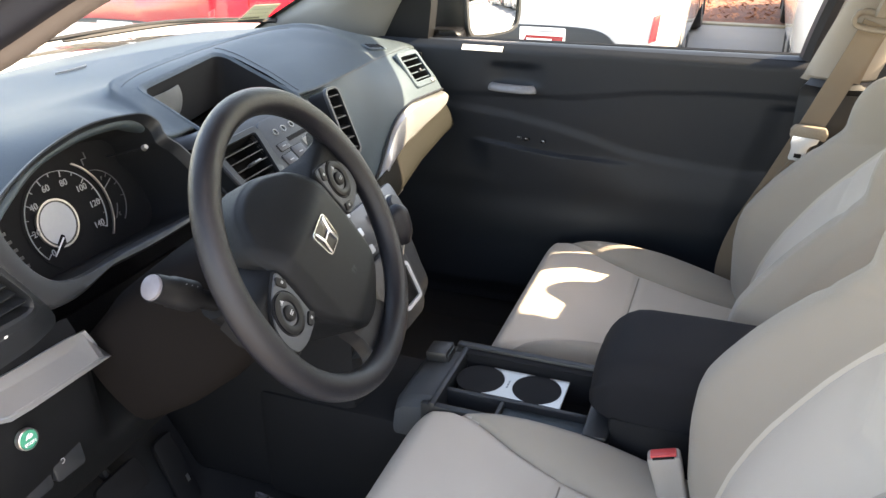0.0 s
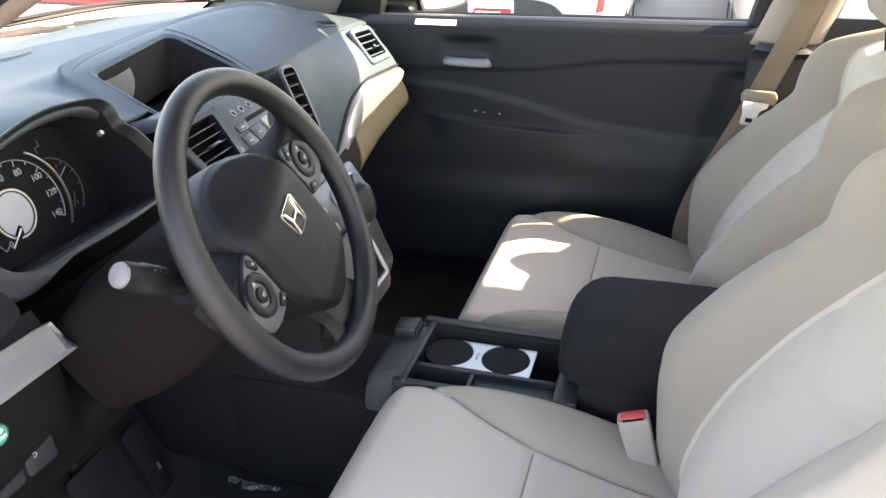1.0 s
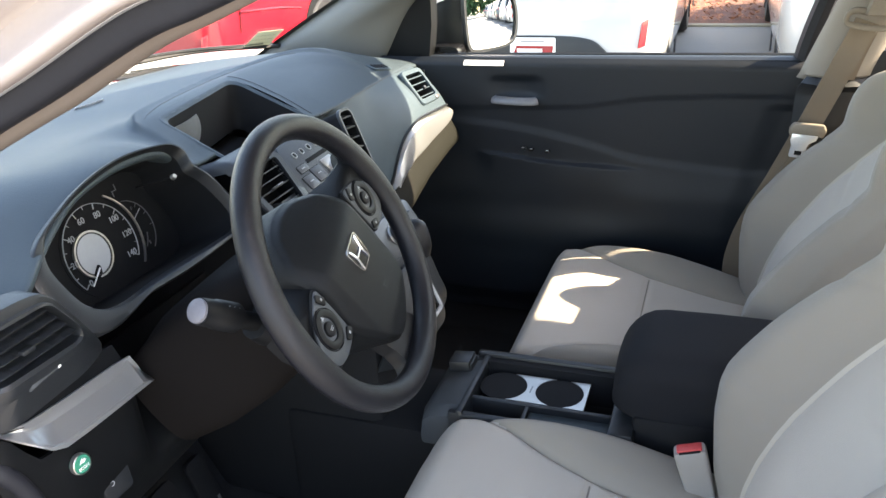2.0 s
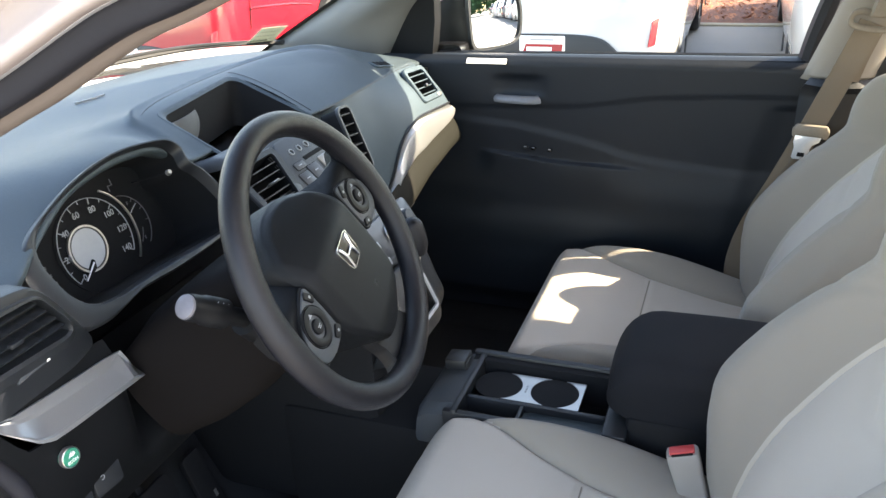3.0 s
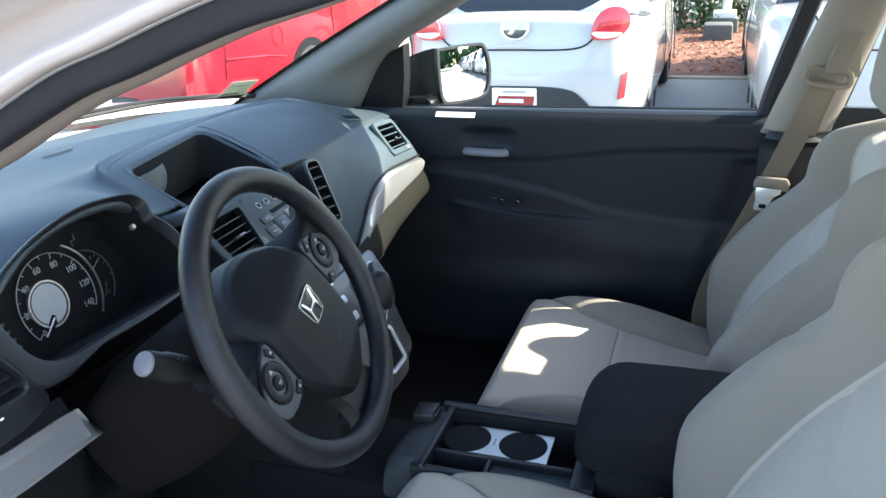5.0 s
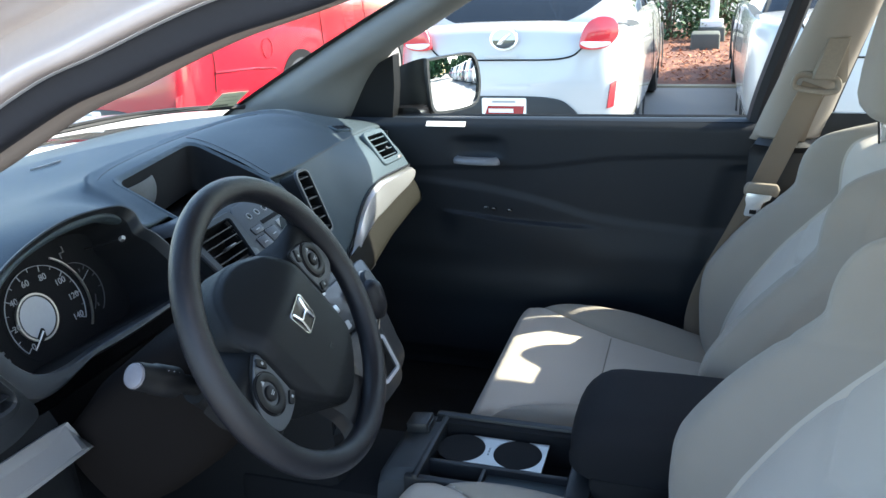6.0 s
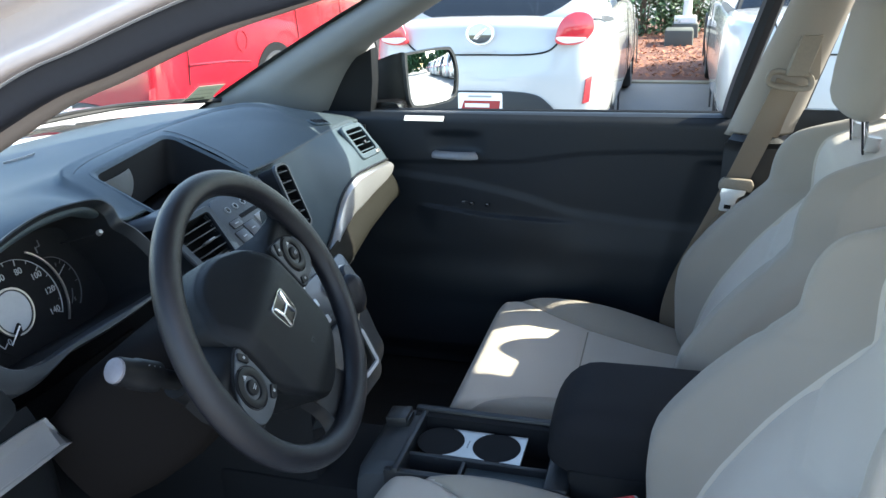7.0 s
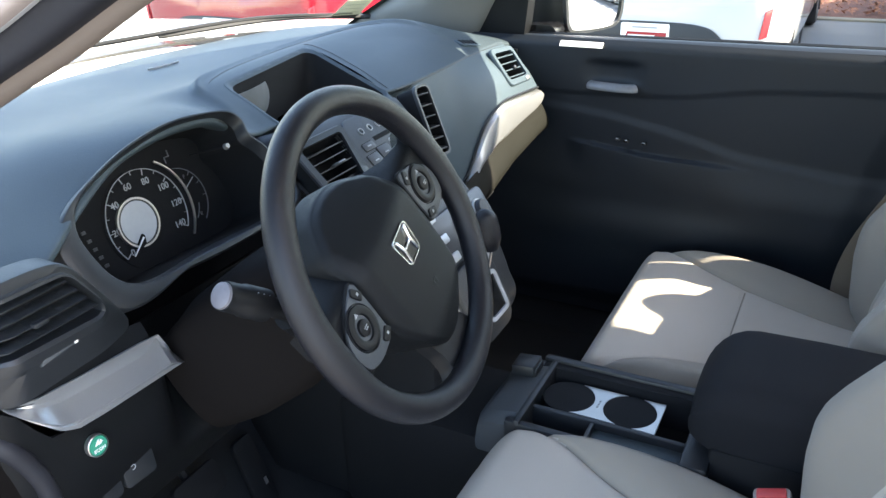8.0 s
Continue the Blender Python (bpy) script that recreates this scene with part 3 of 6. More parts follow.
BROW_Z = [1.085, 1.120, 1.137, 1.170, 1.181, 1.174, 1.125, 1.130, 1.115, 1.116, 1.116, 1.110, 1.086]


def brow(y):
    return lerp(y, BROW_Y, BROW_X), lerp(y, BROW_Y, BROW_Z)


def smooth_brow(y):
    k = [brow(y + d) for d in (-0.035, -0.02, -0.01, 0, 0.01, 0.02, 0.035)]
    return float(np.mean([a for a, _ in k])), float(np.mean([b for _, b in k]))


PADS = {}
RIDGE_Y = [-0.20, -0.175, -0.152, -0.088, 0.012, 0.105, 0.217, 0.330, 0.393, 0.448, 0.48]
RIDGE_X = [-0.420, -0.448, -0.463, -0.485, -0.506, -0.522, -0.524, -0.490, -0.448, -0.394, -0.36]


def top_pad(u, v):
    """u across the car, v from the windscreen to the rear brow and under it."""
    y = -0.745 + 1.45 * u
    bx, bz = smooth_brow(y)
    side = ease((abs(y) - 0.42) / 0.32)
    front = -1.0 + 0.44 * y * y
    cz = 1.172 - 0.075 * side
    p = [(front, 1.085), (front * 0.75 - 0.45 * 0.25, 1.130 - 0.03 * side), (-0.56, 1.158 - 0.055 * side), (-0.455, cz), (0.45 * bx - 0.55 * 0.44, 0.5 * cz + 0.5 * bz + 0.004), (bx - 0.012, bz), (bx + 0.002, bz - 0.008), (bx - 0.006, bz - 0.017), (bx - 0.03, bz - 0.020)]
    if u not in PADS:
        PADS[u] = spline(p, 145)
    q = PADS[u][int(round(v * 144))]
    z = q[1]
    # raised crease that runs across before the screen and round its corner
    d = q[0] - soft(y, RIDGE_Y, RIDGE_X, 0.015)
    if -0.21 < y < 0.47:
        fade = ease((y + 0.205) / 0.02) * ease((0.47 - y) / 0.05)
        z += fade * (0.010 * math.exp(-((d / 0.008) ** 2)) + 0.005 * ease(d / 0.012) * ease((0.10 - d) / 0.07))
    return (float(q[0]), y, float(z))


def cut(bm, test):
    bmesh.ops.delete(bm, geom=[f for f in bm.faces if test(f.calc_center_median())], context="FACES")
    return bm


SCREEN_L, SCREEN_R = -0.145, 0.112
pad = part("top_pad", cut(sheet(top_pad, 240, 145), lambda c: SCREEN_L - 0.001 < c.y < SCREEN_R + 0.002 and -0.420 - 0.14 * (c.y + 0.145) < c.x), PAD, dash, "soft black grained dash top")
part("slot", tube(spline([(-0.70, -0.03, 1.149), (-0.69, 0.0, 1.150), (-0.69, 0.035, 1.150)], 8), 0.0025, 6, flat=0.5), GREYMARK, pad, "thin grey slot")

# Screen well: rim, walls and display.
def pad_height(x, y):
    """The dash top's height at a place; past its rear brow it goes on down its slope."""
    rows = [top_pad(round((y + 0.745) / 1.45, 4), v / 144) for v in range(0, 120)]
    xs, zs = [r[0] for r in rows], [r[2] for r in rows]
    k = int(np.argmax(xs))
    return float(np.interp(x, xs[:k + 1], zs[:k + 1])) - 0.34 * max(0.0, x - xs[k])


def well_outline(grow, dz=0.0):
    xs = [(-0.420 - grow, SCREEN_L - grow), (-0.456 - grow, SCREEN_R + grow), (-0.285 + grow, SCREEN_R + grow * 0.8), (-0.285 + grow, SCREEN_L - grow * 0.8)]
    pts = []
    for i in range(4):
        a, b, c = np.array(xs[i - 1]), np.array(xs[i]), np.array(xs[(i + 1) % 4])
        r = 0.022
        p, q = b + (a - b) / np.linalg.norm(a - b) * r, b + (c - b) / np.linalg.norm(c - b) * r
        for t in np.linspace(0, 1, 7):
            pts.append((1 - t) ** 2 * p + 2 * t * (1 - t) * b + t * t * q)
    return [(float(x), float(y), pad_height(float(x), float(y)) + dz) for x, y in pts]


part("pad_seam", tube([(x, y, pad_height(x, y) + 0.0004) for x, y in spline([(-0.475, 0.135), (-0.40, 0.133), (-0.335, 0.130), (-0.30, 0.128)], 24)], 0.0008, 5), HARD, pad, "fine seam in the dash top")
part("pad_seam", tube([(soft(y, RIDGE_Y, RIDGE_X, 0.015) + 0.020, y, pad_height(soft(y, RIDGE_Y, RIDGE_X, 0.015) + 0.020, y) + 0.0003) for y in np.linspace(-0.16, 0.36, 40)], 0.0007, 5), HARD, pad)
well = part("screen_surround", loft([well_outline(0.009, -0.003), well_outline(0.005, 0.0010), well_outline(0.001, 0.0008), well_outline(-0.003, -0.004)], True, False), PAD, dash, "thin rim of the display well")
part("well_wall", loft([well_outline(-0.003, -0.004), [(x * 0.9 - 0.043, y * 0.94, z - 0.085) for x, y, z in well_outline(-0.008)]], True, False), DARK, well, "deep black display well")
part("well_floor", sheet(lambda u, v: (-0.470 + 0.165 * u, -0.135 + 0.24 * v, 1.072 - 0.03 * u), 3, 3, 0.003), DARK, well)
part("display", sheet(lambda u, v: (-0.432 - 0.040 * u, -0.128 + 0.225 * u, 1.066 + 0.088 * v), 6, 6, 0.004), GLOSSY, well, "dark switched-off display")
# Pale sheet before the display imitates the sky's reflection in it.
part("well_reflection", sheet(lambda u, v: (-0.4165 + 0.004 * v - 0.014 * u * u, -0.127 + (0.050 + 0.040 * math.sin(2.2 * v)) * u, 1.075 + 0.078 * v), 20, 12, 0.0015), WELLSHINE, well, "pale curved sheet painted as a reflection in the well")

# Instrument binnacle: an opening in a leaning plane, a funnel and the dials behind it.
LENS = basis((-0.224, 0, 1.03), (0, 1, 0), (-0.536, 0, 0.844))
OPENING = spline([(-0.548, 0.108), (-0.524, 0.137), (-0.467, 0.160), (-0.409, 0.173), (-0.354, 0.178), (-0.300, 0.174), (-0.264, 0.166), (-0.250, 0.150), (-0.252, 0.128), (-0.238, 0.106), (-0.228, 0.075), (-0.225, 0.040), (-0.245, 0.019), (-0.300, 0.017), (-0.382, 0.019), (-0.437, 0.021), (-0.490, 0.021), (-0.521, 0.028), (-0.539, 0.043), (-0.548, 0.070)], 140, True)
OC = np.array([-0.385, 0.095])


def lens_ring(wide, depth):
    """The opening's outline widened, so far before the leaning plane: a thin brow on top, a broad cheek and foot at the outer end."""
    out = []
    for p in OPENING:
        d = p - OC
        e = d / np.linalg.norm(d)
        cheek = ease((-0.44 - p[0]) / 0.08)
        k = 0.004 + 0.005 * ease((0.08 - p[1]) / 0.05) + 0.026 * cheek * ease((0.155 - p[1]) / 0.07)
        w = wide * k if wide > 0 else wide
        out.append(tuple(LENS @ Vector((p[0] + e[0] * w, p[1] + e[1] * w, depth))))
    return out


FACE = basis((-0.365, -0.40, 1.055), (0, 1, 0), (-0.2756, 0, 0.9613))


def face_ring(grow):
    return [tuple(FACE @ Vector((p[0] + 0.40 + (p[0] - OC[0]) * grow, (p[1] - 0.085) * 0.98 + (p[1] - OC[1]) * grow, -0.004))) for p in OPENING]


hood = part("cluster_hood", loft([lens_ring(1.0, -0.025), lens_ring(1.08, -0.006), lens_ring(1.0, -0.001), lens_ring(0.85, 0.001), lens_ring(0.25, 0.0012), lens_ring(0.05, 0.0), lens_ring(-0.002, -0.005), lens_ring(-0.006, -0.016)], True, False), HARD, dash, "black hood round the instruments")
part("cluster_funnel", loft([lens_ring(-0.006, -0.015), face_ring(-0.04)], True, False), DARK, hood, "matt black funnel to the dials")
cluster = part("instrument_panel", loft([face_ring(0.06), [tuple(Vector(p) - 0.006 * Vector((0.9613, 0, 0.2756))) for p in face_ring(0.06)]]), DARK, dash, "black instrument panel")
SPEED = (0.0188, 0.0005)
DISC = (0.0, 0.0014)


def face(bmw, dx=0.0):
    """Lays what is drawn in two axes on the instruments' face."""
    return moved(bmw, FACE @ Matrix.Translation((0, 0, dx)))


def ring(cy, cz, r0, r1, a0, a1, n=60, depth=0.0015, dx=0.0):
    aa = [radians(a) for a in np.linspace(a0, a1, n)]
    return face(loft([[(cy + r * math.cos(a), cz + r * math.sin(a), h) for r, h in ((r0, 0), (r1, 0), (r1, depth), (r0, depth))] for a in aa]), dx)


dial = part("speedometer", face(prism(circle(0.067, 48, *SPEED), 0.001), -0.0035), DARK, cluster, "round speedometer")
part("dial_ring", ring(*DISC, 0.0302, 0.0326, 0, 360, 72, 0.004), SILVER, dial, "bright ring")
part("inner_ring", ring(*DISC, 0.0280, 0.0300, 0, 360, 72, 0.004), HARD, dial)
part("dial_centre", face(prism(circle(0.0284, 40, *DISC), 0.003)), DIALFACE, dial, "pale grey dial centre")
part("scale_arc", ring(*SPEED, 0.0640, 0.0648, 214, -31, 70), DIALMARK, dial, "fine white scale")
part("outer_arc", ring(*SPEED, 0.0745, 0.0765, 58, -38, 40, 0.003), SILVER, dial, "silver arc")
part("left_arc", ring(*SPEED, 0.1085, 0.1105, 165, 208, 30, 0.002), SILVER, dial, "silver arc")
for k in range(15):
    a = radians(214 - k * 17.5)
    long = k % 2 == 0
    r0 = 0.0560 if long else 0.0595
    bmx = box((0, 0, 0.001), (0.0645 - r0, 0.0011 if long else 0.0007, 0.001))
    part("scale_mark", face(moved(bmx, Matrix.Translation((SPEED[0] + (r0 + 0.0645) / 2 * math.cos(a), SPEED[1] + (r0 + 0.0645) / 2 * math.sin(a), 0)) @ Matrix.Rotation(a, 4, "Z"))), DIALMARK, dial)
    if long:
        part("numeral", face(words(str(k * 10), 0.0125, Matrix.Translation((SPEED[0] + (0.0475 + 0.009 * max(0.0, -math.cos(a))) * math.cos(a), SPEED[1] + (0.0475 + 0.009 * max(0.0, -math.cos(a))) * math.sin(a), 0.005)))), DIALMARK, dial)
a = radians(217)
part("needle", face(moved(prism([(0.030, 0.0010), (0.059, 0.0005), (0.059, -0.0005), (0.030, -0.0010)], 0.0012), Matrix.Translation((*SPEED, 0.0070)) @ Matrix.Rotation(a, 4, "Z"))), WHITEMARK, dial, "white needle at zero")
part("needle_hub", face(moved(prism([(0.026, -0.0025), (0.026, 0.0015), (0.034, 0.0085), (0.043, 0.0065), (0.042, -0.0015)][::-1], 0.0065, None, 0.001), Matrix.Translation((*SPEED, 0)) @ Matrix.Rotation(a, 4, "Z"))), DARK, dial, "black needle cover")
gauge = part("fuel_gauge", ring(0.078, 0.0, 0.0465, 0.0473, 82, -48, 40), RADIOB, cluster, "small faint gauge arc")
part("gauge_edge", ring(0.062, 0.004, 0.0465, 0.0472, -18, -45, 14), RADIOB, gauge)
for b in (48, 22, -4):
    part("scale_mark", face(moved(box((0.0435, 0, 0.001), (0.006, 0.0008, 0.001)), Matrix.Translation((0.078, 0.0, 0)) @ Matrix.Rotation(radians(b), 4, "Z"))), RADIOB, gauge)
part("gauge_needle", face(moved(box((0.028, 0, 0.002), (0.022, 0.0009, 0.001)), Matrix.Translation((0.078, 0.006, 0)) @ Matrix.Rotation(radians(30), 4, "Z"))), DIALMARK, gauge)
part("gauge_letter", face(words("F", 0.007, Matrix.Translation((0.098, 0.030, 0.001)))), RADIOB, gauge)
part("gauge_letter", face(words("E", 0.007, Matrix.Translation((0.104, -0.026, 0.001)))), RADIOB, gauge)
part("warning_icon", face(joined(box((0.082, 0.064, 0.001), (0.010, 0.0012, 0.001)), box((0.078, 0.060, 0.001), (0.0012, 0.008, 0.001)), box((0.086, 0.068, 0.001), (0.0012, 0.009, 0.001)))), RADIOB, cluster)
part("reset_knob", lathe([(0.0, 0.004), (0.0032, 0.004), (0.0040, 0.002), (0.0042, -0.002)], 14, basis((-0.294, -0.295, 1.135), (0, 1, 0), (-0.536, 0, 0.844))), SILVER, hood, "small reset knob")
part("knob_stem", tube([(-0.295, -0.295, 1.1345), (-0.362, -0.295, 1.115)], 0.0014, 6), DARK, hood)
for k in range(5):
    part("icon_bar", face(box((-0.078 + 0.003 * k, 0.018 - 0.012 * k, 0.001), (0.006, 0.004, 0.001))), RADIO, cluster)

# The driver's outer vent panel: a plate with a skewed opening.
VENT_PLANE = basis((-0.2245, 0, 0), (0, 1, 0), (0, 0, 1))


def bent(bm):
    """Carries the panel's outer end forward, round the end of the dash."""
    for v in bm.verts:
        v.co.x -= 0.07 * ease((-0.685 - v.co.y) / 0.07) + 0.010 * ease((v.co.y + 0.60) / 0.06)
    return bm


mouth = poly([(-0.585, 1.053), (-0.584, 1.066), (-0.617, 1.114), (-0.715, 1.116), (-0.722, 1.058)], 0.012)
MC = (-0.655, 1.085)
inner = seen_from(mouth, MC)
outer = seen_from(poly([(-0.542, 1.011), (-0.552, 1.036), (-0.612, 1.124), (-0.640, 1.131), (-0.755, 1.136), (-0.755, 1.004)], 0.018, 7), MC)


def between(k, z):
    return [(a[0] + (b[0] - a[0]) * k, a[1] + (b[1] - a[1]) * k, z) for a, b in zip(inner, outer)]


vent_panel = part("vent_panel", bent(moved(loft([between(1.0, -0.03), between(1.0, -0.004), between(0.97, 0.000), between(0.80, 0.002), between(0.36, 0.003), between(0.30, 0.0045), between(0.08, 0.0055), between(0.0, 0.003), between(0.0, -0.035)], True, False), VENT_PLANE)), HARD, dash, "black side vent panel", sharp=30)
lv = part("air_vent", bent(moved(loft([between(0.27, 0.0035), between(0.26, 0.0062), between(0.06, 0.0072), between(-0.02, 0.004), between(-0.02, -0.012)], True, False), VENT_PLANE)), HARD, vent_panel, "black vent frame with slats", sharp=30)
part("vent_well", bent(moved(prism(mouth, 0.002), VENT_PLANE @ Matrix.Translation((0, 0, -0.034)))), DARK, lv)
for k in range(4):
    z = 1.066 + 0.0135 * k
    y1 = -0.588 - 0.7 * max(0.0, z - 1.066)
    part("slat", bent(joined(*[box((-0.2295, y0 + 0.0085, z), (0.014, 0.0175, 0.0016), 0.0005, turn=(0, 14, 0)) for y0 in np.arange(y1 - 0.0170 * 7, y1 - 0.003, 0.0170)])), HARD, lv)
part("vent_tab", box((-0.2205, -0.655, 1.0795), (0.008, 0.016, 0.005), 0.0015), HARD, lv, "small sliding tab")


def vent(o, x, y, w, h, slats, name="air_vent", label="black air vent with slats", knob=True, skin=HARD, edge=0.014, proud=0.010):
    """A vent in the plane of x and y at o: frame, dark well, slats, a tab."""
    m = basis(o, x, y)
    v = part(name, frame_prism(rounded(w + edge, h + edge, 0.014), rounded(w, h, 0.010), proud, m, 0.003), skin, dash, label)
    part("vent_well", moved(joined(box((0, 0, -0.035), (w, h, 0.002))), m), DARK, v)
    part("well_wall", frame_prism(rounded(w + 0.004, h + 0.004, 0.011), rounded(w, h, 0.010), 0.04, m @ Matrix.Translation((0, 0, -0.038))), DARK, v)
    for k in range(slats):
        part("slat", moved(box((0, h * ((k + 0.5) / slats - 0.5), -0.004), (w - 0.004, 0.003, 0.018), 0.001, turn=(18, 0, 0)), m), skin, v)
    if knob:
        part("tab", moved(box((0, 0, 0.006), (0.012, 0.010, 0.010), 0.002), m), GLOSSY, v)
    return v


part("vent_slider", moved(prism(poly([(-0.026, -0.004), (0.020, -0.002), (0.025, 0.006), (-0.018, 0.004)], 0.003), 0.004, None, 0.001), basis((-0.223, -0.642, 1.041), (0, 1, 0.05), (-0.1, 0, 1))), CONSOLE, vent_panel, "small vent slider")
part("slider_mark", moved(box((0.017, 0.002, 0.0045), (0.004, 0.006, 0.001)), basis((-0.223, -0.642, 1.041), (0, 1, 0.05), (-0.1, 0, 1))), WHITEMARK, vent_panel)


def driver_strip():
    """The driver's strip: a steep upper face, a crease and a lit lower face with a fine lip."""
    rings = []
    for y in np.concatenate([np.linspace(-0.703, -0.65, 14), np.linspace(-0.64, -0.505, 16)]):
        zt = lerp(y, [-0.703, -0.683, -0.625, -0.55, -0.521, -0.505], [1.005, 1.0065, 1.001, 0.996, 0.992, 0.9505])
        zb = lerp(y, [-0.703, -0.689, -0.669, -0.651, -0.62, -0.505], [1.003, 0.987, 0.966, 0.957, 0.954, 0.949])
        zc = zb + (zt - zb) * lerp(y, [-0.703, -0.67, -0.55, -0.527, -0.519, -0.505], [0.7, 0.62, 0.58, 0.70, 0.97, 0.9])
        h = zt - zb
        x = -0.2325 - 0.05 * ease((-0.675 - y) / 0.06)
        rings.append([(x - 0.012, y, zt - 0.016), (x + 0.006, y, zt - 0.003), (x + 0.0075, y, zt), (x + 0.010, y, zt), (x + 0.0045, y, zc + 0.25 * (zt - zc)), (x + 0.0050, y, zc - 0.02 * h), (x + 0.0215, y, zb + 0.17 * h), (x + 0.0205, y, zb + 0.145 * h), (x + 0.0225, y, zb + 0.11 * h), (x + 0.022, y, zb), (x - 0.03, y, zb)])
    return loft(rings)


part("trim_strip", driver_strip(), SATIN, dash, "satin silver trim strip", sharp=28)
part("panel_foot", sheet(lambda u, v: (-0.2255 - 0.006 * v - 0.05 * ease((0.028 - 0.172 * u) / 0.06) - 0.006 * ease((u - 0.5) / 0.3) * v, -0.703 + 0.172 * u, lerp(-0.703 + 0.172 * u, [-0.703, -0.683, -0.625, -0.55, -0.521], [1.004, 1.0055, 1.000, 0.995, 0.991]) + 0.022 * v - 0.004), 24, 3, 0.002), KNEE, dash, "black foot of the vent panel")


def knee(u, v):
    """Lower panel on the driver's side, under the strip and the column."""
    y = -0.765 + 0.55 * u
    z = 0.70 + (0.245 + 0.06 * ease((-0.66 - y) / 0.05)) * v
    bulge = 0.012 * math.sin(math.pi * min(1, v * 1.1))
    return (-0.235 - 0.09 * (1 - v) ** 2 + bulge - 0.05 * ease((-0.705 - y) / 0.06) - 0.10 * ease((y + 0.52) / 0.06) * ease((v - 0.35) / 0.5), y, z)


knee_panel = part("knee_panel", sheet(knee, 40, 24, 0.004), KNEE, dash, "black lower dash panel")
ECON = basis((-0.229, -0.626, 0.911), (0.05, 1, 0), (-0.15, 0, 1))
econ = part("econ_button", lathe([(0.0, 0.0035), (0.0105, 0.0035), (0.0115, 0.002), (0.0115, -0.005)], 28, ECON), GREEN, dash, "round green push button")
part("button_ring", moved(loft([[(r * math.cos(t), r * math.sin(t), h) for r, h in ((0.0115, -0.003), (0.0126, -0.003), (0.0124, 0.0030), (0.0115, 0.0036))] for t in np.linspace(0, 2 * math.pi, 41)]), ECON), SILVER, econ, "thin bright ring")
part("lettering", words("ECON", 0.0052, ECON @ Matrix.Translation((0, -0.0045, 0.0040))), WHITEMARK, econ)
part("leaf_mark", moved(joined(prism([(-0.004, 0), (-0.001, 0.004), (0.002, 0.006), (0.001, 0.001)], 0.001), prism([(0.0, 0.0), (0.004, 0.005), (0.006, 0.002), (0.003, 0.0)], 0.001)), ECON @ Matrix.Translation((0, 0.001, 0.0032))), WHITEMARK, econ)
for k, (y, z) in enumerate(((-0.574, 0.843), (-0.621, 0.842), (-0.667, 0.846))):
    S = basis((-0.2485 - 0.004 * k, y, z), (0.05, 1, 0), (-0.1, 0, 1))
    sw = part("switch", moved(prism(rounded(0.044, 0.047, 0.006), 0.010, None, 0.002), S), HARD, dash, "blank black push switch")
    part("switch_icon", moved(loft([[(r * math.cos(t) - 0.008, r * math.sin(t), h) for r, h in ((0.0026, 0.010), (0.0034, 0.010), (0.0034, 0.0106), (0.0026, 0.0106))] for t in np.linspace(-2.2, 2.4, 16)]), S), GREYMARK, sw)

# Steering column and stalk.
column = thing("steering_column", "dark plastic steering column shroud with a stalk", "steering column", (-0.15, -0.37, 0.9))
THETA, YAW = radians(25.94), radians(3.74)
WN = Vector((math.cos(THETA) * math.cos(YAW), math.cos(THETA) * math.sin(YAW), math.sin(THETA)))
WX = Vector((0, 0, 1)).cross(WN).normalized()
WU = WN.cross(WX)
WC = Vector((0.0117, -0.389, 1.0832))
rings = []
for d, w, hi, lo in ((-0.07, 0.060, 0.045, -0.060), (-0.10, 0.075, 0.055, -0.095), (-0.17, 0.088, 0.055, -0.120), (-0.24, 0.095, 0.040, -0.135), (-0.31, 0.095, 0.0, -0.14)):
    o = WC + WN * d
    sec = [(w, hi * 0.3), (w * 0.75, hi * 0.9), (0, hi), (-w * 0.75, hi * 0.9), (-w, hi * 0.3), (-w, lo * 0.45), (-w * 0.75, lo * 0.9), (0, lo), (w * 0.75, lo * 0.9), (w, lo * 0.45)]
    rings.append([tuple(o + WX * a + WU * b) for a, b in spline(sec, 40, True)])
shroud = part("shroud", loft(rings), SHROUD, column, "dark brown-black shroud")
part("boot", tube([tuple(WC + WN * -0.04), tuple(WC + WN * -0.08)], 0.05, 24), HARD, column)
s0, s1 = WC + WN * -0.10 + WX * -0.075 + WU * -0.012, Vector((-0.086, -0.556, 1.0895))
ax = (s1 - s0).normalized()
stalk = part("stalk", tube([tuple(s0), tuple(s1 - ax * 0.064), tuple(s1 - ax * 0.060), tuple(s1 - ax * 0.030), tuple(s1 - ax * 0.028), tuple(s1 - ax * 0.004)], [0.011, 0.011, 0.0175, 0.0172, 0.0158, 0.0150], 24), SHELLP, column, "black light stalk")
part("stalk_cap", tube([tuple(s1 - ax * 0.014), tuple(s1 - ax * 0.005), tuple(s1 - ax * 0.001), tuple(s1)], [0.0140, 0.0140, 0.0132, 0.0110], 24), mat("stalk_grey", (0.125, 0.12, 0.135), 0.45), stalk, "grey knurled end cap")
part("stalk_collar", tube([tuple(s0 - ax * 0.010), tuple(s0 + ax * 0.012)], [0.026, 0.020], 22), SHELLP, stalk)
for k in range(3):
    part("stalk_mark", box(tuple(s1 - ax * (0.040 + 0.008 * k) + Vector((0.010, 0.0, 0.0125))), (0.005, 0.004, 0.001)), GREYMARK, stalk)

# ---- steering wheel ----
W = basis(tuple(WC), tuple(WX), tuple(WU)) @ Matrix.Rotation(radians(19.4), 4, "Z")
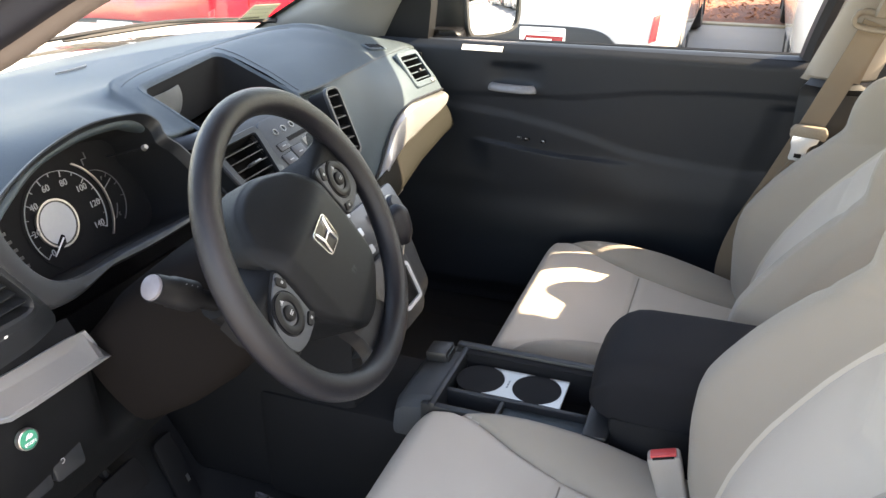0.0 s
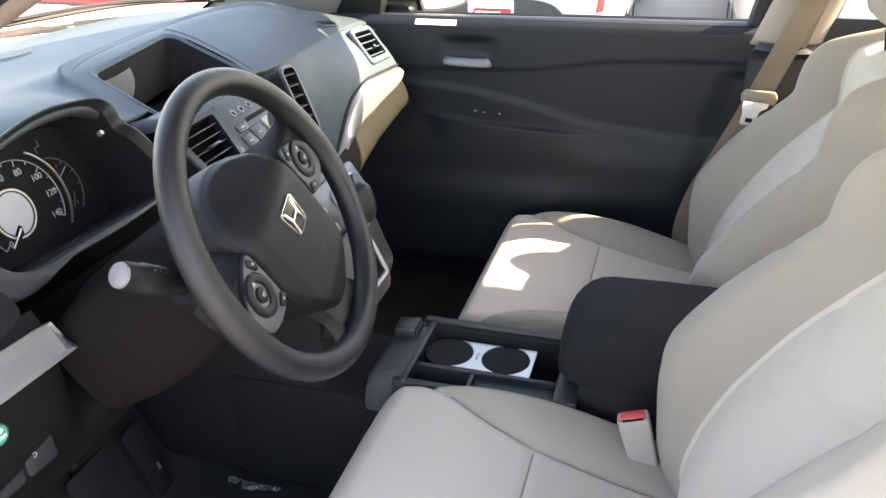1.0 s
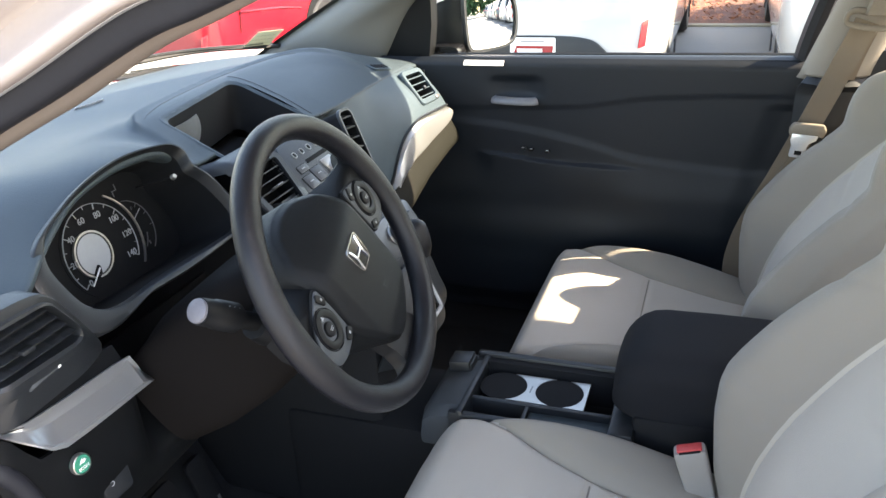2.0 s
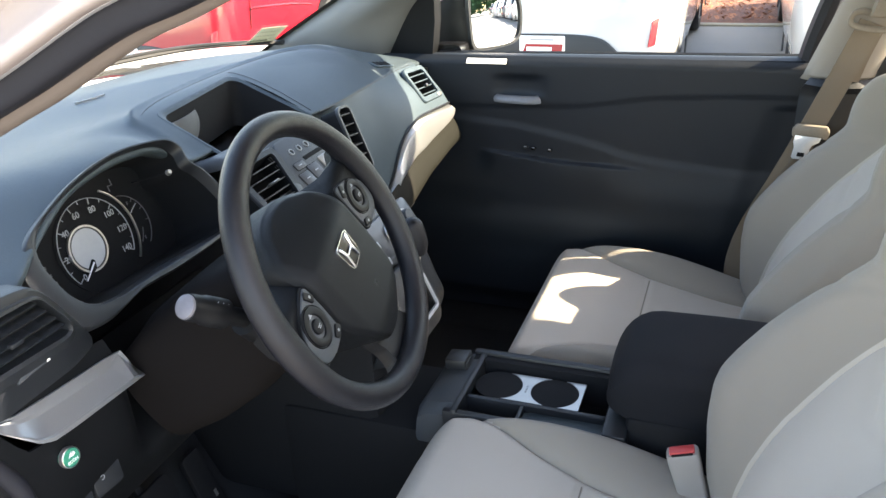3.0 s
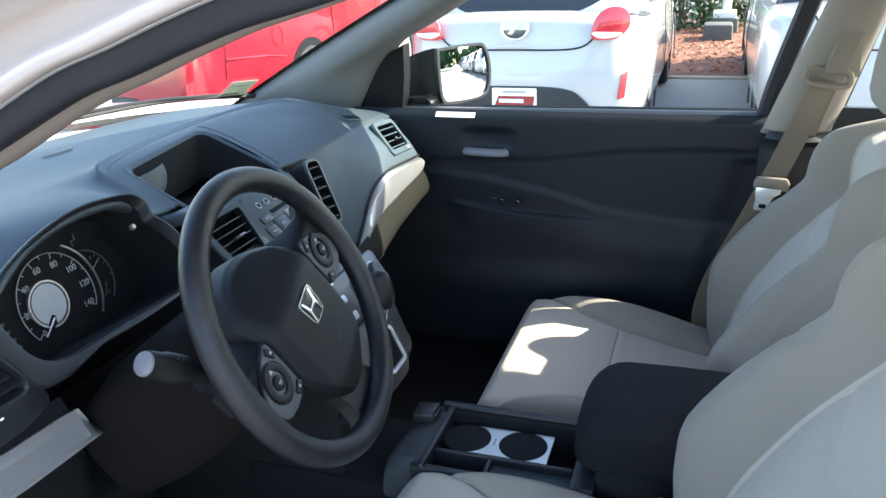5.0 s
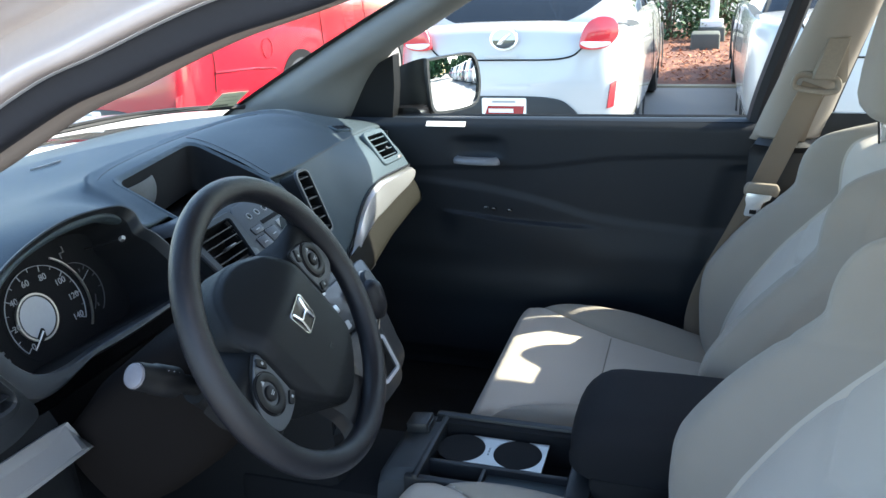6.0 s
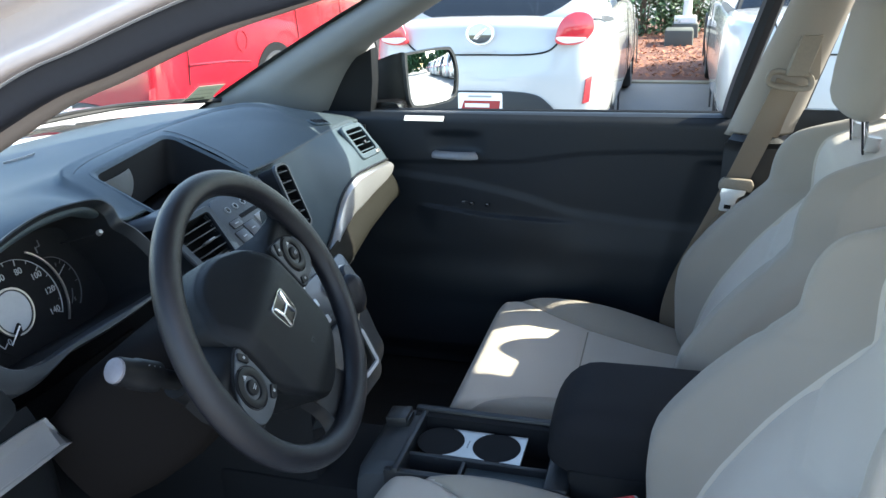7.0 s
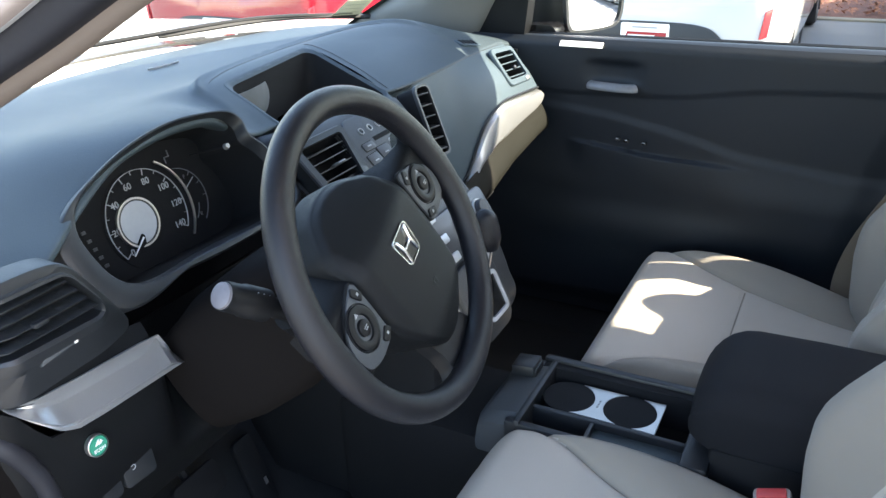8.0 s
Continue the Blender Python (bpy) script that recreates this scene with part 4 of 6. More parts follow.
wheel = thing("steering_wheel", "black grained steering wheel turned a little to one side", "steering wheel", tuple(WC))


def near(deg, at, wide):
    """1 at the angle, fading to 0 round it."""
    return math.exp(-((((deg - at) + 180) % 360 - 180) / wide) ** 2)


rings = []
for t in np.linspace(0, 2 * math.pi, 144, endpoint=False):
    deg = math.degrees(t)
    grip = near(deg, 4, 15) + near(deg, 176, 15) + 0.9 * near(deg, 270, 15)
    sec = []
    for q in np.linspace(0, 2 * math.pi, 28, endpoint=False):
        r = 0.0155 + 0.0030 * grip * max(0.0, -math.cos(q)) + 0.0007 * math.exp(-(((q - 2.25) / 0.16) ** 2)) + 0.0004 * math.cos(2 * q)
        d, h = 0.1715 + r * math.cos(q), r * math.sin(q)
        sec.append(tuple(W @ Vector((d * math.cos(t), d * math.sin(t), h))))
    rings.append(sec)
rings.append(rings[0])
rim_bm = loft(rings, True, False)
bmesh.ops.remove_doubles(rim_bm, verts=rim_bm.verts, dist=1e-6)
part("rim", rim_bm, LEATHER, wheel, "grained black rim")

HUB_SIDE = [(0.032, 0.087), (0.056, 0.073), (0.073, 0.059), (0.080, 0.040), (0.0815, 0.0), (0.083, -0.036), (0.068, -0.075), (0.046, -0.107), (0.022, -0.128)]
HUB = spline([(0, 0.092)] + HUB_SIDE + [(0, -0.132)] + [(-x, y) for x, y in HUB_SIDE[::-1]], 128, True)


def hub_height(x, y):
    """A nearly flat face that breaks off towards the top along a soft crease."""
    fold = 0.005 * math.log(1 + math.exp((y - 0.030) / 0.005))
    return 0.0165 - 0.80 * fold - 0.006 * (x / 0.08) ** 2 - 0.007 * ease((abs(x) - 0.060) / 0.022) - 0.016 * ease((-0.080 - y) / 0.055)


rings = [[tuple(W @ Vector((p[0] * v, p[1] * v, hub_height(p[0] * v, p[1] * v) - 0.007 * ease((v - 0.93) / 0.07) ** 2))) for p in HUB] for v in (0.02, *np.linspace(0.06, 0.9, 40), 0.92, 0.94, 0.955, 0.97, 0.98, 0.99, 1.0)]
rings.append([tuple(W @ Vector((p[0], p[1], hub_height(*p) - 0.014))) for p in HUB])
rings.append([tuple(W @ Vector((p[0] * 0.97, p[1] * 0.97, -0.075))) for p in HUB])
hub = part("hub_cover", loft(rings, True, True), HUBP, wheel, "padded black hub cover")
part("hub_mark", moved(joined(box((0, 0.003, 0), (0.010, 0.0012, 0.0006)), box((-0.003, 0, 0), (0.0012, 0.007, 0.0006)), box((0.003, -0.001, 0), (0.0012, 0.006, 0.0006))), W @ Matrix.Translation((0.002, -0.058, 0.0168))), HARD, hub, "small embossed mark")
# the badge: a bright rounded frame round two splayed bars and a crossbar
BADGE = mat("bright_badge", (0.80, 0.81, 0.83), 0.16, metal=1.0, vary=0.02)
EM = W @ Matrix.Translation((0.001, 0.0005, 0.0158))
bo = poly([(-0.0175, -0.0185), (0.0175, -0.0185), (0.0225, 0.0195), (-0.0225, 0.0195)], 0.0085, 7)
badge = part("badge", frame_prism(bo, [(x * 0.94, y * 0.935) for x, y in bo], 0.0026, EM, 0.001), BADGE, wheel, "small chrome badge")
part("badge_ground", moved(prism([(x * 0.92, y * 0.92) for x, y in bo], 0.0012), EM), GLOSSY, badge)
for sgn in (-1, 1):
    part("badge_bar", moved(prism([(sgn * 0.0175, 0.0165), (sgn * 0.0135, 0.0165), (sgn * 0.0085, 0.003), (sgn * 0.0085, -0.003), (sgn * 0.0105, -0.0160), (sgn * 0.0140, -0.0160), (sgn * 0.0118, 0.0)][::sgn], 0.0042, None, 0.0015, 3), EM), BADGE, badge)
part("badge_bar", moved(box((0, 0, 0.0022), (0.0175, 0.0034, 0.0032), 0.0013), EM), BADGE, badge)
# spokes with their button pods
for sgn in (-1, 1):
    rr = []
    for q in np.linspace(0, 1, 15):
        x = 0.066 + 0.102 * q
        hi, lo = lerp(q, [0, 0.5, 0.85, 1.0], [0.060, 0.047, 0.044, 0.056]), lerp(q, [0, 0.2, 0.8, 1.0], [-0.052, -0.046, -0.047, -0.060])
        sec = []
        for v in np.linspace(0, 1, 25):
            y = lo + (hi - lo) * v
            z = -0.0030 - 0.010 * ease((q - 0.72) / 0.28) * ease((0.9 - q) / 0.3) - (0.040 * (1 - q) ** 1.2 + 0.008) * ease((y - 0.030) / 0.026) - 0.010 * ease((-0.036 - y) / 0.012)
            sec.append((x, y, z - 0.006 * ease((0.06 - v) / 0.06) - 0.006 * ease((v - 0.94) / 0.06)))
        sec += [(x, hi - (hi - lo) * v, min(-0.020, sec[-1][2] - 0.012 if v < 0.3 else -0.022)) for v in np.linspace(0.05, 0.95, 9)]
        rr.append([tuple(W @ Vector((sgn * a, b, c))) for a, b, c in sec])
    spoke = part("spoke", loft(rr), HUBP, wheel, "black spoke")
    po = np.array(poly([(0.085, 0.038), (0.103, 0.033), (0.128, 0.024), (0.147, 0.006), (0.150, -0.016), (0.144, -0.032), (0.122, -0.039), (0.089, -0.038), (0.0855, 0.0)], 0.010, 6))
    M = W @ Matrix.Diagonal((sgn, 1, 1, 1)) @ Matrix.Translation((0, 0, -0.0032))
    podp = part("button_pod", moved(prism([tuple(p) for p in po], 0.0055, None, 0.0012), M), CONSOLE, spoke, "black button pod")
    part("pod_line", moved(loft([[(0.116 + (p[0] - 0.116) * s, -0.003 + (p[1] + 0.003) * s, h) for s, h in ((1.0, 0.0), (1.045, 0.0), (1.045, 0.0030), (1.0, 0.0035))] for p in np.vstack([po, po[:1]])]), M), DARK, podp, "dark gap round the pod")
    C2 = M @ Matrix.Translation((0.116, 0.001, 0.0055))
    part("button_ring", moved(loft([[(r * math.cos(t), r * math.sin(t) * 1.08, h) for r, h in ((0.0125, -0.001), (0.0228, -0.001), (0.0222, 0.0022), (0.0200, 0.0030), (0.0165, 0.0034), (0.0135, 0.0022))] for t in np.linspace(0, 2 * math.pi, 49)]), C2), SHELLP, podp, "black ring button")
    part("button_edge", moved(loft([[(r * math.cos(t), r * math.sin(t) * 1.08, h) for r, h in ((0.0230, -0.001), (0.0246, -0.001), (0.0242, 0.0010), (0.0234, 0.0012))] for t in np.linspace(0, 2 * math.pi, 49)]), C2), DARK, podp)
    part("button_centre", moved(lathe([(0.0, 0.0042), (0.007, 0.0042), (0.0088, 0.003), (0.0092, -0.001)], 22), C2), SHELLP, podp)
    part("button_mark", moved(joined(prism([(-0.0030, 0.0150), (0.0030, 0.0150), (0, 0.0195)], 0.0040), box((0.0, 0.0010, 0.0043), (0.007, 0.0010, 0.0006)), box((0.0, -0.0015, 0.0043), (0.005, 0.0010, 0.0006))), C2), GREYMARK, podp)
    for bx, by, turn in ((0.0935, 0.026, 62), (0.0965, -0.029, -20)):
        part("button", moved(prism(poly([(-0.009, -0.005), (0.008, -0.005), (0.010, 0.004), (-0.007, 0.005)], 0.003), 0.0035, None, 0.001), M @ Matrix.Translation((bx, by, 0.0045)) @ Matrix.Rotation(radians(turn), 4, "Z")), SHELLP, podp)
        part("button_mark", moved(box((bx, by, 0.0082), (0.003, 0.003, 0.0004)), M), GREYMARK, podp)
rr = []
for q in np.linspace(0, 1, 11):
    y = -0.112 - 0.056 * q
    w = lerp(q, [0, 0.4, 0.75, 1.0], [0.040, 0.038, 0.044, 0.062])
    z = -0.016 + 0.010 * ease(q)
    rr.append([tuple(W @ Vector(p)) for p in ((-w, y, z - 0.020), (-w, y, z - 0.006), (-w * 0.93, y, z - 0.001), (-w * 0.5, y, z), (0, y, z - 0.003 * (1 - q)), (w * 0.5, y, z), (w * 0.93, y, z - 0.001), (w, y, z - 0.006), (w, y, z - 0.020))])
part("spoke", loft(rr), SHELLP, wheel, "lower black spoke")
rr = [[tuple(W @ Vector((r * math.cos(t), r * math.sin(t), z))) for t in np.linspace(0, 2 * math.pi, 40, endpoint=False)] for r, z in ((0.062, -0.030), (0.060, -0.055), (0.050, -0.075), (0.04, -0.09))]
part("hub_back", loft(rr), DARK, wheel, "black hub body")

# ---- centre stack ----
STACK = spline([(-0.300, 1.122), (-0.270, 1.118), (-0.236, 1.0895), (-0.187, 1.0405), (-0.136, 0.988), (-0.094, 0.930), (-0.066, 0.880), (-0.046, 0.838), (-0.030, 0.795), (-0.055, 0.73)], 55)


def stack_path(v):
    """x and z down the middle of the stack, from the screen to the shifter."""
    return STACK[int(round(v * 54))]


def stack_face(u, v):
    x, z = stack_path(v)
    lo = lerp(v, [0, 0.2, 0.4, 0.6, 0.8, 1.0], [-0.215, -0.212, -0.187, -0.147, -0.117, -0.10])
    hi = lerp(v, [0, 0.2, 0.4, 0.6, 0.8, 1.0], [0.090, 0.090, 0.100, 0.105, 0.090, 0.08])
    a = 2 * u - 1
    edge = ease((abs(a) - 0.80) / 0.2)
    return (x - 0.05 * edge, lo + (hi - lo) * u, z - 0.012 * edge)


stack = part("centre_fascia", cut(sheet(stack_face, 70, 55, 0.004), lambda c: -0.207 < c.y < -0.118 + 0.30 * (c.z - 1.07) and 1.052 < c.z < 1.104), HARD, dash, "curved black centre stack")


def on_stack(v, y, out=0.0):
    x, z = stack_path(v)
    x2, z2 = stack_path(min(1, v + 0.04))
    d = Vector((x2 - x, 0, z2 - z)).normalized()
    n = Vector((-d.z, 0, d.x))
    return basis((x + n.x * out, y, z + n.z * out), (0, 1, 0), tuple(-d))


RADIO_PLANE = basis((-0.237, 0, 1.093), (0, 1, 0), (-0.714, 0, 0.70))
cm = seen_from(poly([(-0.205, -0.063), (-0.130, -0.065), (-0.104, 0.016), (-0.205, 0.016)], 0.008), (-0.160, -0.022))
co = seen_from(poly([(-0.219, -0.078), (-0.116, -0.080), (-0.090, 0.026), (-0.219, 0.027)], 0.012), (-0.160, -0.022))
cv = part("air_vent", frame_prism(co, cm, 0.006, RADIO_PLANE @ Matrix.Translation((0, 0, -0.001)), 0.002), HARD, dash, "black centre air vent with slats")
part("vent_well", moved(prism(cm, 0.002), RADIO_PLANE @ Matrix.Translation((0, 0, -0.034))), DARK, cv)
part("well_wall", moved(loft([[(x, y, z) for x, y in cm] for z in (-0.033, 0.001)], True, False), RADIO_PLANE), DARK, cv)
for k in range(5):
    y = -0.054 + 0.0145 * k
    x1 = -0.131 + 0.32 * (y + 0.060)
    part("slat", moved(box(((-0.203 + x1) / 2, y, -0.006), (x1 + 0.203, 0.0018, 0.015), 0.0006, turn=(16, 0, 0)), RADIO_PLANE), HARD, cv)
part("tab", moved(joined(box((-0.156, -0.026, 0.002), (0.030, 0.004, 0.008), 0.0012)), RADIO_PLANE), HARD, cv, "sliding vent tab")
part("tab_mark", moved(box((-0.150, -0.026, 0.0065), (0.016, 0.0012, 0.0006)), RADIO_PLANE), GREYMARK, cv)
vent((-0.212, 0.119, 1.065), (0.10, 1, -0.06), (-0.45, -0.02, 1), 0.036, 0.118, 6, label="tall black centre air vent", knob=False, edge=0.010, proud=0.006)
radio = part("radio", moved(prism(poly([(-0.086, 0.028), (-0.103, 0.002), (-0.118, -0.040), (-0.104, -0.090), (0.072, -0.090), (0.076, 0.028)][::-1], 0.012), 0.006, None, 0.002), RADIO_PLANE @ Matrix.Translation((0, 0, -0.002))), CONSOLE, dash, "black radio panel")
R0 = RADIO_PLANE @ Matrix.Translation((0, 0, 0.004))
for k in range(4):
    at = R0 @ Matrix.Translation((-0.065 + 0.024 * k, 0.0, 0))
    part("radio_knob", moved(loft([[(r * math.cos(t), r * math.sin(t), h) for r, h in ((0.0040, -0.002), (0.0062, -0.002), (0.0058, 0.0016), (0.0044, 0.0016))] for t in np.linspace(0, 2 * math.pi, 25)]), at), SILVER, radio, "small ringed button")
    part("knob_hole", lathe([(0.0, 0.0004), (0.0043, 0.0004), (0.0043, -0.002)], 16, at), GLOSSY, radio)
part("disc_slot", moved(box((0.0, -0.0195, 0), (0.104, 0.0075, 0.0015), 0.0006), R0), DARK, radio, "dark disc slot")
for bx, by, bw, bh in ((-0.0745, -0.026, 0.029, 0.0125), (-0.083, -0.051, 0.029, 0.024), (-0.0495, -0.047, 0.031, 0.026), (-0.098, -0.074, 0.020, 0.010)):
    part("radio_button", moved(prism(rounded(bw, bh, 0.003), 0.003, None, 0.0008), R0 @ Matrix.Translation((bx, by, -0.001))), RADIO, radio)
    part("button_gap", moved(frame_prism(rounded(bw + 0.0024, bh + 0.0024, 0.004), rounded(bw, bh, 0.003), 0.0008), R0 @ Matrix.Translation((bx, by, -0.0002))), DARK, radio)
    part("button_mark", moved(box((bx, by, 0.0022), (0.010, 0.0018, 0.0004)), R0), GREYMARK, radio)
part("seek_key", moved(prism(poly([(-0.024, -0.030), (0.012, -0.030), (0.010, -0.046), (-0.020, -0.062)], 0.004), 0.0035, None, 0.001), R0 @ Matrix.Translation((0, 0, -0.001))), SILVER, radio, "silver key beside the knob")
part("seek_key", moved(prism(poly([(-0.076, -0.067), (-0.028, -0.063), (-0.028, -0.072), (-0.076, -0.078)], 0.002), 0.0035, None, 0.001), R0 @ Matrix.Translation((0, 0, -0.001))), SILVER, radio, "narrow silver key")
part("volume_knob", lathe([(0.0, 0.016), (0.017, 0.016), (0.019, 0.013), (0.020, -0.002)], 32, R0 @ Matrix.Translation((0.004, -0.064, 0))), HARD, radio, "round black volume knob")
part("knob_ring", lathe([(0.019, -0.001), (0.0245, -0.001), (0.0245, 0.003), (0.022, 0.005)], 32, R0 @ Matrix.Translation((0.004, -0.064, 0))), SILVER, radio, "bright knob ring")
climate = part("climate_panel", moved(prism(rounded(0.20, 0.07, 0.012), 0.010, None, 0.003), on_stack(0.53, -0.012, 0.002)), RADIO, dash, "dark climate control panel")
for k in range(3):
    part("silver_key", moved(prism(rounded(0.030, 0.014, 0.003), 0.006, None, 0.001), on_stack(0.475 + 0.055 * k, -0.088 + 0.004 * k, 0.010)), KEYSILVER, climate, "satin silver key")
R1 = on_stack(0.53, -0.012, 0.013)
for k in range(1, 3):
    part("climate_knob", lathe([(0.0, 0.012), (0.014, 0.012), (0.016, 0.010), (0.017, 0.0)], 28, R1 @ Matrix.Translation((-0.062 + 0.062 * k, 0, 0))), HARD, climate, "round black control knob")
    part("knob_ring", lathe([(0.0165, 0.0), (0.0195, 0.0), (0.0185, 0.003)], 28, R1 @ Matrix.Translation((-0.062 + 0.062 * k, 0, 0))), SILVER, climate)
for sgn in (-1,):
    part("stack_trim", moved(prism(rounded(0.012, 0.16, 0.005), 0.008, None, 0.002), on_stack(0.62, -0.012 + sgn * 0.108, 0.0)), SILVER, dash, "silver side trim")

# Gear selector below the stack.
gear = thing("gear_selector", "black gear lever in a silver-framed gate on the centre stack", "gear lever", (0.0, -0.03, 0.8))
G = on_stack(0.755, -0.060, 0.004)
part("gate", moved(prism(rounded(0.128, 0.130, 0.034), 0.014, None, 0.006), G @ Matrix.Translation((0.006, -0.004, 0))), HARD, gear, "black shift gate")
part("gate_frame", moved(frame_prism(rounded(0.066, 0.070, 0.010), rounded(0.056, 0.058, 0.007), 0.006), G @ Matrix.Translation((0.020, -0.010, 0.013))), KEYSILVER, gear, "bright gate frame")
part("gate_slot", moved(box((0.020, -0.010, 0.0150), (0.054, 0.056, 0.002)), G), GLOSSY, gear)
part("lever", tube([tuple(G @ Vector((0.018, 0.0, 0.0))), (-0.034, -0.036, 0.935)], 0.008, 12), CHROME, gear)
part("knob", tube(spline([(-0.030, -0.034, 0.920), (-0.036, -0.034, 0.945), (-0.042, -0.034, 0.970), (-0.046, -0.034, 0.985)], 14), [0.011, 0.014, 0.017, 0.019, 0.0195, 0.020, 0.020, 0.020, 0.0195, 0.019, 0.0175, 0.015, 0.011, 0.005], 20, flat=0.85), LEATHER, gear, "black rounded lever knob")

# ---- passenger's side of the dash ----
EDGE_Y = [0.15, 0.25, 0.30, 0.335, 0.37, 0.43, 0.52, 0.60, 0.66]
EDGE_Z = [0.870, 0.875, 0.900, 0.965, 1.000, 1.020, 1.013, 1.006, 1.000]


def fascia_right(u, v):
    """The pad that slopes from the brow back to the strip; it sweeps down beside the centre stack."""
    y = 0.155 + 0.505 * u
    bx, zt = smooth_brow(y)
    zt -= 0.006
    zb = soft(y, EDGE_Y, EDGE_Z, 0.02)
    xb = soft(y, [0.15, 0.25, 0.32, 0.42, 0.60], [-0.245, -0.238, -0.226, -0.212, -0.208], 0.02)
    x = bx + 0.002 + (xb - bx - 0.002) * v + 0.012 * math.sin(math.pi * v)
    return (x - 0.10 * ease((y - 0.618) / 0.045) ** 2 - 0.03 * ease((0.20 - y) / 0.05), y, zt + (zb - zt) * v)


PV = basis((-0.2465, 0.551, 1.0655), (0.0, 1, -0.09), (-0.040, -0.016, 0.055))
pv_m = seen_from(poly([(-0.046, -0.032), (0.050, -0.031), (0.044, 0.033), (-0.050, 0.033)], 0.009), (0, 0))
pv_o = seen_from(poly([(-0.058, -0.046), (0.063, -0.045), (0.057, 0.045), (-0.062, 0.045)], 0.016), (0, 0))
PVI = PV.inverted()


def in_vent(c):
    q = PVI @ c
    return abs(q.x) < 0.050 and abs(q.y) < 0.034


fascia = part("passenger_fascia", cut(sheet(fascia_right, 110, 60, 0.004), in_vent), FASCIA, dash, "smooth black passenger dash pad")
part("stitched_seam", tube([tuple(Vector(fascia_right(u, 0.985)) + Vector((0.003, 0, 0.001))) for u in np.linspace(0.05, 0.92, 40)], 0.0028, 6), HARD, dash, "dark seam line")
part("pad_seam", tube([(smooth_brow(y)[0] + 0.004, y, smooth_brow(y)[1] - 0.008) for y in np.linspace(0.14, 0.62, 30)], 0.0011, 6), HARD, dash)


def passenger_strip():
    """The passenger's strip: it follows the pad's foot, broadest in the middle, with a crowned face and a lip."""
    rings = []
    for y in np.linspace(0.262, 0.632, 40):
        zt = soft(y, EDGE_Y, EDGE_Z, 0.02) - 0.004
        zb = min(zt - 0.004, lerp(y, [0.262, 0.32, 0.39, 0.48, 0.57, 0.605, 0.632], [0.862, 0.912, 0.944, 0.957, 0.966, 0.974, 0.994]))
        x = soft(y, [0.15, 0.25, 0.32, 0.42, 0.60], [-0.245, -0.238, -0.226, -0.212, -0.208], 0.02) - 0.10 * ease((y - 0.612) / 0.05) ** 2
        h = zt - zb
        rings.append([(x - 0.04, y, zt), (x + 0.001, y, zt), (x + 0.010, y, zt - 0.10 * h), (x + 0.017, y, zt - 0.55 * h), (x + 0.018, y, zb + 0.12 * h), (x + 0.014, y, zb + 0.02 * h), (x - 0.04, y, zb)])
    return loft(rings)


part("trim_strip", passenger_strip(), SATIN, dash, "satin silver trim strip", sharp=30)
pv = part("air_vent", frame_prism(pv_o, pv_m, 0.007, PV @ Matrix.Translation((0, 0, -0.001)), 0.003), FASCIA, dash, "outer passenger air vent with slats")
part("vent_well", moved(prism(pv_m, 0.002), PV @ Matrix.Translation((0, 0, -0.034))), DARK, pv)
part("well_wall", moved(loft([[(x, y, z) for x, y in pv_m] for z in (-0.033, 0.001)], True, False), PV), HARD, pv)
for k in range(4):
    part("slat", moved(box((-0.002, -0.024 + 0.016 * k, -0.003), (0.092, 0.0030, 0.014), 0.001, turn=(14, 0, 0)), PV), FASCIA, pv)
part("tab", moved(box((0.006, -0.008, 0.005), (0.012, 0.008, 0.010), 0.002), PV), HARD, pv, "sliding vent tab")
part("vent_slider", moved(prism(poly([(0.030, -0.043), (0.052, -0.042), (0.052, -0.034), (0.030, -0.035)], 0.002), 0.003, None, 0.0008), PV @ Matrix.Translation((0, 0, 0.0055))), SILVER, pv, "small bright slider")
DEMIST = basis((-0.318, 0.490, pad_height(-0.318, 0.490) - 0.0025), (0.25, 1, -0.18), (-1, 0.25, 0.30))
dfr = part("demist_vent", moved(prism(rounded(0.070, 0.030, 0.010), 0.005, None, 0.001), DEMIST), FASCIA, dash, "small demister outlet")
for k in range(4):
    part("slat", moved(box((-0.020 + 0.013 * k, 0, 0.005), (0.007, 0.018, 0.003)), DEMIST), DARK, dfr)


def glove(u, v):
    y = 0.14 + 0.556 * u
    z = lerp(y, [0.14, 0.33, 0.45, 0.58, 0.65, 0.69], [0.880, 0.914, 0.944, 0.960, 0.966, 0.950]) - 0.42 * v
    x = -0.213 + 0.022 * math.sin(math.pi * min(1, 4 * v)) - 0.34 * max(0.0, v - 0.13) - 0.13 * ease((y - 0.655) / 0.042) ** 2 - 0.05 * ease((0.2 - y) / 0.06)
    return (x, y, z)


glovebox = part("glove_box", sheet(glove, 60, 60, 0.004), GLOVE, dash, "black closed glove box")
part("glove_gap", tube([glove(u, 0.22) for u in np.linspace(0.25, 0.93, 24)], 0.0025, 6), DARK, glovebox)
part("latch", moved(prism(rounded(0.075, 0.025, 0.008), 0.008, None, 0.002), basis((-0.245, 0.40, 0.815), (0, 1, 0), (0.8, 0, 1))), HARD, glovebox)
part("end_panel", sheet(lambda u, v: (-0.62 + 0.33 * u, 0.706, 0.62 + 0.45 * v), 8, 8, 0.006), HARD, dash)
part("inner_shell", sheet(lambda u, v: (-0.42, -0.70 + 1.38 * u, 0.68 + 0.38 * v), 8, 8, 0.006), DARK, dash)

